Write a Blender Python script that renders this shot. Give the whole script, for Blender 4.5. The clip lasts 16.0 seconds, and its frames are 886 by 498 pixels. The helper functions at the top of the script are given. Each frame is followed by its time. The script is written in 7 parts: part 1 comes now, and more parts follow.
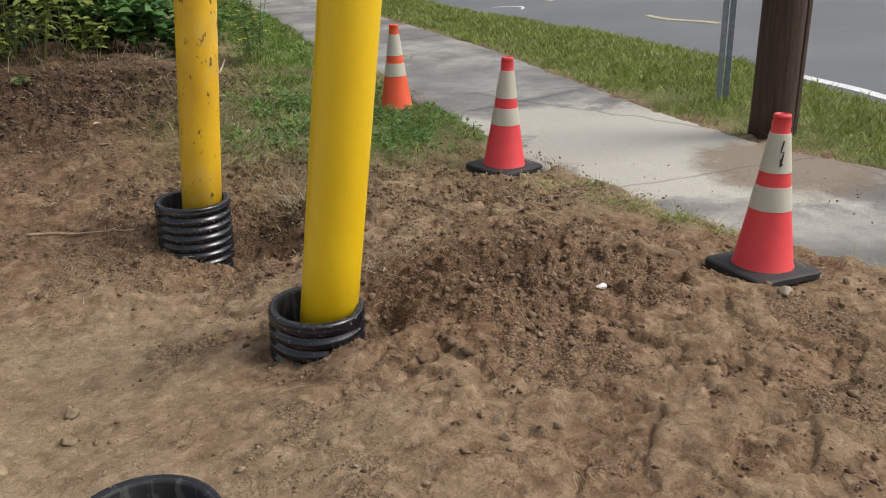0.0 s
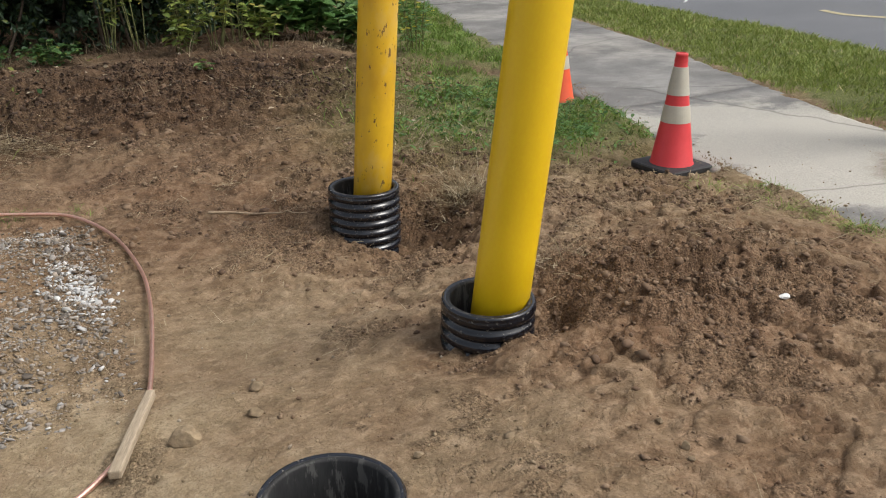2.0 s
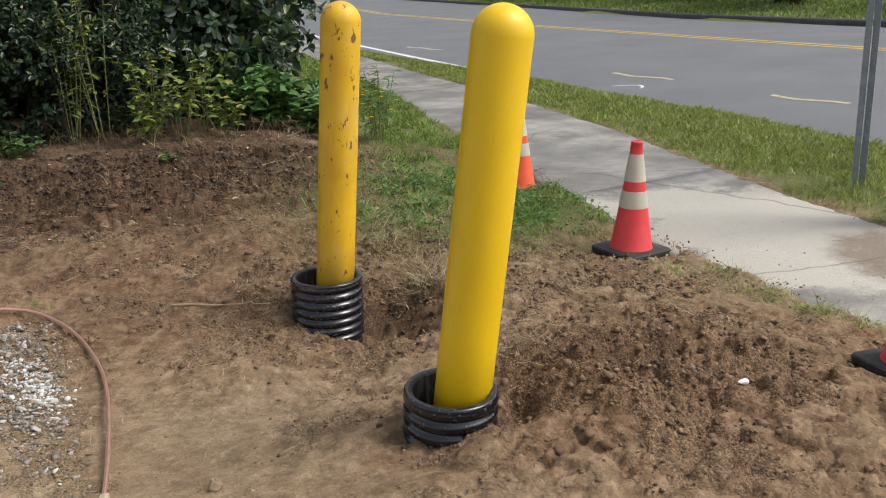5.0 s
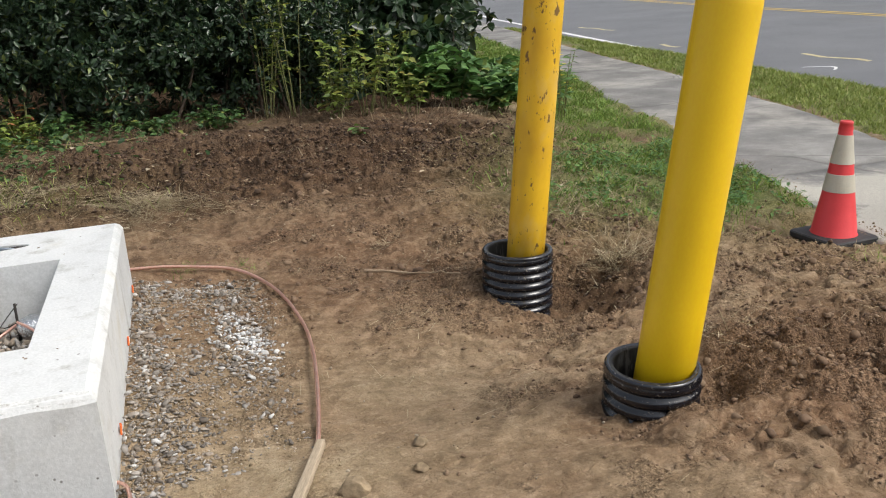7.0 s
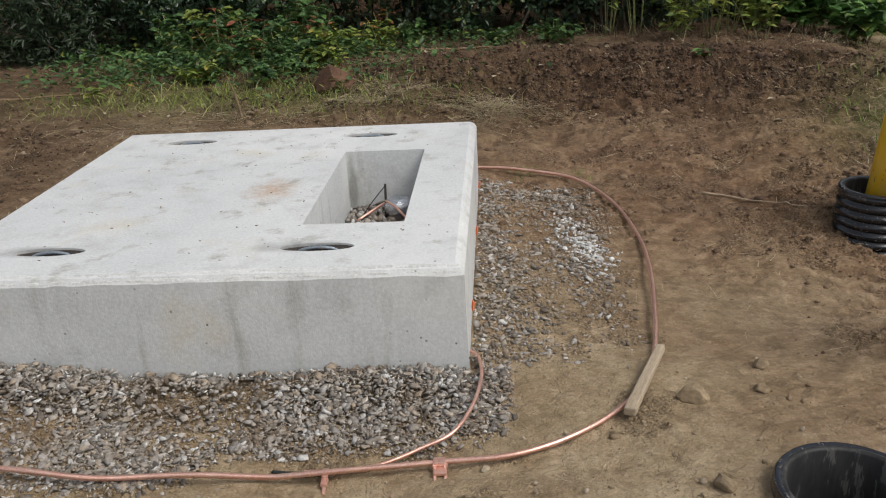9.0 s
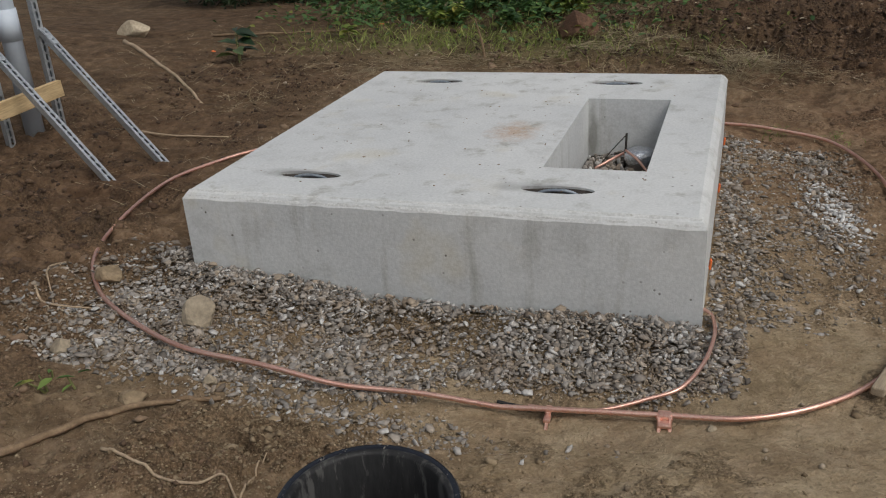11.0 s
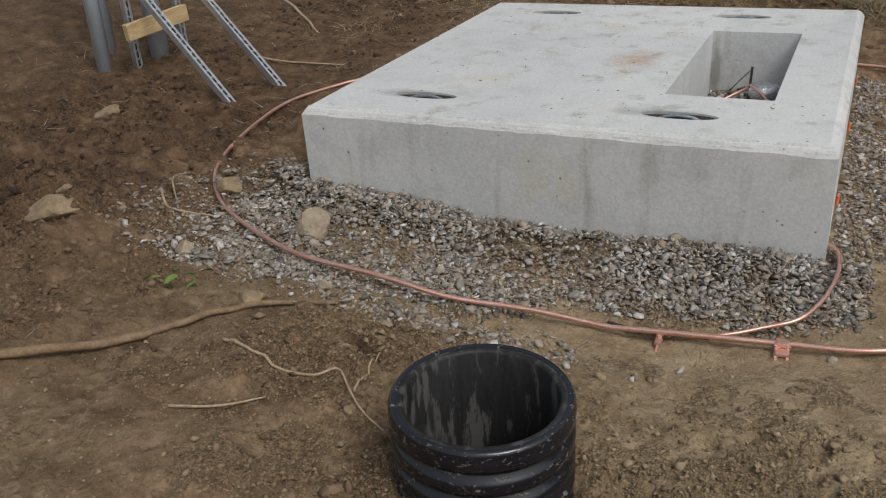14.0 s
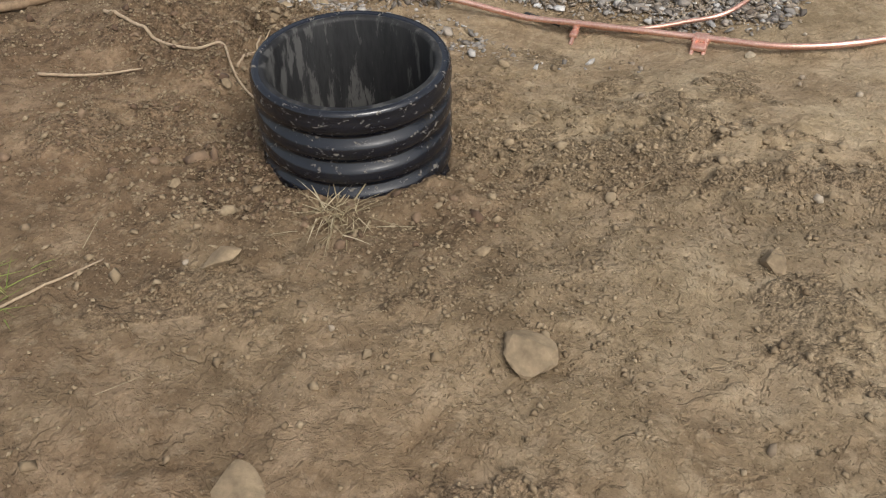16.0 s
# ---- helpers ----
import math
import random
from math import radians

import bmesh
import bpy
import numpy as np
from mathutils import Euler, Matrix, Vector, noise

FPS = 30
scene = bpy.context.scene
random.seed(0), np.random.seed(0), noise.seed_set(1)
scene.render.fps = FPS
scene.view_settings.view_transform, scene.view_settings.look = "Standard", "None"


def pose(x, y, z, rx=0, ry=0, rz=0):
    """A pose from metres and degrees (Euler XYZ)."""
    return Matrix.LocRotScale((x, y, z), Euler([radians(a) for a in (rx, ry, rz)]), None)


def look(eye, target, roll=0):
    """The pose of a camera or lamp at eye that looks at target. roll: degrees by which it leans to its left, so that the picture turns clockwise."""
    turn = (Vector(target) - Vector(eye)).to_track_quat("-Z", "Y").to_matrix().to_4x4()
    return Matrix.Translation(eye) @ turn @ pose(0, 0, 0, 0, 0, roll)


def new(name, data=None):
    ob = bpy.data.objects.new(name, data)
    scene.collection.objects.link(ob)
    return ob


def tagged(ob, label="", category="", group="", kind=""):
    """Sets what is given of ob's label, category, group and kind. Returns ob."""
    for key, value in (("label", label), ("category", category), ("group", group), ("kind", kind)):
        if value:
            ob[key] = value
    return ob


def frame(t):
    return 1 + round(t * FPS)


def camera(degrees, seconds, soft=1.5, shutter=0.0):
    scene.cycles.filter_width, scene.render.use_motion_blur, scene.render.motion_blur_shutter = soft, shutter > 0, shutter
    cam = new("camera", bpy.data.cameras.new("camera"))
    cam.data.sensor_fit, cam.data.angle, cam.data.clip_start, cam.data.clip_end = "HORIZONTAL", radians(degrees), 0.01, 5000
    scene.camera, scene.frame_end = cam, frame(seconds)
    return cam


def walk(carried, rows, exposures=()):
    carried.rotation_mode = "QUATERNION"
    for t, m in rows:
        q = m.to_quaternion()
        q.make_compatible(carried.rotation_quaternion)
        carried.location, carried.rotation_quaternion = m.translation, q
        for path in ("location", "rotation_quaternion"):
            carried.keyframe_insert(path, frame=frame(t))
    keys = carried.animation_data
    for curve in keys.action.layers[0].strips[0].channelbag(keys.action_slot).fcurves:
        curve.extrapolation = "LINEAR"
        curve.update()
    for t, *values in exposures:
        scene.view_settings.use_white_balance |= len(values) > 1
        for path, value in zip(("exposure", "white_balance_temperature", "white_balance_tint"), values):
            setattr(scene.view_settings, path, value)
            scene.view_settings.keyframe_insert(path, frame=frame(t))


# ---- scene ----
cam = camera(53.5, 16.0, soft=1.1)
PATH = [
    (0, (0.331, 0.133, 1.514), (1.369, 1.67, 0.766), -2.0),
    (0.5, (0.252, 0.176, 1.506), (1.286, 1.714, 0.756), -1.9),
    (1, (0.178, 0.204, 1.5), (1.147, 1.781, 0.745), -2.0),
    (1.5, (0.142, 0.217, 1.508), (0.991, 1.862, 0.751), -2.3),
    (2, (0.207, 0.209, 1.536), (0.975, 1.894, 0.779), -2.5),
    (2.5, (0.268, 0.186, 1.604), (1.035, 1.878, 0.861), -2.5),
    (3, (0.29, 0.164, 1.623), (1.092, 1.874, 0.963), -2.4),
    (3.2, (0.293, 0.161, 1.623), (1.11, 1.874, 0.991), -2.4),
    (5.3, (0.204, 0.209, 1.575), (1.07, 1.914, 0.989), -2.7),
    (5.5, (0.18, 0.223, 1.577), (1.031, 1.935, 0.99), -2.8),
    (6, (0.128, 0.232, 1.578), (0.893, 1.984, 0.991), -3.2),
    (6.5, (0.087, 0.237, 1.556), (0.737, 2.033, 0.965), -3.5),
    (7, (0.047, 0.229, 1.545), (0.58, 2.059, 0.94), -3.5),
    (7.5, (-0.001, 0.206, 1.53), (0.387, 2.065, 0.901), -3.2),
    (8, (-0.059, 0.185, 1.517), (0.181, 2.059, 0.859), -2.5),
    (8.5, (-0.118, 0.165, 1.511), (-0.059, 2.04, 0.818), -2.6),
    (9, (-0.181, 0.143, 1.511), (-0.32, 2.002, 0.785), -3.3),
    (9.5, (-0.209, 0.124, 1.512), (-0.538, 1.949, 0.764), -3.9),
    (10, (-0.214, 0.106, 1.508), (-0.677, 1.895, 0.744), -4.4),
    (10.2, (-0.231, 0.091, 1.509), (-0.732, 1.868, 0.74), -4.2),
    (12.3, (-0.258, 0.099, 1.48), (-0.984, 1.765, 0.645), -4.9),
    (12.5, (-0.26, 0.087, 1.487), (-0.999, 1.748, 0.655), -5.1),
    (13, (-0.283, 0.063, 1.471), (-1.054, 1.708, 0.635), -4.9),
    (13.5, (-0.288, 0.046, 1.439), (-1.082, 1.674, 0.59), -4.5),
    (14, (-0.292, 0.019, 1.385), (-1.101, 1.623, 0.506), -4.1),
    (14.5, (-0.267, 0.017, 1.282), (-1.079, 1.571, 0.32), -3.1),
    (15, (-0.211, 0.036, 1.187), (-0.989, 1.495, 0.062), -2.5),
    (15.5, (-0.172, 0.064, 1.152), (-0.897, 1.428, -0.119), -2.2),
    (16, (-0.077, 0.122, 1.168), (-0.741, 1.439, -0.183), -2.1),
]
walk(cam, [(t, look(eye, target, roll)) for t, eye, target, roll in PATH], [(0, 0.6, 6600, 9), (2.5, 0.65, 6600, 9), (5.5, 0.75, 6600, 9), (7, 0.76, 6600, 9), (8, 0.68, 6600, 9), (8.5, 0.58, 6600, 9), (9.5, -0.04, 6550, 9), (10, -0.14, 6550, 9), (13, -0.26, 6550, 9), (14, -0.05, 6550, 9), (15, 0.32, 6600, 9), (15.5, 0.58, 6600, 9)])

# ---- world, sun ----
world = bpy.data.worlds.new("overcast")
scene.world = world
world.use_nodes = True
_nt = world.node_tree
_sky = _nt.nodes.new("ShaderNodeTexSky")
_sky.sky_type = "NISHITA"
_sky.sun_disc = False
_sky.sun_elevation, _sky.sun_rotation = radians(52), radians(121)
_sky.air_density, _sky.dust_density = 1.0, 4.0
_bg = _nt.nodes["Background"]
_bg.inputs["Strength"].default_value = 0.115
_grey = _nt.nodes.new("ShaderNodeHueSaturation")
_grey.inputs["Saturation"].default_value = 0.4
_nt.links.new(_sky.outputs["Color"], _grey.inputs["Color"])
_nt.links.new(_grey.outputs["Color"], _bg.inputs["Color"])

sun = new("sun", bpy.data.lights.new("sun", "SUN"))
sun.data.energy, sun.data.angle, sun.data.color = 1.2, radians(24), (1.0, 0.975, 0.945)
sun.matrix_world = look((8.7, -3.2, 13), (0, 2, 0))

# ---- materials ----
def nodes_of(name):
    m = bpy.data.materials.new(name)
    m.use_nodes = True
    nt = m.node_tree
    return m, nt, nt.nodes["Principled BSDF"]


def add(nt, kind, **values):
    n = nt.nodes.new(kind)
    for key, value in values.items():
        if key in n.inputs:
            n.inputs[key].default_value = value
    return n


def noise_node(nt, coords, scale, detail=5.0, rough=0.6):
    n = add(nt, "ShaderNodeTexNoise", Scale=scale, Detail=detail, Roughness=rough)
    nt.links.new(coords, n.inputs["Vector"])
    return n.outputs["Fac"]


def ramp_node(nt, fac, stops):
    r = nt.nodes.new("ShaderNodeValToRGB")
    while len(r.color_ramp.elements) < len(stops):
        r.color_ramp.elements.new(0.5)
    for e, (p, c) in zip(r.color_ramp.elements, stops):
        e.position = p
        e.color = (*c, 1) if len(c) == 3 else c
    nt.links.new(fac, r.inputs["Fac"])
    return r.outputs["Color"]


def mix_node(nt, fac, a, b, mode="MIX"):
    m = nt.nodes.new("ShaderNodeMix")
    m.data_type, m.blend_type = "RGBA", mode
    for sock, v in ((m.inputs[0], fac), (m.inputs[6], a), (m.inputs[7], b)):
        if isinstance(v, (int, float)):
            sock.default_value = v
        elif isinstance(v, tuple):
            sock.default_value = (*v, 1)
        else:
            nt.links.new(v, sock)
    return m.outputs[2]


def bump_node(nt, bsdf, height, strength, distance=0.01):
    b = add(nt, "ShaderNodeBump", Strength=strength, Distance=distance)
    nt.links.new(height, b.inputs["Height"])
    nt.links.new(b.outputs["Normal"], bsdf.inputs["Normal"])


def material(name, dark, light, scale=8.0, fine=80.0, rough=0.7, metal=0.0, bump=0.3, dist=0.004, spots=None, spot_scale=20.0, spot_at=0.6, vary=0.0, stretch=(1, 1, 1), grain=0.25):
    """A surface with two scales of tone, grain relief and, where given, spots of a second colour (dirt, rust, chips)."""
    m, nt, bsdf = nodes_of(name)
    tc = nt.nodes.new("ShaderNodeTexCoord")
    mp = add(nt, "ShaderNodeMapping", Scale=stretch)
    nt.links.new(tc.outputs["Object"], mp.inputs["Vector"])
    co = mp.outputs["Vector"]
    big, small = noise_node(nt, co, scale), noise_node(nt, co, fine, 4.0)
    col = ramp_node(nt, big, [(0.3, dark), (0.7, light)])
    col = mix_node(nt, grain, col, ramp_node(nt, small, [(0.35, (0.15, 0.15, 0.15)), (0.65, (0.85, 0.85, 0.85))]), "OVERLAY")
    if vary:
        info = nt.nodes.new("ShaderNodeObjectInfo")
        hsv = add(nt, "ShaderNodeHueSaturation")
        mr = add(nt, "ShaderNodeMapRange", **{"To Min": 1 - vary, "To Max": 1 + vary})
        nt.links.new(info.outputs["Random"], mr.inputs["Value"])
        nt.links.new(mr.outputs["Result"], hsv.inputs["Value"])
        nt.links.new(col, hsv.inputs["Color"])
        col = hsv.outputs["Color"]
    bsdf.inputs["Roughness"].default_value, bsdf.inputs["Metallic"].default_value = rough, metal
    if spots:
        n = noise_node(nt, co, spot_scale, 6.0, 0.7)
        mask = ramp_node(nt, n, [(spot_at, (0, 0, 0)), (min(1.0, spot_at + 0.05), (1, 1, 1))])
        col = mix_node(nt, mask, col, spots)
        rr = add(nt, "ShaderNodeMapRange", **{"To Min": rough, "To Max": 0.9})
        nt.links.new(mask, rr.inputs["Value"])
        nt.links.new(rr.outputs["Result"], bsdf.inputs["Roughness"])
        if metal:
            rm = add(nt, "ShaderNodeMapRange", **{"To Min": metal, "To Max": 0.0})
            nt.links.new(mask, rm.inputs["Value"])
            nt.links.new(rm.outputs["Result"], bsdf.inputs["Metallic"])
    nt.links.new(col, bsdf.inputs["Base Color"])
    if bump:
        bump_node(nt, bsdf, small, bump, dist)
    return m


def foliage(name, dark, light, rough=0.5, yellow=None):
    """Leaves that differ one from the next, with light passing through."""
    m, nt, bsdf = nodes_of(name)
    geo = nt.nodes.new("ShaderNodeNewGeometry")
    stops = [(0.0, dark), (0.75, light)] + ([(0.9, light), (0.97, yellow)] if yellow else [])
    col = ramp_node(nt, geo.outputs["Random Per Island"], stops)
    tc = nt.nodes.new("ShaderNodeTexCoord")
    col = mix_node(nt, 0.3, col, ramp_node(nt, noise_node(nt, tc.outputs["Object"], 3.0), [(0.35, (0.2, 0.2, 0.2)), (0.7, (0.8, 0.8, 0.8))]), "OVERLAY")
    nt.links.new(col, bsdf.inputs["Base Color"])
    bsdf.inputs["Roughness"].default_value = rough
    tr = nt.nodes.new("ShaderNodeBsdfTranslucent")
    nt.links.new(col, tr.inputs["Color"])
    ms = nt.nodes.new("ShaderNodeMixShader")
    ms.inputs["Fac"].default_value = 0.25
    nt.links.new(bsdf.outputs["BSDF"], ms.inputs[1])
    nt.links.new(tr.outputs["BSDF"], ms.inputs[2])
    nt.links.new(ms.outputs["Shader"], nt.nodes["Material Output"].inputs["Surface"])
    return m


def islands(name, stops, rough=0.85, bump=0.4, fine=60.0, dirt_by=0.6):
    """Many joined pieces, each of its own tone."""
    m, nt, bsdf = nodes_of(name)
    geo = nt.nodes.new("ShaderNodeNewGeometry")
    col = ramp_node(nt, geo.outputs["Random Per Island"], stops)
    tc = nt.nodes.new("ShaderNodeTexCoord")
    n = noise_node(nt, tc.outputs["Object"], fine)
    col = mix_node(nt, 0.35, col, ramp_node(nt, n, [(0.3, (0.15, 0.15, 0.15)), (0.7, (0.85, 0.85, 0.85))]), "OVERLAY")
    dirt = ramp_node(nt, noise_node(nt, tc.outputs["Object"], 6.0), [(0.5, (0, 0, 0)), (0.7, (dirt_by, dirt_by, dirt_by))])
    col = mix_node(nt, dirt, col, (0.17, 0.118, 0.072))
    nt.links.new(col, bsdf.inputs["Base Color"])
    bsdf.inputs["Roughness"].default_value = rough
    bump_node(nt, bsdf, n, bump, 0.003)
    return m


def noise_color(nt, coords, scale):
    n = add(nt, "ShaderNodeTexNoise", Scale=scale, Detail=4.0)
    nt.links.new(coords, n.inputs["Vector"])
    return n.outputs["Color"]


def soil_material():
    """Sandy fill, red-brown loam, dark topsoil and sod, by where each lies, with crumbs and damp stains."""
    m, nt, bsdf = nodes_of("bare_soil")
    tc = nt.nodes.new("ShaderNodeTexCoord")
    co = tc.outputs["Object"]

    def zone(name):
        a = nt.nodes.new("ShaderNodeAttribute")
        a.attribute_name = name
        return a.outputs["Fac"]

    def maths(op, a, c, d=None):
        n = nt.nodes.new("ShaderNodeMath")
        n.operation = op
        for k, v in enumerate((a, c, d)):
            if isinstance(v, (int, float)):
                n.inputs[k].default_value = v
            elif v is not None:
                nt.links.new(v, n.inputs[k])
        return n.outputs[0]

    n_big, n_mid = noise_node(nt, co, 1.7, 8.0, 0.65), noise_node(nt, co, 9.0, 9.0, 0.68)
    n_patch = noise_node(nt, co, 24.0, 8.0, 0.66)
    n_fine, n_grit = noise_node(nt, co, 85.0, 7.0, 0.72), noise_node(nt, co, 300.0, 3.0, 0.6)
    loose, red = zone("loose"), zone("red")
    sand = mix_node(nt, zone("pale"), ramp_node(nt, n_mid, SAND), ramp_node(nt, n_mid, DRY_SAND))
    loam = ramp_node(nt, n_mid, LOAM)
    col = mix_node(nt, red, sand, loam)
    damp = ramp_node(nt, n_big, [(0.50, (0, 0, 0)), (0.58, (0.30, 0.30, 0.30))])
    col = mix_node(nt, damp, col, LOAM[1][1])
    # broken ground between trodden plates: redder soil, darkened as shade in the gaps
    col = mix_node(nt, maths("MULTIPLY", zone("plate_gaps"), 0.62), col, ramp_node(nt, n_mid, LOAM))
    # dried skins, lighter than the soil under them, and darker scuffs
    col = mix_node(nt, ramp_node(nt, n_patch, [(0.545, (0, 0, 0)), (0.60, (0.42, 0.42, 0.42))]), col, mix_node(nt, red, (0.42, 0.335, 0.222), (0.315, 0.215, 0.14)))
    col = mix_node(nt, ramp_node(nt, n_patch, [(0.36, (0.45, 0.45, 0.45)), (0.43, (0, 0, 0))]), col, mix_node(nt, red, (0.175, 0.122, 0.070), (0.085, 0.050, 0.030)))
    broken = mix_node(nt, red, ramp_node(nt, n_fine, [(0.35, (0.135, 0.095, 0.055)), (0.65, (0.265, 0.200, 0.125))]), ramp_node(nt, n_fine, [(0.35, LOAM[0][1]), (0.65, LOAM[2][1])]))
    col = mix_node(nt, ramp_node(nt, loose, [(0.35, (0, 0, 0)), (0.65, (0.6, 0.6, 0.6))]), col, broken)
    # the dark zone is topsoil, plus painted shade at the hole and road edge
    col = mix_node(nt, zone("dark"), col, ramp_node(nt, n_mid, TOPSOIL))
    col = mix_node(nt, zone("sod"), col, ramp_node(nt, n_fine, SOD))
    col = mix_node(nt, maths("MULTIPLY_ADD", loose, 0.25, 0.20), col, ramp_node(nt, n_fine, [(0.34, (0.1, 0.1, 0.1)), (0.66, (0.88, 0.88, 0.88))]), "OVERLAY")
    grit = ramp_node(nt, n_grit, [(0.67, (0, 0, 0)), (0.71, (0.5, 0.5, 0.5))])
    col = mix_node(nt, grit, col, (0.40, 0.34, 0.27))
    nt.links.new(col, bsdf.inputs["Base Color"])
    bsdf.inputs["Roughness"].default_value = 0.95
    bsdf.inputs["Specular IOR Level"].default_value = 0.2

    warped = mix_node(nt, 0.10, co, noise_color(nt, co, 7.0))
    ledges = ramp_node(nt, noise_node(nt, warped, 6.5, 5.0, 0.55), [(0.0, (0, 0, 0)), (0.395, (0, 0, 0)), (0.415, (0.3, 0.3, 0.3)), (0.475, (0.3, 0.3, 0.3)), (0.490, (0.55, 0.55, 0.55)), (0.555, (0.55, 0.55, 0.55)), (0.575, (0.8, 0.8, 0.8)), (0.63, (0.8, 0.8, 0.8)), (0.65, (1, 1, 1))])
    flakes = ramp_node(nt, noise_node(nt, warped, 23.0, 5.0, 0.6), [(0.0, (0, 0, 0)), (0.45, (0, 0, 0)), (0.465, (0.12, 0.12, 0.12)), (0.55, (0.12, 0.12, 0.12)), (0.57, (0.24, 0.24, 0.24))])

    def grains(scale):
        v = add(nt, "ShaderNodeTexVoronoi", Scale=scale)
        nt.links.new(mix_node(nt, 0.02, co, noise_color(nt, co, 30.0)), v.inputs["Vector"])
        return maths("SUBTRACT", 1.0, v.outputs["Distance"])

    crumbs = maths("ADD", maths("MULTIPLY", grains(75.0), 0.6), maths("MULTIPLY", grains(170.0), 0.35))
    crumbs = maths("MULTIPLY", crumbs, maths("MULTIPLY_ADD", loose, 0.62, 0.03))
    skin = maths("MULTIPLY", noise_node(nt, co, 130.0, 5.0, 0.7), 0.22)
    height = maths("ADD", maths("MULTIPLY", ledges, 0.55), maths("MULTIPLY", flakes, 0.9))
    height = maths("ADD", height, maths("MULTIPLY", maths("MULTIPLY", grains(34.0), zone("plate_gaps")), 0.55))
    height = maths("ADD", maths("ADD", height, crumbs), skin)
    bump_node(nt, bsdf, height, 1.0, 0.018)
    return m


SAND = [(0.34, (0.205, 0.150, 0.088)), (0.5, (0.285, 0.216, 0.132)), (0.66, (0.36, 0.284, 0.184))]
DRY_SAND = [(0.34, (0.34, 0.262, 0.160)), (0.5, (0.405, 0.320, 0.205)), (0.66, (0.46, 0.375, 0.255))]
LOAM = [(0.32, (0.072, 0.040, 0.022)), (0.5, (0.165, 0.098, 0.056)), (0.68, (0.29, 0.19, 0.118))]
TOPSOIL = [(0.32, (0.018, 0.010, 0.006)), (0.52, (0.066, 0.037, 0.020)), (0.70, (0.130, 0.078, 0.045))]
SOD = [(0.3, (0.06, 0.075, 0.022)), (0.5, (0.12, 0.135, 0.045)), (0.7, (0.23, 0.22, 0.10))]

M_SOIL = soil_material()


def path_material():
    """Old footway concrete: grey and sandy stains, fine cracks, a spill of soil by the pole."""
    m, nt, bsdf = nodes_of("footway_concrete")
    tc = nt.nodes.new("ShaderNodeTexCoord")
    co = tc.outputs["Object"]
    fine = noise_node(nt, co, 120.0, 4)
    col = ramp_node(nt, noise_node(nt, co, 1.1, 6, 0.65), [(0.36, (0.120, 0.117, 0.112)), (0.5, (0.185, 0.18, 0.172)), (0.64, (0.285, 0.277, 0.26))])
    col = mix_node(nt, ramp_node(nt, noise_node(nt, co, 4.5, 6, 0.7), [(0.48, (0, 0, 0)), (0.7, (0.6, 0.6, 0.6))]), col, (0.17, 0.16, 0.145))
    col = mix_node(nt, ramp_node(nt, noise_node(nt, co, 0.55, 5, 0.7), [(0.52, (0, 0, 0)), (0.66, (0.4, 0.4, 0.4))]), col, (0.40, 0.37, 0.32))
    gr = nt.nodes.new("ShaderNodeTexGradient")
    gr.gradient_type = "SPHERICAL"
    mp = add(nt, "ShaderNodeMapping", Location=(-4.95 / 0.75, -3.2 / 0.85, 0), Scale=(1 / 0.75, 1 / 0.85, 1))
    nt.links.new(co, mp.inputs["Vector"])
    nt.links.new(mp.outputs["Vector"], gr.inputs["Vector"])
    sums = nt.nodes.new("ShaderNodeMath")
    sums.operation = "MULTIPLY"
    nt.links.new(gr.outputs["Fac"], sums.inputs[0])
    nt.links.new(noise_node(nt, co, 5.0, 6, 0.7), sums.inputs[1])
    gd = nt.nodes.new("ShaderNodeTexGradient")
    gd.gradient_type = "SPHERICAL"
    md = add(nt, "ShaderNodeMapping", Location=(-4.6 / 2.2, -4.2 / 3.2, 0), Scale=(1 / 2.2, 1 / 3.2, 1))
    nt.links.new(co, md.inputs["Vector"])
    nt.links.new(md.outputs["Vector"], gd.inputs["Vector"])
    dust = nt.nodes.new("ShaderNodeMath")
    dust.operation = "MULTIPLY"
    nt.links.new(gd.outputs["Fac"], dust.inputs[0])
    nt.links.new(noise_node(nt, co, 1.8, 6, 0.7), dust.inputs[1])
    col = mix_node(nt, ramp_node(nt, dust.outputs[0], [(0.24, (0, 0, 0)), (0.31, (0.85, 0.85, 0.85))]), col, (0.45, 0.425, 0.37))
    col = mix_node(nt, ramp_node(nt, sums.outputs[0], [(0.09, (0, 0, 0)), (0.22, (0.8, 0.8, 0.8))]), col, (0.17, 0.125, 0.085))
    wob = add(nt, "ShaderNodeTexVoronoi", Scale=0.55)
    wob.feature = "DISTANCE_TO_EDGE"
    jit = mix_node(nt, 0.12, co, noise_color(nt, co, 3.0))
    nt.links.new(jit, wob.inputs["Vector"])
    cr = ramp_node(nt, wob.outputs["Distance"], [(0.002, (0.55, 0.55, 0.55)), (0.006, (0, 0, 0))])
    col = mix_node(nt, cr, col, (0.06, 0.055, 0.05))
    col = mix_node(nt, 0.3, col, ramp_node(nt, fine, [(0.3, (0.1, 0.1, 0.1)), (0.7, (0.9, 0.9, 0.9))]), "OVERLAY")
    nt.links.new(col, bsdf.inputs["Base Color"])
    bsdf.inputs["Roughness"].default_value = 0.9
    bump_node(nt, bsdf, fine, 0.5, 0.004)
    return m


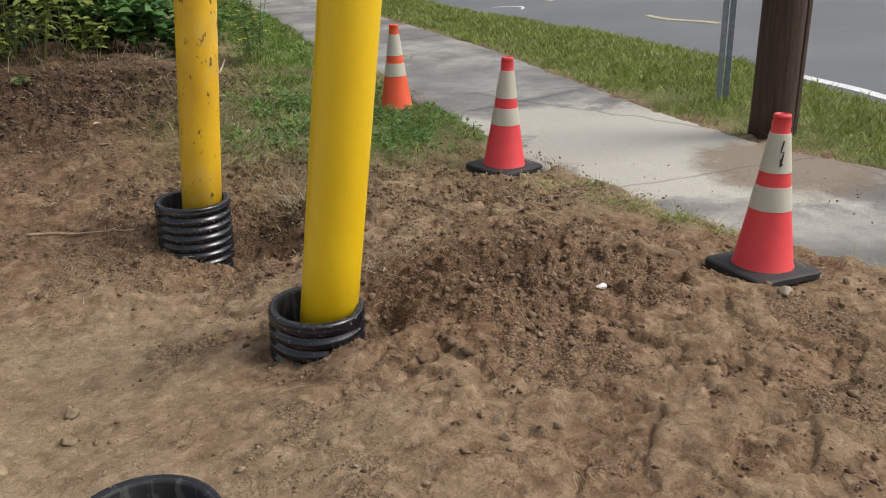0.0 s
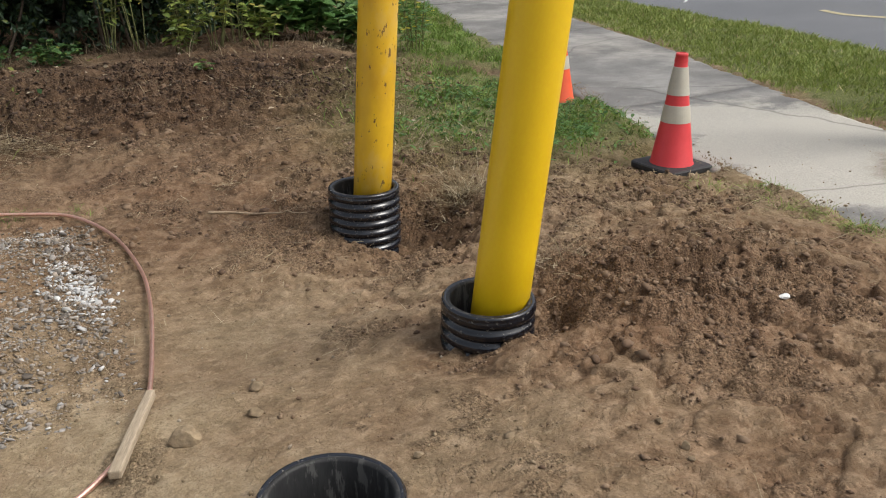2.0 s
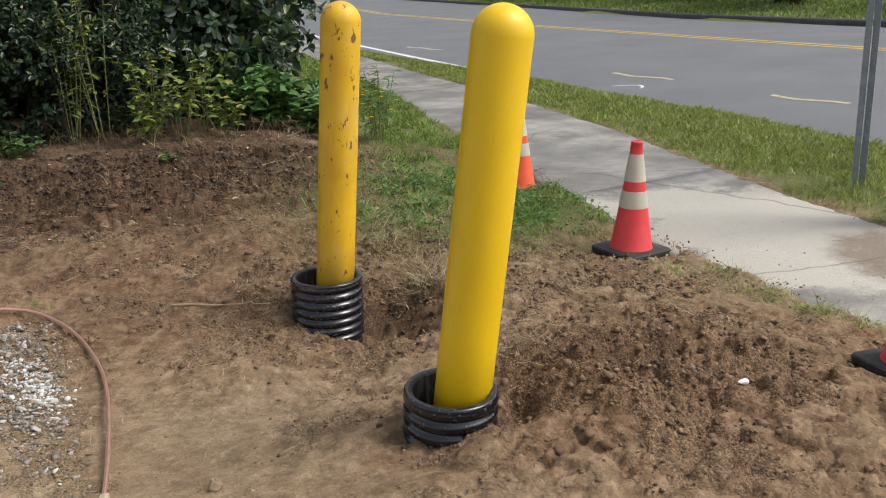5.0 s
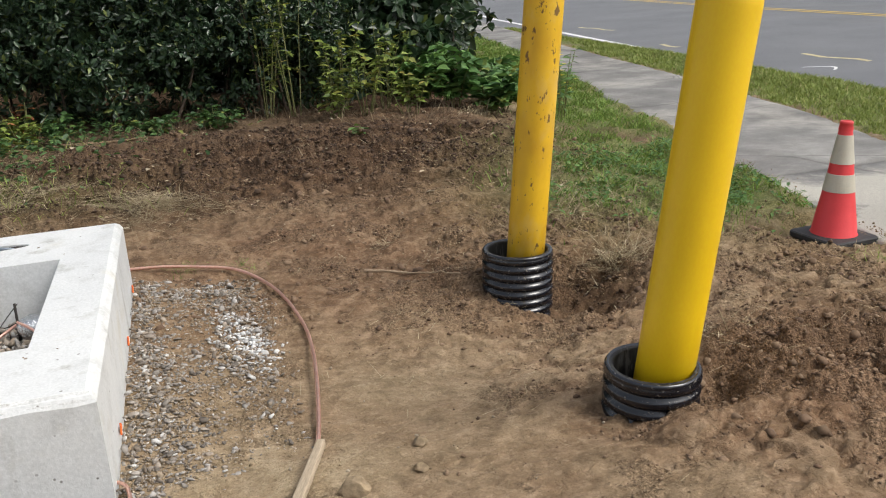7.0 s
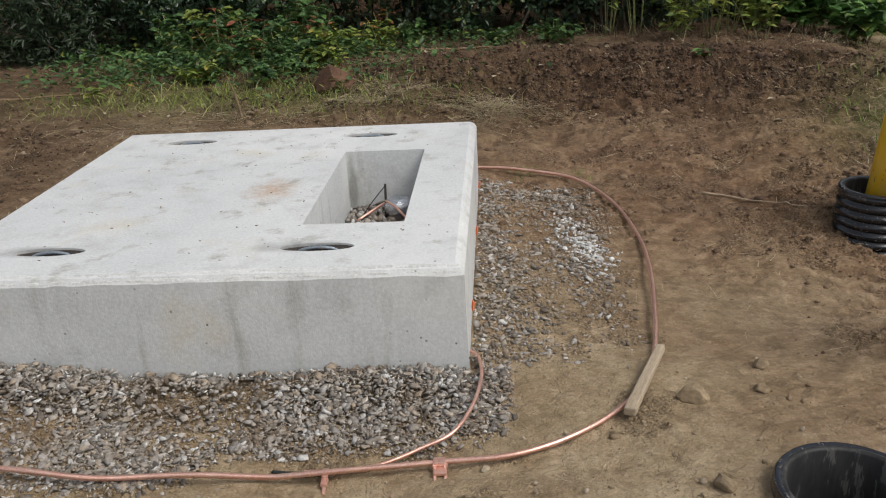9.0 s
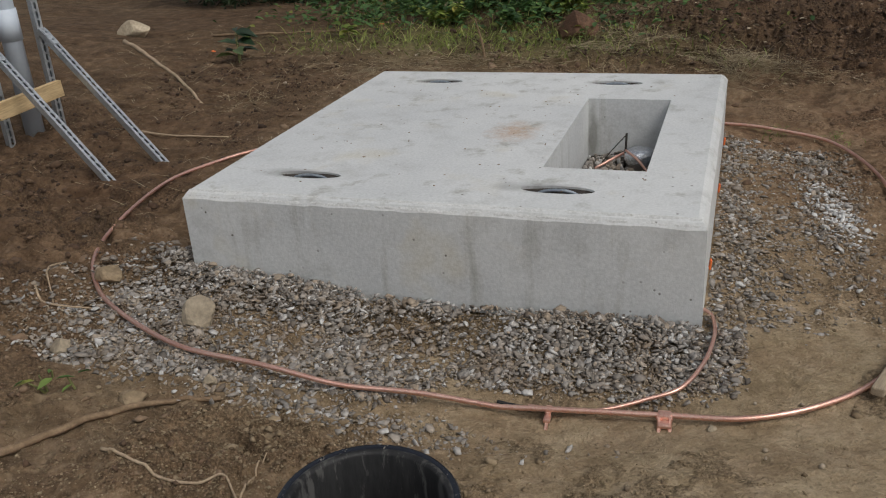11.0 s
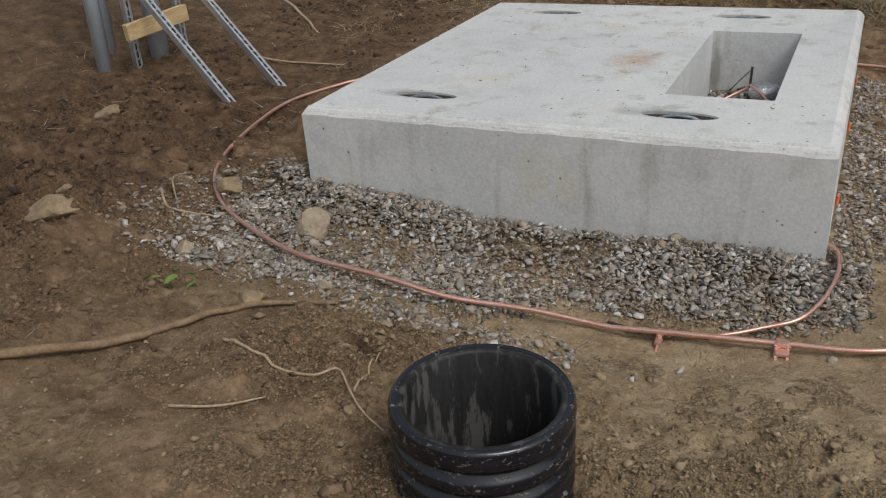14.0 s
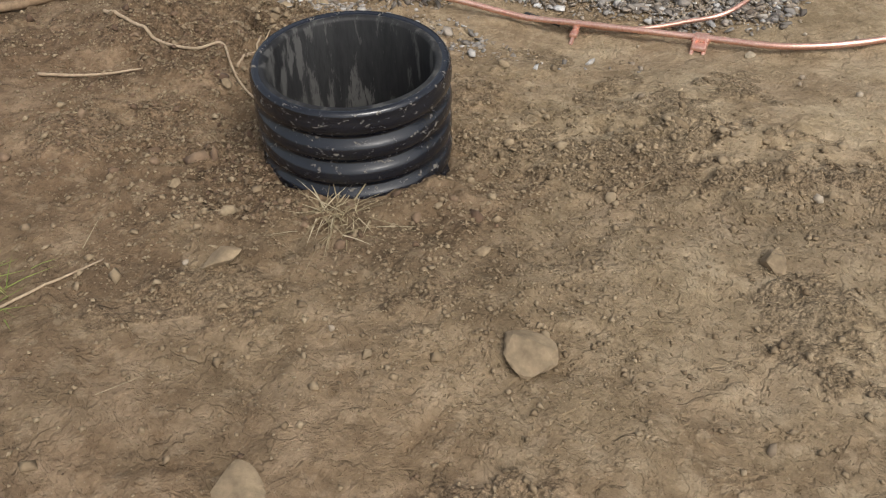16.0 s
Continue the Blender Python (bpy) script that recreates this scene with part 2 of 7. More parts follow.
M_PATH = path_material()
M_ASPHALT = material("asphalt", (0.115, 0.12, 0.13), (0.155, 0.16, 0.17), 0.5, 180, 0.85, bump=0.4)
M_BERM = material("asphalt_berm", (0.035, 0.035, 0.037), (0.07, 0.07, 0.07), 4, 90, 0.9, bump=0.5)
M_YLINE = material("yellow_line_paint", (0.48, 0.32, 0.07), (0.62, 0.43, 0.10), 6, 90, 0.8, spots=(0.16, 0.16, 0.16), spot_scale=30, spot_at=0.62)
M_SURVEY = material("survey_paint", (0.42, 0.36, 0.20), (0.56, 0.49, 0.30), 6, 90, 0.8, spots=(0.16, 0.16, 0.17), spot_scale=24, spot_at=0.56)
M_WLINE = material("white_line_paint", (0.6, 0.6, 0.6), (0.75, 0.75, 0.75), 6, 90, 0.8, spots=(0.2, 0.2, 0.2), spot_scale=30, spot_at=0.64)
M_PLASTIC_YELLOW = material("yellow_plastic", (0.76, 0.48, 0.006), (0.86, 0.56, 0.01), 3, 120, 0.45, bump=0.05, spots=(0.36, 0.22, 0.03), spot_scale=11, spot_at=0.75, stretch=(1, 1, 0.5), grain=0.05)
def chipped_paint():
    """Yellow gloss paint, dulled, with rust-brown chips that thicken towards the top and along the seams."""
    m, nt, bsdf = nodes_of("chipped_yellow_paint")
    tc = nt.nodes.new("ShaderNodeTexCoord")
    mp = add(nt, "ShaderNodeMapping", Scale=(1, 1, 0.55))
    nt.links.new(tc.outputs["Object"], mp.inputs["Vector"])
    co = mp.outputs["Vector"]
    col = ramp_node(nt, noise_node(nt, co, 5.0), [(0.3, (0.60, 0.33, 0.012)), (0.7, (0.80, 0.49, 0.015))])
    scuff = ramp_node(nt, noise_node(nt, co, 3.2, 6, 0.7), [(0.5, (0, 0, 0)), (0.7, (0.5, 0.5, 0.5))])
    col = mix_node(nt, scuff, col, (0.62, 0.47, 0.22))
    sep = nt.nodes.new("ShaderNodeSeparateXYZ")
    nt.links.new(tc.outputs["Object"], sep.inputs[0])
    high = add(nt, "ShaderNodeMapRange", **{"From Min": 0.9, "From Max": 1.75, "To Min": -0.012, "To Max": 0.05})
    nt.links.new(sep.outputs["Z"], high.inputs["Value"])
    sums = nt.nodes.new("ShaderNodeMath")
    sums.operation = "ADD"
    nt.links.new(noise_node(nt, co, 21.0, 5, 0.62), sums.inputs[0])
    nt.links.new(high.outputs["Result"], sums.inputs[1])
    chips = ramp_node(nt, sums.outputs[0], [(0.638, (0, 0, 0)), (0.67, (0.9, 0.9, 0.9))])
    flecks = ramp_node(nt, noise_node(nt, co, 44.0, 4, 0.6), [(0.66, (0, 0, 0)), (0.69, (0.9, 0.9, 0.9))])
    col = mix_node(nt, flecks, col, (0.13, 0.065, 0.03))
    col = mix_node(nt, chips, col, (0.12, 0.062, 0.03))
    nt.links.new(col, bsdf.inputs["Base Color"])
    rr = add(nt, "ShaderNodeMapRange", **{"To Min": 0.5, "To Max": 0.9})
    nt.links.new(chips, rr.inputs["Value"])
    nt.links.new(rr.outputs["Result"], bsdf.inputs["Roughness"])
    inv = nt.nodes.new("ShaderNodeInvert")
    nt.links.new(chips, inv.inputs["Color"])
    bump_node(nt, bsdf, inv.outputs["Color"], 0.3, 0.002)
    return m


M_PAINT_YELLOW = chipped_paint()
M_BLACK_PIPE = material("black_plastic_pipe", (0.004, 0.0055, 0.010), (0.010, 0.012, 0.018), 6, 90, 0.22, bump=0.08, spots=(0.17, 0.150, 0.122), spot_scale=52, spot_at=0.60, stretch=(1, 1, 1.6), grain=0.05)
M_BLACK_PIPE.node_tree.nodes["Principled BSDF"].inputs["Specular IOR Level"].default_value = 0.7
M_CONE_ORANGE = material("orange_cone", (0.72, 0.085, 0.025), (0.80, 0.11, 0.03), 6, 100, 0.5, bump=0.06, spots=(0.5, 0.25, 0.15), spot_scale=9, spot_at=0.7, grain=0.05)
M_CONE = material("red_cone", (0.66, 0.045, 0.052), (0.76, 0.06, 0.068), 6, 100, 0.5, bump=0.06, spots=(0.45, 0.16, 0.10), spot_scale=9, spot_at=0.7, grain=0.05)
M_COLLAR = material("reflective_collar", (0.47, 0.44, 0.36), (0.58, 0.55, 0.46), 5, 140, 0.4, bump=0.1, spots=(0.36, 0.33, 0.27), spot_scale=14, spot_at=0.64, grain=0.05)
M_RUBBER = material("black_rubber_base", (0.018, 0.018, 0.019), (0.035, 0.035, 0.036), 8, 90, 0.7, spots=(0.16, 0.12, 0.08), spot_scale=10, spot_at=0.62)
M_INK = material("black_marker", (0.01, 0.01, 0.01), (0.02, 0.02, 0.02), 8, 60, 0.6)
M_COPPER = material("bright_copper", (0.74, 0.42, 0.33), (0.86, 0.55, 0.45), 14, 160, 0.38, 0.85, bump=0.3, dist=0.002, spots=(0.30, 0.15, 0.10), spot_scale=2.2, spot_at=0.64)
M_GALV = material("galvanised_steel", (0.42, 0.45, 0.48), (0.58, 0.61, 0.64), 12, 90, 0.42, 0.7, bump=0.1)
M_GALV_DARK = material("weathered_steel_post", (0.22, 0.26, 0.30), (0.32, 0.36, 0.40), 12, 90, 0.5, 0.6, bump=0.1)
M_PVC = material("grey_pvc", (0.50, 0.56, 0.635), (0.58, 0.64, 0.71), 4, 60, 0.5, bump=0.05, spots=(0.22, 0.20, 0.18), spot_scale=8, spot_at=0.68, grain=0.05)
M_PINE = material("sawn_pine", (0.40, 0.28, 0.14), (0.58, 0.43, 0.24), 5, 60, 0.8, bump=0.3, stretch=(0.3, 3, 3))
M_STAKE = material("weathered_stake", (0.28, 0.22, 0.15), (0.44, 0.36, 0.26), 6, 70, 0.85, bump=0.4, stretch=(0.4, 4, 4))
M_POLE = material("dark_pole_wood", (0.030, 0.016, 0.010), (0.090, 0.050, 0.032), 9, 80, 0.85, bump=0.8, dist=0.01, stretch=(4, 4, 0.25))
M_CLODSTONE = material("hard_clod", (0.175, 0.127, 0.077), (0.295, 0.223, 0.139), 12, 60, 0.95, bump=0.8)
M_LUMP = material("red_brown_lump", (0.07, 0.035, 0.02), (0.16, 0.088, 0.052), 9, 45, 0.95, bump=1.0, dist=0.012)
M_ROCK = material("field_stone", (0.26, 0.21, 0.145), (0.44, 0.37, 0.27), 9, 60, 0.9, bump=0.6, vary=0.2)
M_ROOT = material("bare_root", (0.14, 0.09, 0.05), (0.26, 0.18, 0.11), 20, 100, 0.9, bump=0.5)
M_TWIG = material("pale_root", (0.30, 0.22, 0.14), (0.44, 0.34, 0.23), 20, 100, 0.9, bump=0.3)
M_BARK = material("shrub_bark", (0.04, 0.028, 0.02), (0.09, 0.065, 0.045), 12, 60, 0.9, bump=0.5)
M_FOIL = material("silver_tape", (0.6, 0.62, 0.65), (0.75, 0.77, 0.8), 20, 60, 0.25, 0.9, bump=0.9, dist=0.01)
M_REBAR = material("dark_steel_rod", (0.02, 0.018, 0.016), (0.05, 0.04, 0.035), 20, 60, 0.7, 0.5)
M_ORANGE = material("orange_paint_tag", (0.75, 0.14, 0.03), (0.85, 0.2, 0.05), 10, 50, 0.6)
M_WHITE_SCRAP = material("white_scrap", (0.7, 0.7, 0.68), (0.85, 0.85, 0.83), 10, 50, 0.6)
M_GRAVEL = islands("crushed_gravel", [(0.0, (0.115, 0.098, 0.082)), (0.3, (0.205, 0.183, 0.157)), (0.55, (0.30, 0.282, 0.26)), (0.72, (0.31, 0.25, 0.185)), (0.9, (0.40, 0.385, 0.365)), (1.0, (0.56, 0.55, 0.53))], dirt_by=0.75)
M_PEBBLE = islands("tan_pebbles", [(0.0, (0.20, 0.15, 0.10)), (1.0, (0.40, 0.34, 0.26))], 0.9)
M_DEADSTEM = islands("dead_brown_stems", [(0.0, (0.06, 0.04, 0.025)), (0.8, (0.16, 0.12, 0.07)), (1.0, (0.34, 0.28, 0.18))], 0.85)
# near-black soil, also the painted shade of the lifting recesses
M_SOIL_AND_SHADE = material("soil_and_shade", (0.02, 0.016, 0.013), (0.06, 0.048, 0.038), 9, 70, 0.95, bump=1.0, dist=0.01, spots=(0.05, 0.046, 0.042), spot_scale=60, spot_at=0.6)
M_CLOD_RED = islands("red_brown_clods", [(0.0, (0.085, 0.05, 0.03)), (0.5, (0.155, 0.098, 0.06)), (1.0, (0.24, 0.165, 0.105))], 0.95)
M_GRAVEL_PALE = islands("pale_dusted_gravel", [(0.0, (0.36, 0.36, 0.35)), (1.0, (0.70, 0.70, 0.69))])
M_CLOD = islands("soil_clods", [(0.0, (0.165, 0.117, 0.068)), (0.5, (0.24, 0.178, 0.108)), (1.0, (0.32, 0.247, 0.157))], 0.95)
M_CLOD_DARK = islands("topsoil_clods", [(0.0, (0.030, 0.017, 0.010)), (0.6, (0.075, 0.043, 0.025)), (1.0, (0.15, 0.095, 0.057))], 0.95, dirt_by=0.25)
M_STRAW = islands("dry_straw", [(0.0, (0.19, 0.145, 0.08)), (0.6, (0.33, 0.265, 0.155)), (1.0, (0.47, 0.40, 0.27))], 0.8)
M_GRASS = foliage("green_grass", (0.095, 0.165, 0.024), (0.21, 0.32, 0.058), 0.65, (0.36, 0.31, 0.12))
M_GRASS_DRY = foliage("mown_verge_grass", (0.13, 0.185, 0.03), (0.29, 0.345, 0.08), 0.65, (0.48, 0.42, 0.20))
M_SHRUB = foliage("dark_shrub_leaves", (0.011, 0.028, 0.014), (0.050, 0.090, 0.042), 0.33, (0.16, 0.20, 0.05))
M_WOODS = foliage("woodland_leaves", (0.010, 0.022, 0.009), (0.03, 0.055, 0.02), 0.5)
M_BROAD = foliage("broad_weed_leaves", (0.04, 0.11, 0.025), (0.13, 0.25, 0.06), 0.6, (0.22, 0.24, 0.05))
M_BANK = foliage("bank_weed_leaves", (0.025, 0.065, 0.020), (0.085, 0.17, 0.045), 0.55, (0.18, 0.20, 0.04))
M_LIME = foliage("yellow_green_leaves", (0.08, 0.13, 0.022), (0.22, 0.28, 0.055), 0.6, (0.30, 0.26, 0.05))
M_FLOWER = foliage("yellow_flowers", (0.65, 0.5, 0.03), (0.8, 0.66, 0.06), 0.5)
M_RUSSET = foliage("russet_leaves", (0.16, 0.04, 0.02), (0.30, 0.10, 0.04), 0.55, (0.35, 0.22, 0.06))
M_DEADLEAF = foliage("pale_fallen_leaves", (0.30, 0.22, 0.13), (0.55, 0.48, 0.36), 0.7)


# ---- mesh helpers ----
def mesh_of(name, verts, faces, mat, smooth=False):
    me = bpy.data.meshes.new(name)
    me.from_pydata([tuple(v) for v in verts], [], [tuple(f) for f in faces])
    me.materials.append(mat)
    if smooth:
        me.polygons.foreach_set("use_smooth", [True] * len(me.polygons))
    me.update()
    return me


def part(name, bm, mat, parent=None, label="", smooth=False):
    """Links a bmesh as one mesh object, under its thing if one is given."""
    bmesh.ops.recalc_face_normals(bm, faces=bm.faces[:])
    me = bpy.data.meshes.new(name)
    bm.to_mesh(me)
    bm.free()
    me.materials.append(mat)
    if smooth:
        me.polygons.foreach_set("use_smooth", [True] * len(me.polygons))
    ob = new(name, me)
    if parent:
        ob.parent = parent
    return tagged(ob, label)


def thing(name, label, category, m=None, group="", kind=""):
    ob = new(name)
    ob.empty_display_size = 0.1
    if m is not None:
        ob.matrix_world = m
    return tagged(ob, label, category, group, kind)


def box_bm(sx, sy, sz, centre=(0, 0, 0), bevel=0.0, segs=2):
    bm = bmesh.new()
    bmesh.ops.create_cube(bm, size=1.0, matrix=Matrix.Translation(centre) @ Matrix.Diagonal((sx, sy, sz, 1)))
    if bevel:
        bmesh.ops.bevel(bm, geom=bm.edges[:], offset=bevel, segments=segs, affect="EDGES", profile=0.5)
    return bm


def revolve_bm(profile, n=32, closed=False):
    """A body of revolution about z from (radius, height) pairs."""
    bm = bmesh.new()
    rings = []
    for r, z in profile:
        if r < 1e-5:
            rings.append([bm.verts.new((0, 0, z))])
        else:
            rings.append([bm.verts.new((r * math.cos(2 * math.pi * i / n), r * math.sin(2 * math.pi * i / n), z)) for i in range(n)])
    pairs = list(zip(rings, rings[1:])) + ([(rings[-1], rings[0])] if closed else [])
    for a, b in pairs:
        for i in range(n):
            j = (i + 1) % n
            if len(a) == 1:
                bm.faces.new((a[0], b[i], b[j]))
            elif len(b) == 1:
                bm.faces.new((a[i], a[j], b[0]))
            else:
                bm.faces.new((a[i], a[j], b[j], b[i]))
    return bm


def smooth_line(points, steps=8):
    """A Catmull-Rom line through the points."""
    p = [Vector(q) for q in points]
    p = [p[0] * 2 - p[1]] + p + [p[-1] * 2 - p[-2]]
    out = []
    for a, b, c, d in zip(p, p[1:], p[2:], p[3:]):
        for k in range(steps):
            t = k / steps
            out.append(0.5 * (2 * b + (c - a) * t + (2 * a - 5 * b + 4 * c - d) * t * t + (3 * b - a - 3 * c + d) * t ** 3))
    return out + [p[-2]]


def sweep_bm(line, radius, n=8, bm=None):
    """A round bar along a line; radius may be a function of 0..1."""
    bm = bm or bmesh.new()
    rings, total = [], max(1, len(line) - 1)
    up = Vector((0, 0, 1))
    for i, p in enumerate(line):
        d = (line[min(i + 1, total)] - line[max(i - 1, 0)]).normalized()
        side = d.cross(up)
        side = side.normalized() if side.length > 1e-4 else Vector((1, 0, 0))
        top = side.cross(d)
        r = radius(i / total) if callable(radius) else radius
        rings.append([bm.verts.new(p + r * (math.cos(2 * math.pi * k / n) * side + math.sin(2 * math.pi * k / n) * top)) for k in range(n)])
    for a, b in zip(rings, rings[1:]):
        for k in range(n):
            bm.faces.new((a[k], a[(k + 1) % n], b[(k + 1) % n], b[k]))
    bm.faces.new(rings[0][::-1])
    bm.faces.new(rings[-1])
    return bm


# ---- the lie of the land ----
def lattice(x, y, seed):
    """Smooth gradient noise, about -0.7 to 0.7, for arrays."""
    xi, yi = np.floor(x).astype(np.int64), np.floor(y).astype(np.int64)
    fx, fy = x - xi, y - yi

    def corner(i, j):
        h = (xi + i) * 374761393 + (yi + j) * 668265263 + seed * 974634777
        h = (h ^ (h >> 13)) * 1274126177
        a = ((h ^ (h >> 16)) & 0xFFFF) / 65536.0 * 2 * np.pi
        return np.cos(a) * (fx - i) + np.sin(a) * (fy - j)

    u, v = fx * fx * fx * (fx * (fx * 6 - 15) + 10), fy * fy * fy * (fy * (fy * 6 - 15) + 10)
    low = corner(0, 0) * (1 - u) + corner(1, 0) * u
    return low * (1 - v) + (corner(0, 1) * (1 - u) + corner(1, 1) * u) * v


def blob(x, y, cx, cy, rx, ry=None, turn=0.0):
    """1 in the middle of a soft oval, falling to 0."""
    ry = ry or rx
    c, s = math.cos(radians(turn)), math.sin(radians(turn))
    u, v = ((x - cx) * c + (y - cy) * s) / rx, ((y - cy) * c - (x - cx) * s) / ry
    return np.exp(-0.5 * (u * u + v * v))


def step(a, b, v):
    t = np.clip((v - a) / (b - a), 0, 1)
    return t * t * (3 - 2 * t)


PATH_NEAR_Y = [-20, -3, 1.0, 1.9, 2.7, 3.5, 4.1, 6.0, 8.2, 9.8, 11.3, 17, 26, 60]
PATH_NEAR_X = [5.2, 4.5, 4.05, 3.9, 3.75, 3.82, 3.87, 4.24, 4.83, 5.1, 5.56, 6.77, 8.3, 14.5]
PATH_FAR_Y = [-20, -3, 1.0, 2.4, 3.5, 4.6, 6.4, 7.6, 9.6, 12.2, 16.6, 26, 60]
PATH_FAR_X = [7.0, 6.0, 5.5, 5.35, 5.23, 5.42, 5.9, 6.24, 6.65, 7.1, 7.75, 9.4, 15.6]
ROAD_NEAR_Y = [-60, 2.0, 3.5, 4.4, 6, 8, 10, 14, 20, 30, 45, 120]
ROAD_NEAR_X = [6.4, 6.6, 7.0, 7.45, 8.0, 8.3, 8.5, 8.85, 9.2, 10.0, 12.4, 32]
ROAD_MID_Y = [-60, 5, 11.6, 15.7, 23.7, 45, 120]
ROAD_MID_X = [14.6, 14.9, 15.5, 15.9, 16.8, 20.0, 40]
ROAD_FAR_Y = [-60, 5, 16.5, 26, 32, 43, 120]
ROAD_FAR_X = [20.5, 21.0, 22.1, 23.5, 25.2, 28.2, 48]


def path_near(y):
    return np.interp(y, PATH_NEAR_Y, PATH_NEAR_X)


def path_far(y):
    return np.interp(y, PATH_FAR_Y, PATH_FAR_X)


def road_near(y):
    return np.interp(y, ROAD_NEAR_Y, ROAD_NEAR_X)


def road_far(y):
    return np.interp(y, ROAD_FAR_Y, ROAD_FAR_X)


def land(x, y):
    """The broad form of the ground: banks, hollows and the fall to the path and the road."""
    x, y = np.asarray(x, float), np.asarray(y, float)
    z = -0.110 + 0.226 / (1 + np.exp(np.clip(-(3.2 - x) / 0.5, -60, 60)))
    z = z + -0.016 * blob(x, y, -0.5, 1.2, 0.9)
    z = z + 0.011 * blob(x, y, 1.4, 2.0, 0.8)
    z = z + 0.018 * blob(x, y, 2.4, 2.8, 0.6)
    z = z + -0.147 * blob(x, y, -1.2, 2.5, 0.9)
    z = z + -0.154 * blob(x, y, 1.2, 3.6, 0.7)
    z = z + -0.041 * blob(x, y, 1.7, 4.7, 0.8)
    z = z + -0.020 * blob(x, y, -3.4, 2.6, 1.0)
    z = z + 0.018 * blob(x, y, -4.5, 5.5, 2)
    z = z + 0.028 * blob(x, y, -2.5, 7.5, 1.5)
    z = z + -0.024 * blob(x, y, 0.3, 3.2, 1)
    z = z + -0.037 * blob(x, y, 3, 4.2, 1)
    z = z + -0.185 * blob(x, y, 0.3, 5.2, 1.2)
    z = z - 0.24 * blob(x, y, 1.93, 4.20, 0.20, 0.17) - 0.05 * blob(x, y, 1.43, 2.72, 0.14, 0.12)          # the open hole beside the rear sleeve
    z = z + 0.06 * blob(x, y, 2.35, 2.75, 0.40, 0.28) + 0.05 * blob(x, y, 2.10, 2.78, 0.14, 0.22) - 0.11 * blob(x, y, 1.79, 2.72, 0.11, 0.10)   # spoil heap
    z = z + 0.012 * blob(x, y, -0.93, 1.34, 0.26, 0.13)
    z = z + 0.05 * blob(x, y, -1.55, 1.85, 0.30, 0.22)         # loose heap by the open sleeve
    z = z + 0.10 * blob(x, y, -3.3, 2.1, 0.5, 0.35) + 0.30 * blob(x, y, -6.5, 5.0, 1.3, 1.6)
    z = z + 0.10 * blob(x, y, 0.2, 7.9, 2.2, 0.45) - 0.07 * blob(x, y, 2.1, 7.8, 0.6, 0.5)
    z = z - 0.10 * blob(x, y, 3.98, 7.98, 0.65, 0.15, -61)
    z = z - 0.07 * step(-0.7, 0.0, x - road_near(y)) * step(1, -1, x - road_near(y) - 3)
    z = z - 0.030 * step(3.3, 2.3, x) * step(4.6, 3.2, y) - 0.045 * blob(x, y, -0.8, 2.35, 0.9, 0.28) - 0.065 * blob(x, y, -3.5, 3.9, 0.8, 0.8)
    z = z + 0.045 * step(5.4, 7.0, y) * step(3.5, 2.8, x)
    z = z + 0.9 * step(9.5, 16, y) * step(1.5, -3, x) + 0.6 * step(-7, -12, x)
    return z


def roughness(x, y):
    """How cloddy the soil is: 0 where it is trodden, 1 where it was dug over."""
    r = 0.08 + 0.07 * step(0.5, 2.0, x) + 0.0 * y
    for cx, cy, rx, ry, k in ((2.4, 2.72, 0.55, 0.5, 0.85), (0.9, 7.3, 2.2, 0.8, 1.0), (-1.5, 1.85, 0.35, 0.3, 0.8), (-0.98, 1.5, 0.42, 0.4, 0.6), (-3.2, 2.2, 0.6, 0.6, 0.9), (2.0, 4.5, 0.8, 0.6, 0.8), (-0.3, 1.75, 0.5, 0.2, 0.5), (2.6, 1.7, 0.8, 0.5, 0.3), (-4.2, 4.2, 0.8, 0.7, 0.5), (1.2, 5.2, 1.2, 0.8, 0.4), (3.2, 3.9, 0.5, 0.6, 0.6), (-1.2, 6.6, 1.2, 0.5, 0.6), (-3.1, 2.9, 0.5, 0.7, 0.55), (-2.6, 1.8, 0.5, 0.35, 0.55), (-4.0, 3.4, 0.7, 0.5, 0.7), (-3.9, 5.4, 1.2, 0.8, 0.45)):
        r = np.maximum(r, k * blob(x, y, cx, cy, rx, ry))
    return np.clip(r, 0, 1)


def loosened(x, y):
    """1 where the surface is crumbled, 0 where it is trodden to a crust."""
    return step(-0.02, 0.13, lattice(x * 2.1, y * 2.7, 17) + 0.5 * lattice(x * 6, y * 7, 18) + 0.3 * lattice(x * 19, y * 21, 20) + 0.9 * (roughness(x, y) - 0.40))


def plate_gaps(x, y):
    """1 in the gaps between trodden plates, where the skin broke and the colour paints shade."""
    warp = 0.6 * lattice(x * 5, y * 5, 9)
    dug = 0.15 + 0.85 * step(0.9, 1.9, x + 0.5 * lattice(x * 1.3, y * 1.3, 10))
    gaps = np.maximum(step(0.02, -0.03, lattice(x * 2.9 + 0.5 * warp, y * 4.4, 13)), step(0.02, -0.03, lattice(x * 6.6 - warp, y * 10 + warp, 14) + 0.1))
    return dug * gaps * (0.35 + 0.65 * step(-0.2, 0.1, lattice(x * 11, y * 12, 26)))


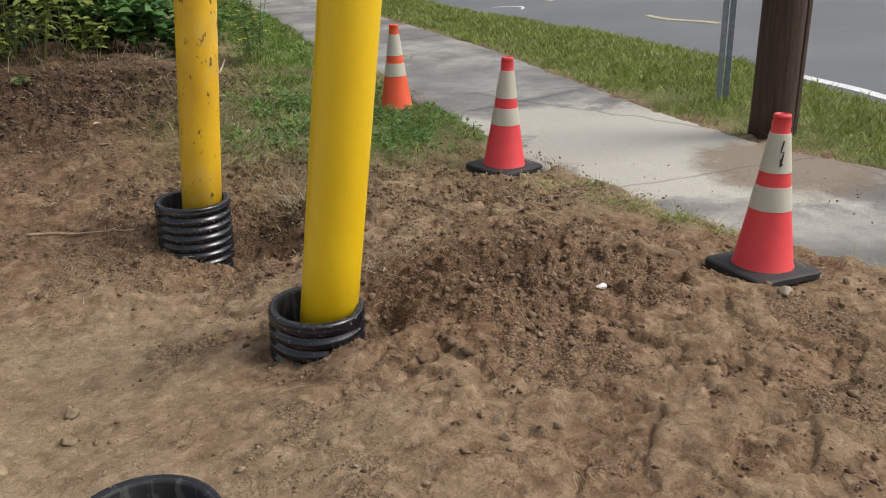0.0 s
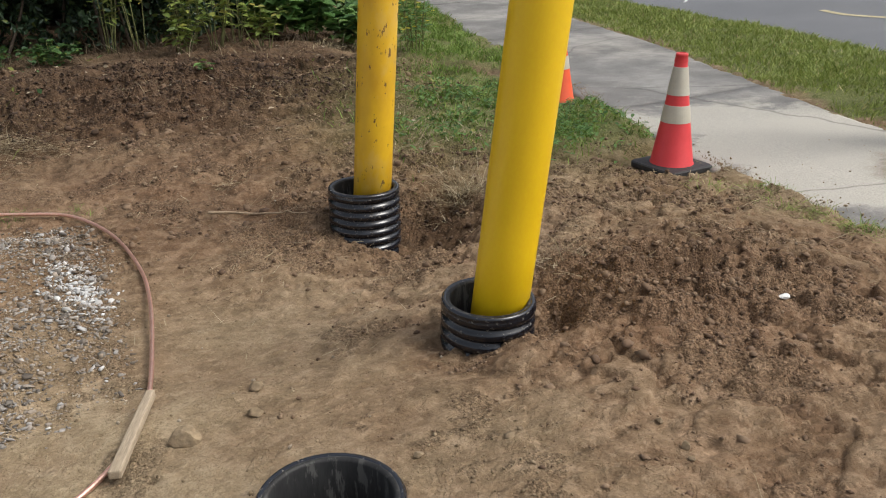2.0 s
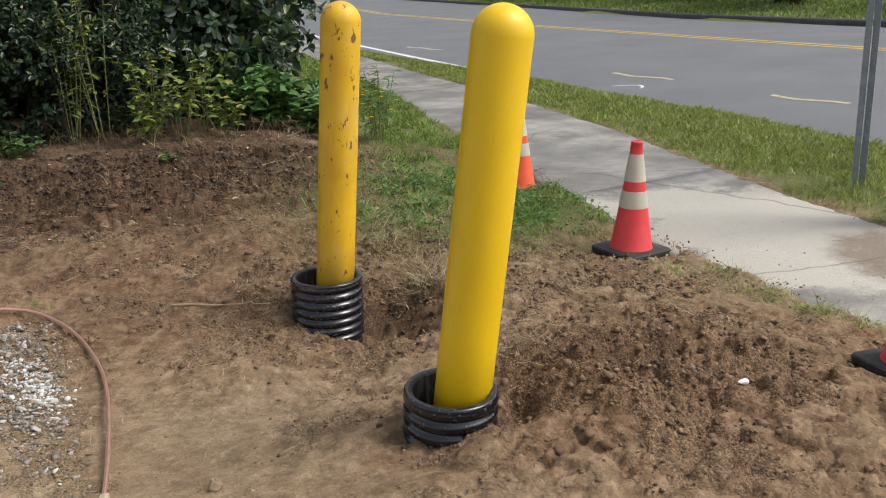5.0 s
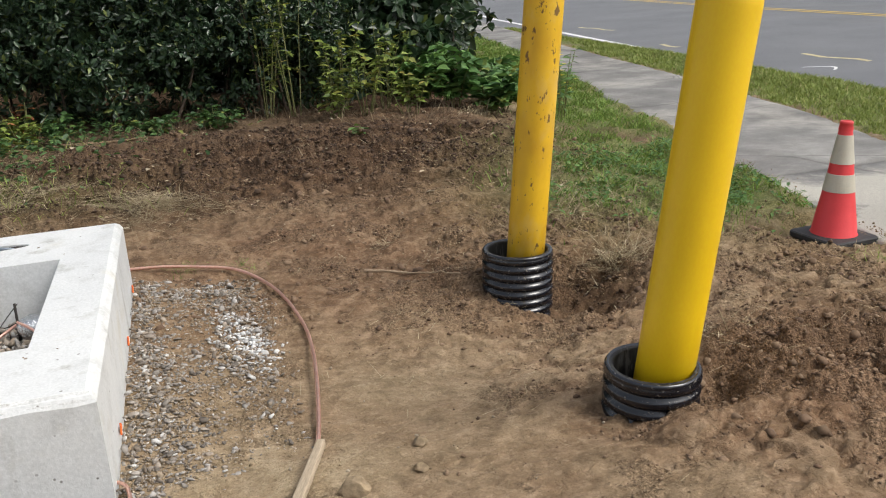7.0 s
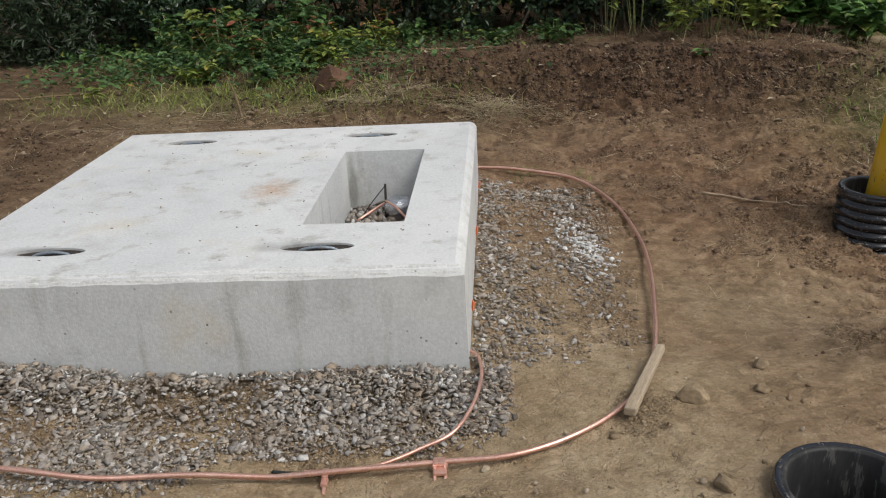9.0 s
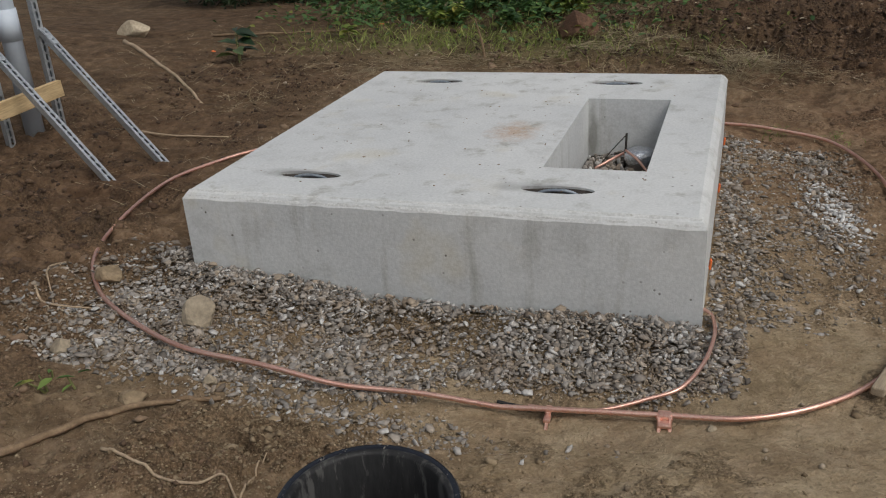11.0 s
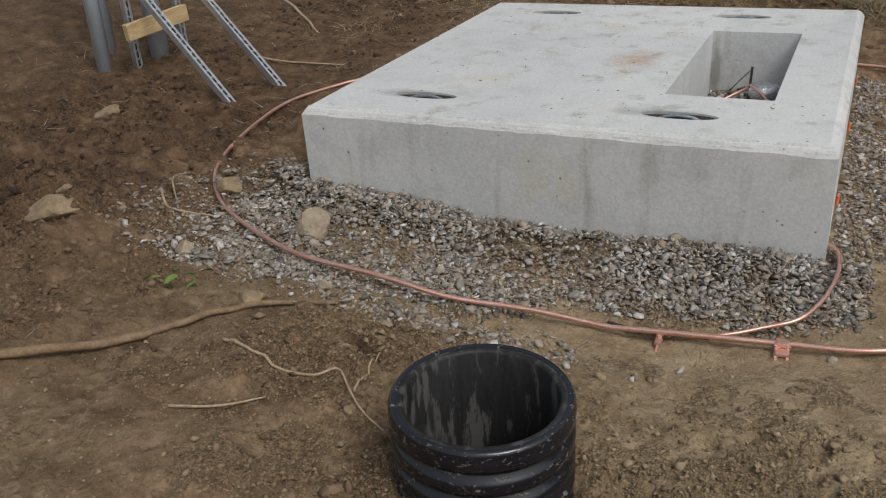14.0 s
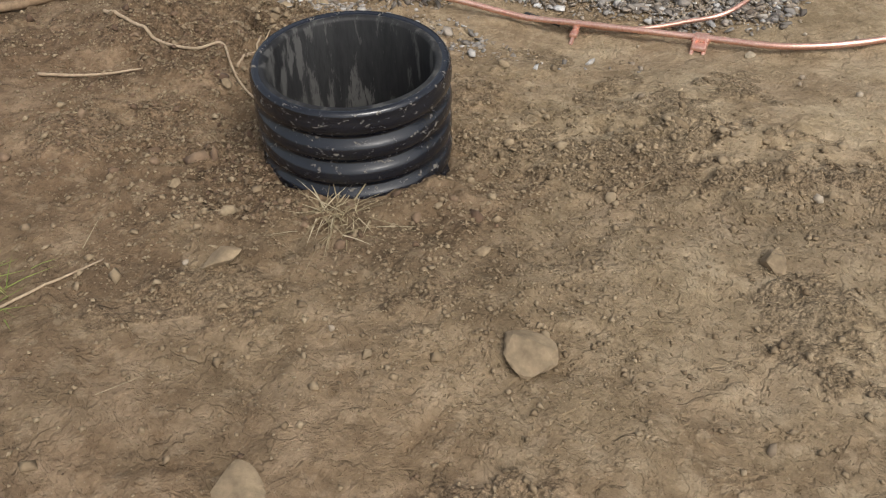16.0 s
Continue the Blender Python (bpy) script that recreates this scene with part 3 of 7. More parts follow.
def relief(x, y):
    """Trodden plates with broken edges and cracks, crumbled soil between them, and dug-over heaps."""
    rough, loose = roughness(x, y), loosened(x, y)
    warp = 0.6 * lattice(x * 5, y * 5, 9)

    def crust(v, w):
        return step(-w, w, v) - 0.5

    def crack(v, w):
        return np.maximum(0, 1 - np.abs(v) / w)

    dug = 0.22 + 0.78 * step(0.9, 1.9, x + 0.5 * lattice(x * 1.3, y * 1.3, 10))
    n = 0.034 * lattice(x * 1.5, y * 1.5, 1) + (0.010 + 0.02 * rough) * lattice(x * 4.1, y * 4.1, 2)
    n = n + (0.018 * dug + 0.016 * rough) * crust(lattice(x * 2.9 + 0.5 * warp, y * 4.4, 13), 0.012)
    n = n + (0.009 * dug + 0.020 * rough) * crust(lattice(x * 6.6 - warp, y * 10 + warp, 14) + 0.1, 0.015)
    n = n + (0.003 * dug + 0.015 * rough) * crust(lattice(x * 15 + warp, y * 21, 15) + 0.1, 0.035)
    n = n - (0.011 + 0.016 * rough) * crack(lattice(x * 4.6, y * 6.2 + warp, 16), 0.016) * step(-0.15, 0.2, lattice(x * 1.9, y * 1.9, 19))
    n = n + rough ** 1.5 * (0.060 * np.abs(lattice(x * 5.3 + warp, y * 6.7, 3)) + 0.070 * np.abs(lattice(x * 12 + warp, y * 14 - warp, 4)) + 0.022 * np.abs(lattice(x * 22, y * 24 + warp, 11)) - 0.025)
    hump = np.maximum(blob(x, y, 0.6, 7.5, 2.4, 0.9), np.maximum(blob(x, y, -3.4, 2.6, 0.8, 1.1), 0.8 * blob(x, y, 2.35, 2.7, 0.6, 0.5)))
    n = n + hump * (0.085 * np.abs(lattice(x * 2.3 + warp, y * 3.1, 24)) + 0.05 * crust(lattice(x * 3.3 - warp, y * 4.7, 25), 0.06))
    n = n + loose * (0.6 + 0.9 * rough) * (0.016 * np.abs(lattice(x * 17, y * 20 + warp, 5)) + 0.008 * np.abs(lattice(x * 30, y * 32, 7)))
    n = n + (1 - loose) * 0.0018 * lattice(x * 33, y * 35, 8)
    tread = blob(x, y, 2.75, 1.55, 0.55, 0.40)
    n = n + 0.016 * tread * np.sin(26 * (x * 0.62 + y * 0.78) + 5 * lattice(x * 3, y * 3, 12))
    return n


def ground_z(x, y):
    x, y = np.asarray(x, float), np.asarray(y, float)
    z = land(x, y) + relief(x, y) * np.exp(-np.maximum(0, np.hypot(x, y - 4) - 12) / 8)
    inside = step(-0.02, 0.20, np.minimum(x - path_near(y), path_far(y) - x))
    z = z * (1 - inside) + np.minimum(z, -0.20) * inside
    road = step(-0.02, 0.05, x - road_near(y)) * step(0.02, -0.05, x - road_far(y))
    z = z * (1 - road) + np.minimum(z, -0.32) * road
    under = step(0, 0.1, np.minimum(np.minimum(x + 2.33, -0.36 - x), np.minimum(y - 2.97, 5.08 - y)))
    z = z * (1 - under) + np.minimum(z, -0.10) * under
    for cx, cy, low in ((4.10, 6.33, -0.155), (3.675, 4.36, -0.125), (3.51, 2.31, -0.095)):
        seat = step(0.36, 0.24, np.hypot(x - cx, y - cy))
        z = z * (1 - seat) + np.minimum(z, low) * seat
    for cx, cy, r in ((1.67, 4.39, 0.165), (1.60, 2.87, 0.16), (-0.96, 1.48, 0.192), (0.71, 2.07, 0.184)):
        hole = step(r, r - 0.008, np.hypot(x - cx, y - cy))
        z = z * (1 - hole) + (-0.60) * hole
    return z


def gz(x, y):
    return float(ground_z(np.array([x]), np.array([y]))[0])


def build_ground():
    def axis(spans):
        out = []
        for a, b, d in spans:
            out.append(np.arange(a, b, d))
        return np.concatenate(out)

    far = lambda a, b, n: np.sign(a + b) * np.geomspace(min(abs(a), abs(b)), max(abs(a), abs(b)), n)
    xs = np.concatenate([far(-12, -500, 26)[::-1], axis(((-11.9, -5, 0.12), (-5, -4.5, 0.04), (-4.5, -2.2, 0.017), (-2.2, 3.4, 0.0105), (3.4, 5.6, 0.035), (5.6, 12, 0.1))), far(12, 500, 40)])
    ys = np.concatenate([far(-4, -300, 20)[::-1], axis(((-3.9, 0.5, 0.1), (0.5, 3.6, 0.0105), (3.6, 5.0, 0.014), (5.0, 7, 0.022), (7, 10.5, 0.045), (10.5, 20, 0.14))), far(20, 600, 40)])
    gx, gy = np.meshgrid(xs, ys)
    z = ground_z(gx, gy)
    w, h = len(xs), len(ys)
    co = np.stack([gx, gy, z], -1).reshape(-1, 3)
    idx = np.arange(w * h).reshape(h, w)
    quads = np.stack([idx[:-1, :-1], idx[:-1, 1:], idx[1:, 1:], idx[1:, :-1]], -1).reshape(-1, 4)
    me = bpy.data.meshes.new("ground")
    me.vertices.add(len(co))
    me.vertices.foreach_set("co", co.ravel())
    me.loops.add(quads.size)
    me.loops.foreach_set("vertex_index", quads.ravel())
    me.polygons.add(len(quads))
    me.polygons.foreach_set("loop_start", np.arange(0, quads.size, 4))
    me.polygons.foreach_set("use_smooth", np.ones(len(quads), bool))
    me.update(calc_edges=True)
    me.materials.append(M_SOIL)
    wob = 0.25 * lattice(gx * 2, gy * 2, 21) + 0.15 * lattice(gx * 7, gy * 7, 22)
    for name, values in (("loose", loosened(gx, gy)), ("red", soil_red(gx, gy, wob)), ("dark", soil_dark(gx, gy, wob)), ("sod", soil_sod(gx, gy, wob)), ("pale", soil_pale(gx, gy, wob)), ("plate_gaps", plate_gaps(gx, gy))):
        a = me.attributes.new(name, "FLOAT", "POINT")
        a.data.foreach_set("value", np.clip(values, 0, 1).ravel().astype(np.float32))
    tagged(new("ground", me), "dug-over sandy and red-brown soil running into mown verge", "ground", kind="structure")


def soil_red(x, y, wob):
    r = 0.0 * y + 0.12 + 0.46 * step(0.7, 1.7, x) * step(3.7, 3.3, x)
    for cx, cy, rx, ry, k in ((2.3, 2.6, 0.8, 0.6, 1.0), (1.2, 5.4, 1.6, 1.0, 0.95), (0.9, 6.9, 2.0, 0.8, 0.95), (-3.6, 3.4, 0.9, 1.4, 0.8), (-4.5, 6.5, 1.5, 1.6, 0.6), (2.4, 1.7, 0.9, 0.45, 0.8), (1.5, 3.6, 0.5, 0.3, 0.55), (-1.7, 1.5, 0.5, 0.4, 0.6), (-0.7, 0.5, 0.7, 0.35, 0.45), (-1.2, 6.4, 1.2, 0.6, 0.7), (2.0, 4.3, 0.6, 0.6, 0.9)):
        r = np.maximum(r, k * np.sqrt(blob(x, y, cx, cy, rx, ry)))
    return r + wob * 0.9


def soil_dark(x, y, wob):
    r = 0.0 * x
    # the patch at (2.02, 4.25) paints shade into the hole by the rear sleeve
    for cx, cy, rx, ry, k in ((2.3, 7.9, 0.7, 0.45, 1.1), (1.7, 8.6, 0.8, 0.4, 1.0), (-0.2, 8.5, 1.5, 0.3, 0.9), (3.95, 7.95, 0.30, 0.55, 0.8), (-0.3, 7.9, 0.35, 0.15, 0.8), (0.5, 7.2, 0.25, 0.12, 0.7), (2.02, 4.25, 0.22, 0.2, 0.8), (-3.2, 2.0, 0.35, 0.3, 0.7), (-1.55, 1.8, 0.3, 0.25, 0.35), (-3.9, 4.0, 0.5, 0.25, 0.6), (2.45, 2.85, 0.35, 0.25, 0.45), (-5.0, 9.8, 1.5, 0.9, 0.9), (0.9, 7.9, 1.9, 0.55, 0.62), (-4.2, 6.4, 1.6, 1.6, 0.42), (-3.9, 2.9, 0.9, 0.9, 0.40), (-0.9, 6.9, 1.2, 0.45, 0.45), (-4.6, 4.2, 0.8, 0.7, 0.6), (-0.85, 1.28, 0.40, 0.20, 0.55), (-1.3, 0.75, 0.4, 0.3, 0.35), (-2.4, 1.7, 0.6, 0.5, 0.5), (-0.1, 1.55, 0.35, 0.12, 0.3)):
        r = np.maximum(r, k * blob(x, y, cx, cy, rx, ry))
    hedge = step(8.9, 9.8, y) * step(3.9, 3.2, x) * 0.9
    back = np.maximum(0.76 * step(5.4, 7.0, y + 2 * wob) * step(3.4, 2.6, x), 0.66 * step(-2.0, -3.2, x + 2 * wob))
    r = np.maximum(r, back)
    # dark line along the road: kerb edge, with the drop's shadow painted in
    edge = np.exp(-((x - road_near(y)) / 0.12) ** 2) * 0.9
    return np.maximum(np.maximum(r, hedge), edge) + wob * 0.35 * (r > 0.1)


def soil_sod(x, y, wob):
    strip = step(0.0, 0.25, x - path_far(y) + wob) * step(-1.5, 1.6, y + 3 * wob)
    lawn = step(0.15, -0.05, x - path_near(y)) * np.clip(1.3 * blob(x, y, 3.35, 5.6, 0.75, 0.55) + 1.5 * blob(x, y, 4.15, 8.0, 0.45, 1.5, -14) + 0.35 * blob(x, y, 3.0, 6.8, 0.5, 0.6), 0, 1)
    weeds = 0.6 * blob(x, y, -2.3, 6.9, 1.0, 0.35)
    beyond = step(5.5, 9, np.hypot(x + 1, y - 4) * 0.6) * step(0.5, -2, y)
    along = step(8.0, 9.5, y) * step(-1.3, -0.8, x - path_near(y) + wob) * step(0.1, 0.0, x - path_near(y))
    lawn = np.maximum(lawn, along) * (1 - np.clip(1.5 * blob(x, y, 3.98, 7.98, 0.65, 0.15, -61), 0, 1))
    return np.maximum(np.maximum(strip, lawn + wob * lawn), np.maximum(weeds, beyond))


def soil_pale(x, y, wob):
    """Dry pale sand where it was trodden smooth."""
    r = 0.0 * x
    for cx, cy, rx, ry, k in ((0.15, 1.85, 0.55, 0.45, 1.0), (0.15, 2.95, 0.35, 0.5, 0.6), (1.35, 3.45, 0.45, 0.3, 0.8), (2.35, 3.65, 0.35, 0.22, 0.8), (-0.5, 2.25, 0.6, 0.12, 0.7), (1.5, 2.15, 0.5, 0.3, 0.5)):
        r = np.maximum(r, k * blob(x, y, cx, cy, rx, ry))
    return r + wob * 0.8 * (r > 0.05)


build_ground()


def strip_mesh(name, ys, left, right, cols, zfun, mat):
    """A sheet between two edges that follow the road."""
    ys = np.asarray(ys, float)
    a, b = left(ys), right(ys)
    t = np.linspace(0, 1, cols)
    gx = a[:, None] * (1 - t) + b[:, None] * t
    gy = np.repeat(ys[:, None], cols, 1)
    gzz = zfun(gx, gy, t[None, :] + 0 * gx)
    h, w = gx.shape
    verts = np.stack([gx, gy, gzz], -1).reshape(-1, 3)
    idx = np.arange(h * w).reshape(h, w)
    faces = np.stack([idx[:-1, :-1], idx[:-1, 1:], idx[1:, 1:], idx[1:, :-1]], -1).reshape(-1, 4)
    return mesh_of(name, verts.tolist(), faces.tolist(), mat, True)


def crown(x, y):
    """The road's surface, a little higher along its middle."""
    t = np.clip((x - road_near(y)) / np.maximum(1, road_far(y) - road_near(y)), 0, 1)
    return -0.21 + 0.14 * np.sin(np.pi * t)


ROAD_YS = np.concatenate([np.linspace(-60, 0, 12), np.linspace(1, 30, 59), np.linspace(32, 120, 30)])
road = new("road", strip_mesh("road", ROAD_YS, lambda y: road_near(y) - 0.03, lambda y: road_far(y) + 0.05, 15, lambda x, y, t: crown(x, y), M_ASPHALT))
tagged(road, "smooth grey asphalt road with painted lines", "road", kind="structure")


def road_line(name, mat, label, ys, centre, width, lift=0.005):
    ys = np.asarray(ys, float)
    ob = new(name, strip_mesh(name, ys, lambda y: centre(y) - width / 2, lambda y: centre(y) + width / 2, 2, lambda x, y, t: crown(x, y) + lift, mat))
    return tagged(ob, label, "road marking", kind="structure")


def road_mid(y):
    return np.interp(y, ROAD_MID_Y, ROAD_MID_X)


for off in (-0.16, 0.16):
    road_line("centre_line", M_YLINE, "double yellow centre line on the road", ROAD_YS, lambda y: road_mid(y) + off, 0.13)
road_line("edge_line", M_WLINE, "white edge line along the road", np.linspace(15.5, 60, 40), lambda y: road_near(y) + 0.10 + 0.10 * (y - 15.5) ** 0.8, 0.14)
road_line("edge_line", M_WLINE, "broad white line at the road's edge", np.linspace(3.2, 5.2, 14), lambda y: road_near(y) + 0.16 + 0.10 * (5.2 - y), 0.12)
for x0, y0, y1, w in ((10.2, 12.9, 11.3, 0.10), (9.85, 8.95, 7.7, 0.10), (10.8, 22.6, 20.6, 0.10), (9.7, 16.6, 15.8, 0.10)):
    road_line("survey_mark", M_SURVEY, "faded yellow survey paint dash on asphalt", np.linspace(y1, y0, 6), lambda y: x0 + 0.06 * np.sin(y * 5), w)
road_line("survey_mark", M_WLINE, "small white survey paint mark on asphalt", np.linspace(11.0, 11.6, 7), lambda y: 9.3 + 0.2 * np.sin((y - 11) * 6), 0.06)


def build_berm():
    ys = np.concatenate([np.linspace(-40, 60, 120), np.linspace(62, 115, 20)])
    prof = [(-0.02, -0.1), (0.03, 0.10), (0.10, 0.15), (0.30, 0.14), (0.45, -0.1)]
    verts, faces = [], []
    for y in ys:
        for dx, dz in prof:
            verts.append((float(road_far(y)) + dx, y, -0.18 + dz))
    n = len(prof)
    for i in range(len(ys) - 1):
        for k in range(n - 1):
            faces.append((i * n + k, i * n + k + 1, (i + 1) * n + k + 1, (i + 1) * n + k))
    tagged(new("kerb", mesh_of("kerb", verts, faces, M_BERM, True)), "dark asphalt kerb along the far edge of the road", "kerb", kind="structure")


build_berm()


def build_path():
    """Concrete footway, cast in bays with open joints."""
    root = thing("pavement", "worn pale concrete footway with sandy stains", "pavement", kind="structure")
    cuts = [-20, -8, -2.5, 1.2, 5.75, 9.3, 12.8, 16.4, 20, 24, 28, 33, 40, 60]
    for a, b in zip(cuts, cuts[1:]):
        ys = np.linspace(a + 0.003, b - 0.003, max(3, int((b - a) / 0.12) if a < 14 and b > 0 else 6))
        me = strip_mesh("slab", ys, lambda y: path_near(y) - 0.05, lambda y: path_far(y) + 0.04, 30, lambda x, y, t: -0.095 + 0.012 * lattice(x * 0.9, y * 0.9, 31) + 0.004 * lattice(x * 5, y * 5, 32) - 0.01 * (t < 0.001) - 0.01 * (t > 0.999), M_PATH)
        bm = bmesh.new()
        bm.from_mesh(me)
        rim = [e for e in bm.edges if e.is_boundary]
        made = bmesh.ops.extrude_edge_only(bm, edges=rim)["geom"]
        for v in made:
            if isinstance(v, bmesh.types.BMVert):
                v.co.z -= 0.12
        part("slab", bm, M_PATH, root, smooth=True)


build_path()


# ---- the concrete pad ----
def carve(solid, cutters):
    """The solid mesh with the cutters' shapes taken out of it."""
    ob = new("solid", solid)
    cut = new("cutter", cutters)
    mod = ob.modifiers.new("cut", "BOOLEAN")
    mod.object, mod.operation, mod.solver = cut, "DIFFERENCE", "EXACT"
    dg = bpy.context.evaluated_depsgraph_get()
    me = bpy.data.meshes.new_from_object(ob.evaluated_get(dg))
    bpy.data.objects.remove(ob)
    bpy.data.objects.remove(cut)
    return me


PAD_X0, PAD_X1, PAD_Y0, PAD_Y1, PAD_TOP, PAD_LOW = -2.37, -0.32, 2.93, 5.12, 0.357, -0.07
LIFTS = ((-1.92, 3.19), (-0.875, 3.16), (-1.90, 4.85), (-0.89, 4.86))


def off_pad(x, y):
    return 1 - (x > PAD_X0 - 0.01) * (x < PAD_X1 + 0.01) * (y > PAD_Y0 - 0.01) * (y < PAD_Y1 + 0.01)


def gravel_density(x, y):
    """Where the crushed stone lies: thick before the pad, thin and muddy beside it."""
    wob = 0.10 * lattice(x * 3, y * 3, 51) + 0.05 * lattice(x * 9, y * 9, 52)
    toe_line = np.interp(x, [-2.6, -1.9, -1.35, -1.1, -0.2], [2.12, 2.20, 2.28, 2.47, 2.53])
    front = step(-0.06, 0.06, y - toe_line + wob) * step(3.05, 2.95, y) * step(-2.75, -2.45, x + wob) * step(-0.14, -0.20, x + 0.3 * wob)
    front = front * (0.35 + 0.65 * step(-0.15, 0.15, lattice(x * 2.4 + 4, y * 2.4, 53)))
    left = 0.4 * step(2.08, 2.25, y + wob) * step(3.1, 2.6, y) * step(-2.95, -2.5, x) * step(-2.0, -2.3, x)
    toe = 0.45 * blob(x, y, -1.45, 2.17, 0.30, 0.06)
    strip = step(-0.08, -0.2, x + wob) * step(-0.33, -0.31, x) * step(2.85, 3.0, y) * step(5.3, 5.1, y) * 0.38
    right = (x > -0.33) * step(0.42, 0.22, x + wob) * step(5.25, 5.05, y + wob) * step(2.85, 3.45, y + 2.5 * wob) * (0.045 + 0.32 * blob(x, y, -0.02, 5.0, 0.28, 0.14) + 0.48 * blob(x, y, 0.22, 4.35, 0.10, 0.45) + 0.60 * blob(x, y, 0.04, 3.02, 0.16, 0.07) + 0.30 * blob(x, y, -0.15, 3.5, 0.10, 0.5))
    return np.clip(np.maximum(np.maximum(front, left), np.maximum(toe, np.maximum(strip, right))), 0, 1) * off_pad(x, y)


def build_pad():
    cx, cy = (PAD_X0 + PAD_X1) / 2, (PAD_Y0 + PAD_Y1) / 2
    sx, sy = (PAD_X1 - PAD_X0) / 2, (PAD_Y1 - PAD_Y0) / 2
    ch, n = 0.034, 56
    root = thing("concrete_pad", "pale precast concrete equipment pad on gravel with an open cable slot", "concrete pad", pose(cx, cy, 0))
    bm = bmesh.new()

    def loop(inset, z, wobble):
        vs = []
        for side in range(4):
            for i in range(n):
                t = -1 + 2 * i / n
                x, y = ((t, -1), (1, t), (-t, 1), (-1, -t))[side]
                x, y = x * (sx - inset), y * (sy - inset)
                w = wobble * (noise.noise((x * 9, y * 9, z * 3)) + 0.5 * noise.noise((x * 31, y * 31, 5)))
                k = (inset > 0)
                vs.append(bm.verts.new((x * (1 - w * 0.4), y * (1 - w * 0.4), z + (w if not k else 0.25 * w))))
        return vs

    loops = [loop(0, PAD_LOW, 0), loop(0, 0.2, 0.001), loop(0, PAD_TOP - ch, 0.006), loop(ch * 0.45, PAD_TOP - ch * 0.35, 0.004), loop(ch, PAD_TOP, 0.003)]
    for a, b in zip(loops, loops[1:]):
        for i in range(len(a)):
            j = (i + 1) % len(a)
            bm.faces.new((a[i], a[j], b[j], b[i]))
    bm.faces.new(loops[-1])
    bm.faces.new(loops[0][::-1])
    bmesh.ops.recalc_face_normals(bm, faces=bm.faces[:])
    solid = bpy.data.meshes.new("pad_solid")
    bm.to_mesh(solid)
    bm.free()
    cb = box_bm(0.41, 1.105, 1.2, (-0.778 - cx, 3.965 - cy, 0.2))
    for lx, ly in LIFTS:
        bmesh.ops.create_uvsphere(cb, u_segments=24, v_segments=10, radius=1.0, matrix=Matrix.Translation((lx - cx, ly - cy, PAD_TOP + 0.002)) @ Matrix.Diagonal((0.142, 0.042, 0.11, 1)))
    cut = bpy.data.meshes.new("pad_cut")
    cb.to_mesh(cut)
    cb.free()
    me = carve(solid, cut)
    me.name = "slab"
    me.materials.clear()
    me.materials.append(M_PAD)
    new("slab", me).parent = root
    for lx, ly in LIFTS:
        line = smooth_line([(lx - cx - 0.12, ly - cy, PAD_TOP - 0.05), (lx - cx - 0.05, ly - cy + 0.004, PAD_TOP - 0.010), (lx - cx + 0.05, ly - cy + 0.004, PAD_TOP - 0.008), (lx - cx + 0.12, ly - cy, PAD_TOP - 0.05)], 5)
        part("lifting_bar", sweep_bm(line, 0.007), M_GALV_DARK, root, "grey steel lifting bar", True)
        # dark sheet inside the recess, standing in for the shade there
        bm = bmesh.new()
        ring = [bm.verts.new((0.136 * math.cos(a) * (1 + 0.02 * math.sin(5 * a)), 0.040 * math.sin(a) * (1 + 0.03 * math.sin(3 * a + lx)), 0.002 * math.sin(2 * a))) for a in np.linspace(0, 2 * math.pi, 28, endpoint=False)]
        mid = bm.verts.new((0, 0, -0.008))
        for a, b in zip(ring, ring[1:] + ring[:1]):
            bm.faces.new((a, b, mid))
        part("recess_shade", bm, M_SOIL_AND_SHADE, root, "dark sheet painted as shade in the lifting recess").location = (lx - cx, ly - cy, PAD_TOP - 0.009)
    # rough band of laitance where the front arris broke away from the mould
    cols, across = 340, 6
    verts, faces = [], []
    for i in range(cols + 1):
        x = -sx + 0.02 + (2 * sx - 0.04) * i / cols
        ragged = 0.86 + 0.20 * noise.noise((x * 7, 1.3, 0)) + 0.14 * noise.noise((x * 29, 4.1, 0))
        start = 0.10 + 0.10 * noise.noise((x * 5, 9.3, 0))
        for j in range(across + 1):
            v = start + (ragged - start) * j / across
            lift = 0.0012 + 0.0022 * abs(noise.noise((x * 17, v * 2, 2))) + 0.0012 * noise.noise((x * 60, v * 6, 5))
            lift *= min(1.0, 4 * j / across, 6 * (1 - j / across) + 0.15)
            verts.append((x, -sy + ch * (1 - v) - 0.7 * lift - 0.001, PAD_TOP - ch * v + 0.7 * lift + 0.001))
    for i in range(cols):
        for j in range(across):
            a = i * (across + 1) + j
            faces.append((a, a + 1, a + across + 2, a + across + 1))
    edge = new("broken_arris", mesh_of("broken_arris", verts, faces, M_LAITANCE))
    edge.parent = root
    tagged(edge, "rough whitish broken front edge")
    return root


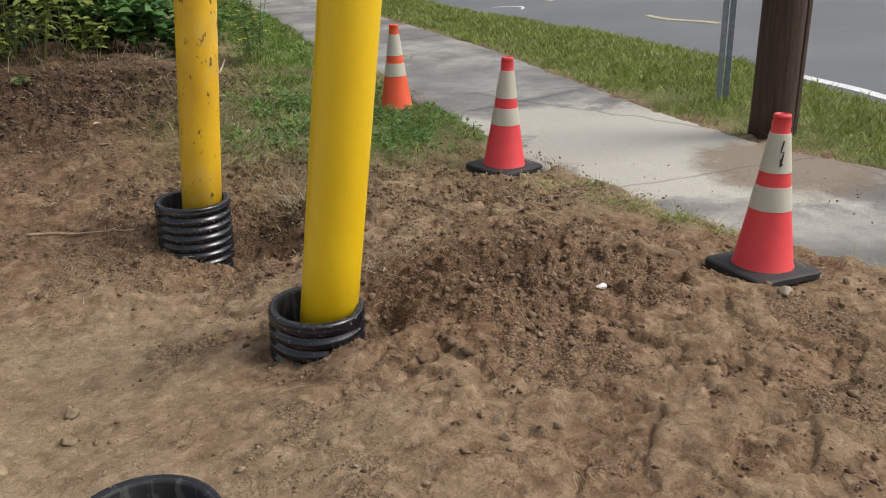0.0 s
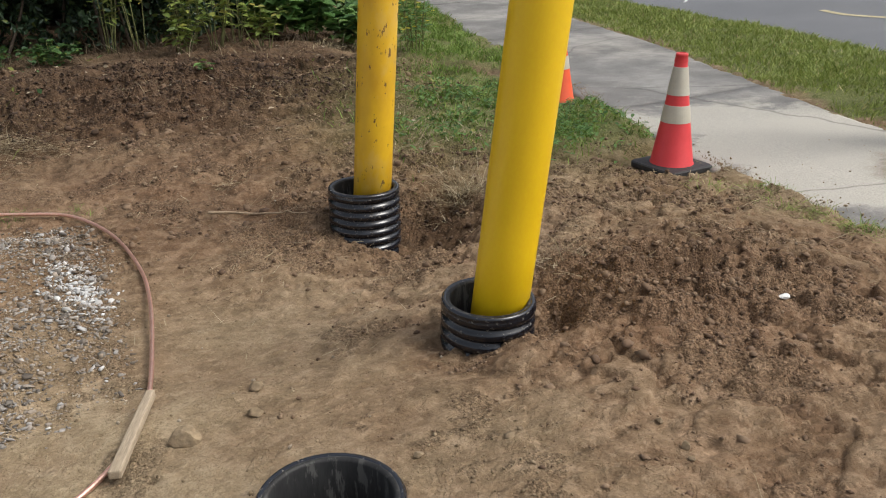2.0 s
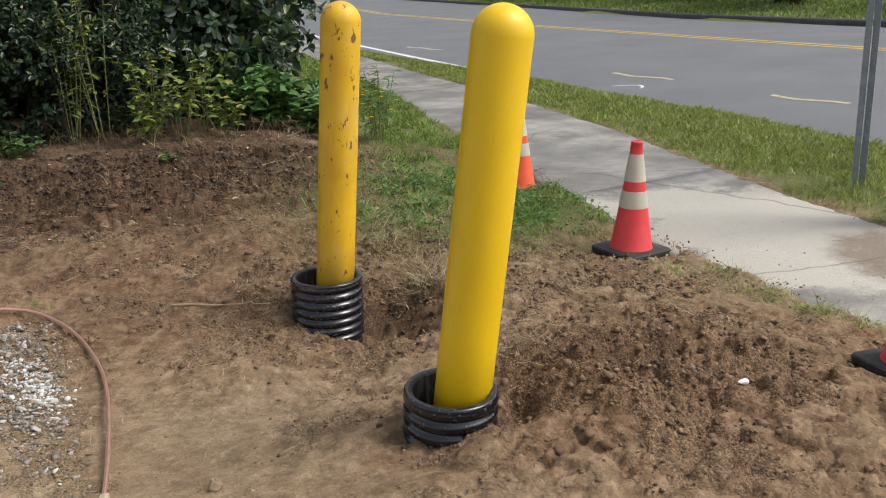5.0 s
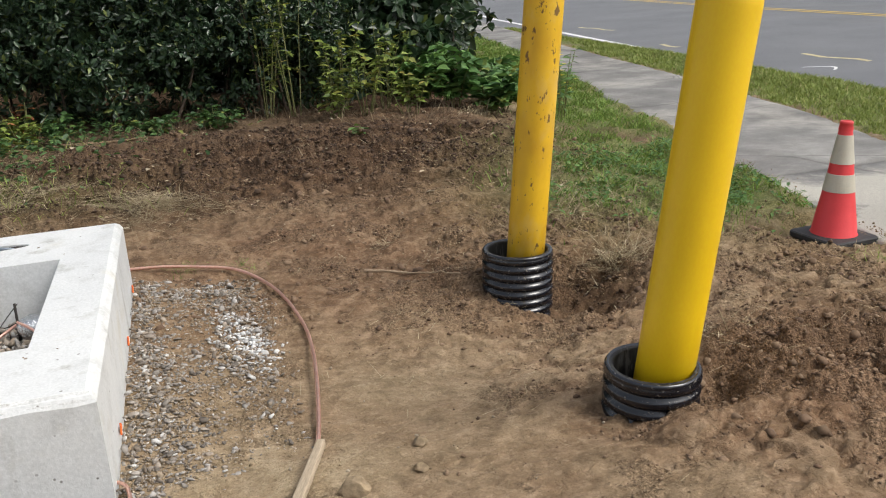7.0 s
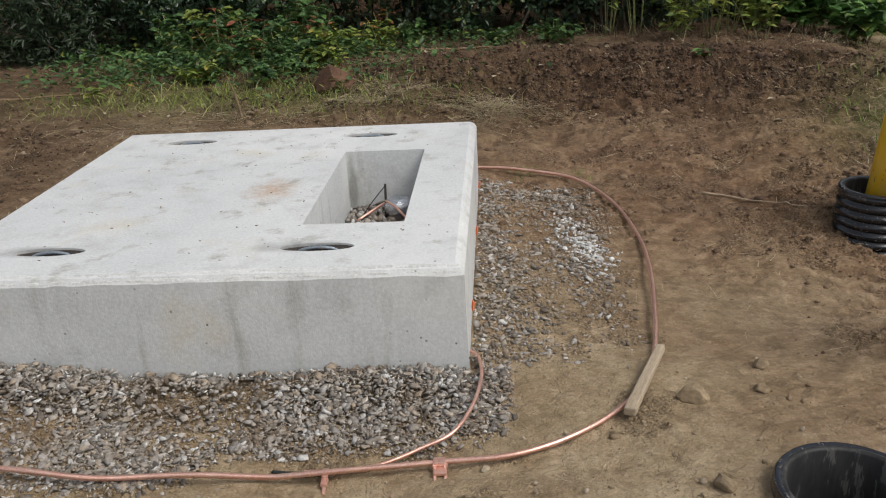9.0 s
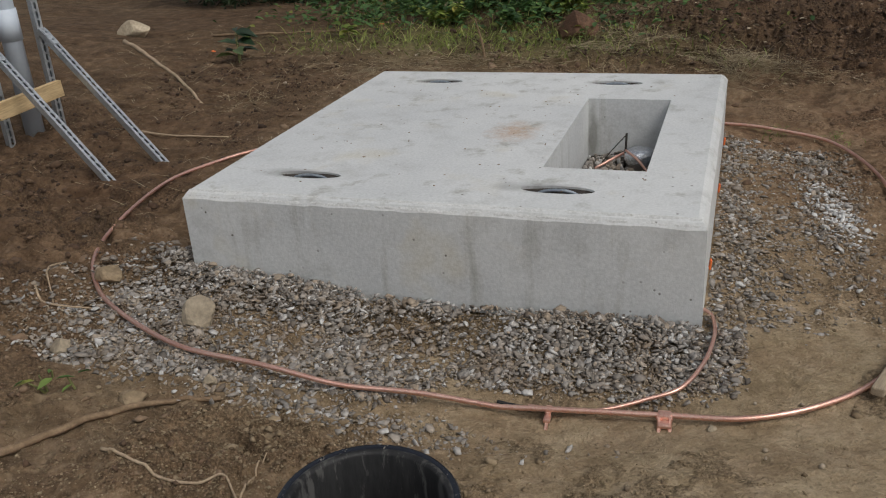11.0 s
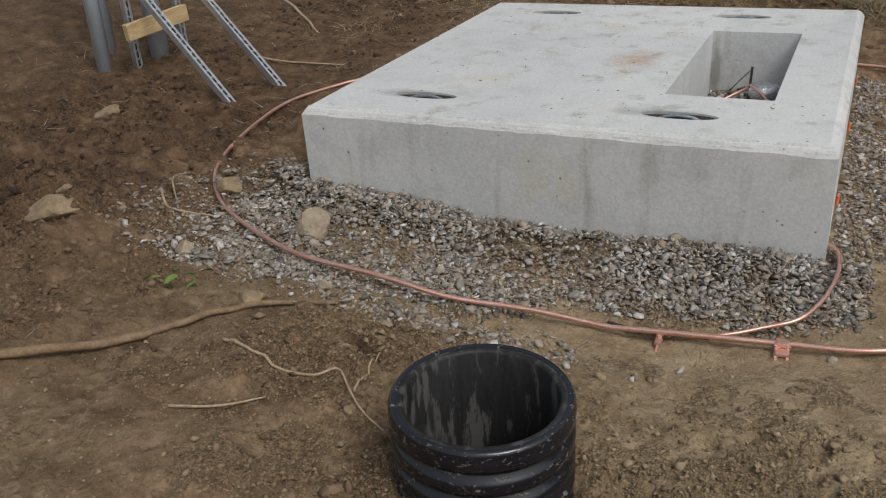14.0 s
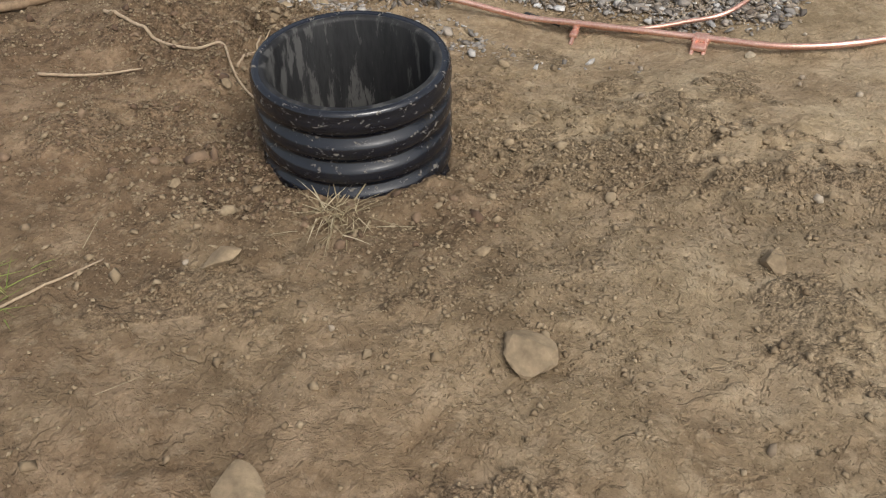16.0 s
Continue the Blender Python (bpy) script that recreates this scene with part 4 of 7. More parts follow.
def pad_material():
    """Cast concrete: pale cement skin, grey stains, air holes, rain streaks and a rusty patch."""
    m, nt, bsdf = nodes_of("precast_concrete")
    tc = nt.nodes.new("ShaderNodeTexCoord")
    co = tc.outputs["Object"]
    big, mid, fine = noise_node(nt, co, 1.4, 5), noise_node(nt, co, 7.0, 6), noise_node(nt, co, 90.0, 4)
    col = ramp_node(nt, big, [(0.3, (0.505, 0.52, 0.525)), (0.7, (0.625, 0.635, 0.628))])
    col = mix_node(nt, ramp_node(nt, mid, [(0.50, (0, 0, 0)), (0.72, (0.55, 0.55, 0.55))]), col, (0.41, 0.415, 0.405))
    mp = add(nt, "ShaderNodeMapping", Scale=(5.0, 5.0, 0.5))
    nt.links.new(co, mp.inputs["Vector"])
    streak = noise_node(nt, mp.outputs["Vector"], 1.6, 4)
    col = mix_node(nt, ramp_node(nt, streak, [(0.58, (0, 0, 0)), (0.72, (0.6, 0.6, 0.6))]), col, (0.27, 0.265, 0.225))
    yel = noise_node(nt, co, 3.1, 3)
    col = mix_node(nt, ramp_node(nt, yel, [(0.58, (0, 0, 0)), (0.72, (0.5, 0.5, 0.5))]), col, (0.53, 0.50, 0.41))
    gr = nt.nodes.new("ShaderNodeTexGradient")
    gr.gradient_type = "SPHERICAL"
    mp3 = add(nt, "ShaderNodeMapping", Location=(-0.5, 0.4, -0.7), Scale=(4.0, 3.0, 2.0))
    nt.links.new(co, mp3.inputs["Vector"])
    nt.links.new(mp3.outputs["Vector"], gr.inputs["Vector"])
    rust = nt.nodes.new("ShaderNodeMath")
    rust.operation = "MULTIPLY"
    nt.links.new(gr.outputs["Fac"], rust.inputs[0])
    nt.links.new(noise_node(nt, co, 24.0, 5, 0.7), rust.inputs[1])
    col = mix_node(nt, ramp_node(nt, rust.outputs[0], [(0.22, (0, 0, 0)), (0.5, (0.6, 0.6, 0.6))]), col, (0.42, 0.25, 0.13))
    vo = add(nt, "ShaderNodeTexVoronoi", Scale=16.0, Randomness=1.0)
    nt.links.new(co, vo.inputs["Vector"])
    pit = ramp_node(nt, vo.outputs["Distance"], [(0.055, (1, 1, 1)), (0.10, (0, 0, 0))])
    sel = ramp_node(nt, noise_node(nt, co, 2.6, 2), [(0.46, (0, 0, 0)), (0.58, (1, 1, 1))])
    pits = mix_node(nt, 1.0, pit, sel, "MULTIPLY")
    col = mix_node(nt, pits, col, (0.13, 0.12, 0.105))
    col = mix_node(nt, 0.16, col, ramp_node(nt, fine, [(0.3, (0.1, 0.1, 0.1)), (0.7, (0.9, 0.9, 0.9))]), "OVERLAY")
    smudge_noise = noise_node(nt, co, 6.0, 4, 0.6)
    for at, size, tone, low in (((0.40, -0.855, 0.33), (0.26, 0.085, 0.2), (0.16, 0.16, 0.155), 0.10), ((-0.65, -0.83, 0.33), (0.26, 0.085, 0.2), (0.16, 0.16, 0.155), 0.10), ((-0.56, 0.83, 0.33), (0.22, 0.075, 0.2), (0.18, 0.18, 0.17), 0.12), ((0.44, 0.84, 0.33), (0.22, 0.075, 0.2), (0.18, 0.18, 0.17), 0.12), ((0.385, 0.495, 0.17), (0.045, 0.05, 0.30), (0.13, 0.125, 0.095), 0.12)):
        sm = nt.nodes.new("ShaderNodeTexGradient")
        sm.gradient_type = "SPHERICAL"
        mq = add(nt, "ShaderNodeMapping", Location=tuple(-a / s for a, s in zip(at, size)), Scale=tuple(1 / s for s in size))
        nt.links.new(co, mq.inputs["Vector"])
        nt.links.new(mq.outputs["Vector"], sm.inputs["Vector"])
        mu = nt.nodes.new("ShaderNodeMath")
        mu.operation = "MULTIPLY"
        nt.links.new(sm.outputs["Fac"], mu.inputs[0])
        nt.links.new(smudge_noise, mu.inputs[1])
        col = mix_node(nt, ramp_node(nt, mu.outputs[0], [(low, (0, 0, 0)), (0.36, (0.6, 0.6, 0.6))]), col, tone)
    nt.links.new(col, bsdf.inputs["Base Color"])
    bsdf.inputs["Roughness"].default_value = 0.85
    h = nt.nodes.new("ShaderNodeMath")
    h.operation = "SUBTRACT"
    nt.links.new(fine, h.inputs[0])
    nt.links.new(pits, h.inputs[1])
    bump_node(nt, bsdf, h.outputs[0], 0.35, 0.004)
    return m


M_PAD = pad_material()
M_LAITANCE = material("rough_laitance", (0.46, 0.465, 0.455), (0.60, 0.605, 0.595), 9, 120, 0.9, bump=0.5, dist=0.002, spots=(0.34, 0.335, 0.30), spot_scale=16, spot_at=0.62)
build_pad()

# things inside the slot of the pad
stub = thing("conduit_stub", "grey conduit stub in the pad slot capped with silver tape", "conduit", pose(-0.70, 4.30, 0.0))
part("pipe", revolve_bm([(0.058, 0), (0.058, 0.14), (0.05, 0.14), (0.05, 0)], 28, True), material("brown_grey_pipe", (0.14, 0.11, 0.09), (0.20, 0.165, 0.14), 10, 60, 0.6), stub, smooth=True)
_b = revolve_bm([(0.066, 0.10), (0.074, 0.13), (0.072, 0.152), (0.050, 0.168), (0.0, 0.166)], 28)
for v in _b.verts:
    v.co += 0.006 * noise.noise_vector(v.co * 40)
part("tape_cap", _b, M_FOIL, stub, "crumpled silver tape cap", True)
tagged(part("slot_fill", box_bm(0.40, 1.095, 0.13, (-0.778, 3.965, -0.01), 0.004), M_SOIL_AND_SHADE), "dark soil filling the bottom of the pad slot", "soil", kind="structure")
rod = thing("ground_rod", "dark steel rod standing in the pad slot", "rod", pose(-0.768, 4.28, -0.05))
part("shaft", sweep_bm([Vector((0, 0, 0)), Vector((0.004, 0, 0.15)), Vector((0.01, 0.0, 0.30))], 0.006), M_REBAR, rod, smooth=True)
for a, b, c, r, mt, nm, lb in (((-0.90, 4.22, 0.085), (-0.82, 4.28, 0.12), (-0.76, 4.30, 0.15), 0.007, M_COPPER, "copper_tail", "bright copper wire tail in the pad slot"), ((-0.76, 4.26, 0.17), (-0.70, 4.22, 0.14), (-0.64, 4.17, 0.09), 0.006, M_COPPER, "copper_tail", "bright copper wire tail over the taped pipe"), ((-0.93, 4.50, 0.06), (-0.84, 4.44, 0.09), (-0.76, 4.40, 0.13), 0.0025, M_REBAR, "tie_wire", "thin dark tie wire in the pad slot"), ((-0.88, 4.30, 0.09), (-0.83, 4.34, 0.15), (-0.77, 4.40, 0.21), 0.0025, M_REBAR, "tie_wire", "thin dark tie wire in the pad slot")):
    ob = part(nm, sweep_bm(smooth_line([a, b, c], 6), r, 6), mt, smooth=True)
    tagged(ob, lb, "wire")
for y in (3.33, 4.2, 4.95):
    ob = part("orange_tag", box_bm(0.008, 0.026, 0.04, bevel=0.003), M_ORANGE)
    ob.matrix_world = pose(PAD_X1 + 0.008, y, 0.02, 0, 6, 8)
    tagged(ob, "small bright orange tag against the pad side", "marker tag", "tags along the pad")


# ---- grounding cable ----
def on_ground(points, lift):
    return [(x, y, gz(x, y) + lift + 0.024 * float(gravel_density(np.array([x]), np.array([y]))[0])) for x, y in points]


RING = [(-2.490, 4.641), (-2.777, 4.264), (-2.943, 3.987), (-3.019, 3.691), (-2.954, 3.233), (-2.833, 2.891), (-2.636, 2.640), (-2.377, 2.460), (-2.050, 2.324), (-1.750, 2.304), (-1.489, 2.306), (-1.230, 2.348), (-0.964, 2.366), (-0.735, 2.377), (-0.397, 2.394), (-0.155, 2.403), (0.051, 2.504), (0.222, 2.687), (0.343, 2.980), (0.431, 3.496), (0.487, 3.992), (0.496, 4.391), (0.427, 4.875), (0.265, 5.235), (0.022, 5.345), (-0.300, 5.411), (-0.759, 5.409)]


def lay_cable(points, r):
    line = smooth_line(on_ground(points, 0.014), 7)
    zs = [p.z for p in line]
    for i, p in enumerate(line):
        lo, hi = max(0, i - 10), min(len(zs), i + 11)
        p.z = 0.35 * max(zs[lo:hi]) + 0.65 * sum(zs[lo:hi]) / (hi - lo)
    return line


def strand(line, r, turns=26.0):
    """Stranded wire: seven-lobed bar that twists along its way."""
    bm, rings = bmesh.new(), []
    up, run, n = Vector((0, 0, 1)), 0.0, 14
    for i, p in enumerate(line):
        d = (line[min(i + 1, len(line) - 1)] - line[max(i - 1, 0)]).normalized()
        run += (line[i] - line[i - 1]).length if i else 0
        side = d.cross(up).normalized()
        top = side.cross(d)
        tw = run * turns
        rings.append([bm.verts.new(p + r * (1 + 0.10 * (k % 2)) * (math.cos(2 * math.pi * k / n + tw) * side + math.sin(2 * math.pi * k / n + tw) * top)) for k in range(n)])
    for a, b in zip(rings, rings[1:]):
        for k in range(n):
            bm.faces.new((a[k], a[(k + 1) % n], b[(k + 1) % n], b[k]))
    return bm


def dense(line, gap):
    out = [line[0]]
    for a, b in zip(line, line[1:]):
        m = max(1, int((b - a).length / gap))
        out += [a.lerp(b, k / m) for k in range(1, m + 1)]
    return out


ring_line = lay_cable(RING, 0.011)
cable = thing("copper_cable", "bare stranded copper grounding cable looped on the ground round the pad", "cable")
part("strand", strand(dense(ring_line, 0.012), 0.0086), M_COPPER, cable, smooth=True)
tail_line = lay_cable([(-0.335, 3.048), (-0.289, 2.989), (-0.274, 2.851), (-0.299, 2.674), (-0.362, 2.530), (-0.470, 2.473), (-0.593, 2.417), (-0.715, 2.399), (-0.822, 2.405)], 0.009)
tail = thing("copper_pigtail", "lighter copper wire clamped to the grounding cable from under the pad", "cable")
part("strand", strand(dense(tail_line, 0.012), 0.0066), M_COPPER, tail, smooth=True)
sleeve = [p.copy() for p in dense(lay_cable([(-0.811, 2.403), (-0.864, 2.405), (-0.926, 2.414)], 0.009), 0.02)]
part("end_sleeve", sweep_bm(sleeve, 0.008), M_INK, tail, "black insulated end", True)


def clamp(x, y, z, turn, big):
    root = thing("cable_clamp", "copper bolted clamp holding the grounding cables together", "clamp", pose(x, y, z, 0, 0, turn), "clamps on the cable")
    w = 0.040 if big else 0.022
    part("body", box_bm(w, 0.034, 0.014, (0, 0, 0.010), 0.004), M_COPPER, root)
    part("lower_jaw", box_bm(w, 0.035, 0.014, (0, -0.03, -0.004), 0.004), M_COPPER, root)
    for dx in ((-0.016, 0.016) if big else (0.0,)):
        b = revolve_bm([(0.0, -0.075), (0.006, -0.075), (0.006, -0.02), (0.009, -0.02), (0.009, -0.008), (0.0, -0.008)], 6)
        bmesh.ops.rotate(b, verts=b.verts[:], matrix=Matrix.Rotation(radians(-62), 3, "X"))
        bmesh.ops.translate(b, verts=b.verts[:], vec=(dx, 0.0, 0.012))
        part("bolt", b, M_COPPER, root)
    return root


clamp(-0.397, 2.394, gz(-0.397, 2.394) + 0.018, 4, True)
clamp(-0.751, 2.385, gz(-0.751, 2.385) + 0.016, 2, False)


# ---- bollards and their sleeves ----
def bollard(name, label, base, top, r, mat, group):
    base, top = Vector(base), Vector(top)
    h = (top - base).length
    q = (top - base).to_track_quat("Z", "Y").to_matrix().to_4x4()
    root = thing(name, label, "bollard", Matrix.Translation(base) @ q, group)
    part("post", revolve_bm([(0.0, 0), (r * 1.01, 0), (r, 0.35 * h), (r * 1.0, 0.7 * h), (r, h - r)], 48), mat, root, smooth=True)
    part("dome", revolve_bm([(r, h - r)] + [(r * math.cos(a), h - r + r * 0.98 * math.sin(a)) for a in np.linspace(0.12, math.pi / 2 - 0.12, 9)] + [(0, h - r * 0.02)], 48), mat, root, smooth=True)
    return root


def toward(base, top, low):
    d = (Vector(top) - Vector(base)) / (top[2] - base[2])
    return tuple(Vector(base) + d * (low - base[2]))


bollard("bollard", "smooth bright yellow plastic-sleeved bollard leaning in a black pipe", toward((1.655, 2.875, 0.08), (1.845, 2.81, 1.495), -0.35), (1.845, 2.81, 1.495), 0.1085, M_PLASTIC_YELLOW, "yellow bollards")
bollard("bollard", "chipped yellow painted steel bollard with rust marks in a black pipe", toward((1.73, 4.42, 0.08), (1.868, 4.385, 1.50), -0.35), (1.868, 4.385, 1.50), 0.100, M_PAINT_YELLOW, "yellow bollards")


def corrugated(x, y, rim, r, wall, pitch, count, tilt, label):
    """A length of corrugated plastic pipe, open at its top, sunk in the ground."""
    root = thing("pipe_sleeve", label, "pipe", pose(x, y, rim, *tilt), "corrugated sleeves")
    prof, depth = [(r - wall * 0.55, 0.0), (r - wall * 0.25, 0.004), (r - wall * 0.05, -0.006)], 0.0
    for k in range(count):
        z0 = -0.006 - k * pitch
        for u, b in ((0.12, 0.75), (0.25, 0.98), (0.45, 1.0), (0.62, 0.92), (0.74, 0.55), (0.84, 0.12), (0.96, 0.1)):
            prof.append((r - wall * 0.5 * (1 - b), z0 - u * pitch))
    part("outer_wall", revolve_bm(prof, 56), M_BLACK_PIPE, root, smooth=True)
    low = -count * pitch
    part("liner", revolve_bm([(r - wall * 0.55, 0.0), (r - wall * 0.8, 0.002), (r - wall, -0.008), (r - wall * 1.02, low)], 56), M_PIPE_INSIDE, root, "dusty smooth pipe lining", True)
    return root


M_PIPE_INSIDE = material("pipe_lining", (0.010, 0.010, 0.011), (0.030, 0.030, 0.030), 4, 60, 0.5, bump=0.1, spots=(0.07, 0.069, 0.066), spot_scale=14, spot_at=0.52, stretch=(2, 2, 0.4))
M_PIPE_INSIDE.node_tree.nodes["Principled BSDF"].inputs["Specular IOR Level"].default_value = 0.25
corrugated(1.67, 4.39, 0.110, 0.190, 0.034, 0.046, 11, (0, 2, 0), "black corrugated plastic pipe sleeve round the rear bollard")
corrugated(1.60, 2.87, 0.105, 0.181, 0.036, 0.052, 9, (3, 2, 0), "muddy black corrugated plastic pipe sleeve round the leaning bollard")
corrugated(-0.96, 1.48, 0.235, 0.210, 0.036, 0.060, 9, (0, 1, 0), "empty black corrugated plastic pipe sleeve standing in the soil")
corrugated(0.70, 2.07, 0.068, 0.203, 0.036, 0.056, 9, (1, 2, 0), "empty black corrugated plastic pipe sleeve low in trodden soil")
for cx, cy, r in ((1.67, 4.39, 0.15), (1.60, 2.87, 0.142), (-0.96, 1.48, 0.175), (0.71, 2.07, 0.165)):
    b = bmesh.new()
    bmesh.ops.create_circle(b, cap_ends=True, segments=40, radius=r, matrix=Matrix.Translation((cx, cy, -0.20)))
    tagged(part("soil_fill", b, M_SOIL_AND_SHADE), "dark loose soil at the bottom of the pipe sleeve", "soil", kind="structure")


# ---- traffic cones ----
def cone(x, y, z, turn, lean, label, scribble=False, skin=None):
    skin = skin or M_CONE
    root = thing("traffic_cone", label, "traffic cone", pose(x, y, z, lean[0], lean[1], turn), "traffic cones")
    b, rings = bmesh.new(), []
    for inset, h in ((0.004, 0.0), (0.0, 0.006), (0.0, 0.030), (0.008, 0.037), (0.05, 0.040)):
        e, c = 0.185 - inset, 0.045 - inset * 0.5
        ring = []
        for q in range(4):
            for k in range(5):
                a = math.pi / 2 * q + math.pi / 8 * k
                ox, oy = ((1, 1), (-1, 1), (-1, -1), (1, -1))[q]
                ring.append(b.verts.new((ox * (e - c) + c * math.cos(a), oy * (e - c) + c * math.sin(a), h)))
        rings.append(ring)
    for r0, r1 in zip(rings, rings[1:]):
        for k in range(len(r0)):
            b.faces.new((r0[k], r0[(k + 1) % len(r0)], r1[(k + 1) % len(r0)], r1[k]))
    b.faces.new(rings[-1])
    b.faces.new(rings[0][::-1])
    part("base", b, M_RUBBER, root, "black rubber base")

    def rad(h):
        return 0.125 - (0.125 - 0.030) * (h - 0.04) / (0.705 - 0.04)

    part("body", revolve_bm([(rad(0.04) + 0.012, 0.036), (rad(0.04) + 0.004, 0.048), (rad(0.33), 0.33), (rad(0.62), 0.62), (rad(0.655), 0.655)], 40), skin, root, smooth=True)
    part("neck", revolve_bm([(rad(0.655) + 0.003, 0.655), (rad(0.66) + 0.004, 0.662), (rad(0.69) + 0.003, 0.69), (rad(0.69) + 0.006, 0.692), (rad(0.70) + 0.004, 0.706), (rad(0.7) - 0.006, 0.708), (rad(0.7) - 0.008, 0.66)], 32), skin, root, smooth=True)
    for a, c in ((0.298, 0.402), (0.462, 0.628)):
        part("reflective_collar", revolve_bm([(rad(a) + 0.0005, a), (rad(a) + 0.003, a + 0.001), (rad(c) + 0.003, c - 0.001), (rad(c) + 0.0005, c)], 40), M_COLLAR, root, "grubby white reflective collar")
    if scribble:
        for pts in (((4.32, 0.60), (4.12, 0.555), (4.36, 0.552), (4.16, 0.495)), ((4.16, 0.495), (4.34, 0.505)), ((4.16, 0.495), (4.18, 0.525))):
            line = [Vector(((rad(h) + 0.0045) * math.cos(a), (rad(h) + 0.0045) * math.sin(a), h)) for a, h in pts]
            part("marker_stroke", sweep_bm(dense(line, 0.01), 0.0035, 5), M_INK, root, "black marker stroke")
    return root


CONE_AT = ((4.10, 6.33), (3.675, 4.36), (3.51, 2.31))
cone(4.10, 6.33, -0.15, 14, (0, 1), "orange traffic cone with white collars beside the footway", skin=M_CONE_ORANGE)
cone(3.675, 4.36, -0.12, 7, (1, 2), "red-orange traffic cone with white collars at the footway edge")
cone(3.51, 2.31, -0.09, -9, (-1, 3), "red-orange traffic cone with a black mark at the dig's edge", True)


# ---- pole and sign posts ----
pole = thing("utility_pole", "dark brown weathered wooden utility pole in the grass verge", "utility pole", pose(5.52, 3.74, -0.2, 0, 0.5, 0))
_b = revolve_bm([(0.0, 0), (0.150, 0), (0.142, 0.3), (0.135, 2), (0.125, 5), (0.115, 8.5), (0.0, 8.52)], 40)
for v in _b.verts:
    a = math.atan2(v.co.y, v.co.x)
    k = 1 + 0.02 * noise.noise((math.cos(a) * 6, math.sin(a) * 6, v.co.z * 0.3))
    v.co.x *= k
    v.co.y *= k
part("shaft", _b, M_POLE, pole, smooth=True)
part("cable_moulding", box_bm(0.05, 0.075, 3.2, (0.125, -0.075, 1.65), 0.012), M_POLE, pole, "dark wooden cable moulding")


def perforated(length, w=0.041, d=0.041, pitch=0.05, hole=(0.014, 0.028), t=0.003, back=True):
    """Steel channel with a row of long holes along its face."""
    bm = bmesh.new()
    n = int(length / pitch)
    hw, hl = hole[0] / 2, hole[1] / 2

    def quad(*pts):
        bm.faces.new([bm.verts.new(p) for p in pts])

    for i in range(n):
        z0, z1 = i * pitch, (i + 1) * pitch
        zm = (z0 + z1) / 2
        for y in (0.0, t):
            quad((-w / 2, y, z0), (-hw, y, z0), (-hw, y, z1), (-w / 2, y, z1))
            quad((hw, y, z0), (w / 2, y, z0), (w / 2, y, z1), (hw, y, z1))
            oval = [(hw * s, y, zm + z) for s, z in ((-1, -hl), (-0.5, -hl - hw * 0.8), (0.5, -hl - hw * 0.8), (1, -hl), (1, hl), (0.5, hl + hw * 0.8), (-0.5, hl + hw * 0.8), (-1, hl))]
            quad((-hw, y, z0), (hw, y, z0), oval[3], oval[2], oval[1], oval[0])
            quad(oval[7], oval[6], oval[5], oval[4], (hw, y, z1), (-hw, y, z1))
    L = n * pitch
    for s in (-1, 1):
        x = s * w / 2
        quad((x, 0, 0), (x, d, 0), (x, d, L), (x, 0, L))
        quad((x - s * t, t, 0), (x - s * t, d, 0), (x - s * t, d, L), (x - s * t, t, L))
        quad((x, d, 0), (x - s * 0.010, d, 0), (x - s * 0.010, d, L), (x, d, L))
        quad((x - s * 0.010, d, 0), (x - s * 0.010, d - 0.008, 0), (x - s * 0.010, d - 0.008, L), (x - s * 0.010, d, L))
    bmesh.ops.remove_doubles(bm, verts=bm.verts[:], dist=0.0001)
    return bm


for x, y, turn, lb in ((6.10, 4.62, 35, "perforated galvanised sign post standing in the grass"), (6.24, 4.66, 35, "second galvanised sign post beside the first")):
    post = thing("sign_post", lb, "sign post", pose(x, y, -0.2, 0, 0, turn), "sign posts")
    part("channel", perforated(3.2, 0.055, 0.045, 0.05, (0.012, 0.012)), M_GALV_DARK, post)


# ---- conduits, struts and plank beside the pad ----
def pipe_upright(name, x, y, r, h, lean, label, coupling=None):
    root = thing(name, label, "conduit", pose(x, y, gz(x, y) - 0.08, *lean), "grey conduits")
    part("pipe", revolve_bm([(r, 0), (r, h), (r - 0.006, h), (r - 0.006, 0)], 36, True), M_PVC, root, smooth=True)
    if coupling:
        a, c = coupling
        part("coupling", revolve_bm([(r + 0.001, a), (r + 0.007, a), (r + 0.007, c), (r + 0.001, c)], 36, True), M_PVC, root, "grey coupling sleeve", True)
    return root


pipe_upright("conduit_riser", -4.412, 3.860, 0.043, 2.2, (0, 1.5, 0), "slim grey plastic conduit rising from the soil")
pipe_upright("conduit_riser", -4.325, 4.249, 0.057, 2.2, (0, 0, 0), "thick grey plastic conduit with a coupling beside steel struts", (0.62, 0.80))
pipe_upright("conduit_riser", -4.638, 4.146, 0.043, 2.2, (0, 0, 0), "grey plastic conduit behind the steel struts", (0.62, 0.72))

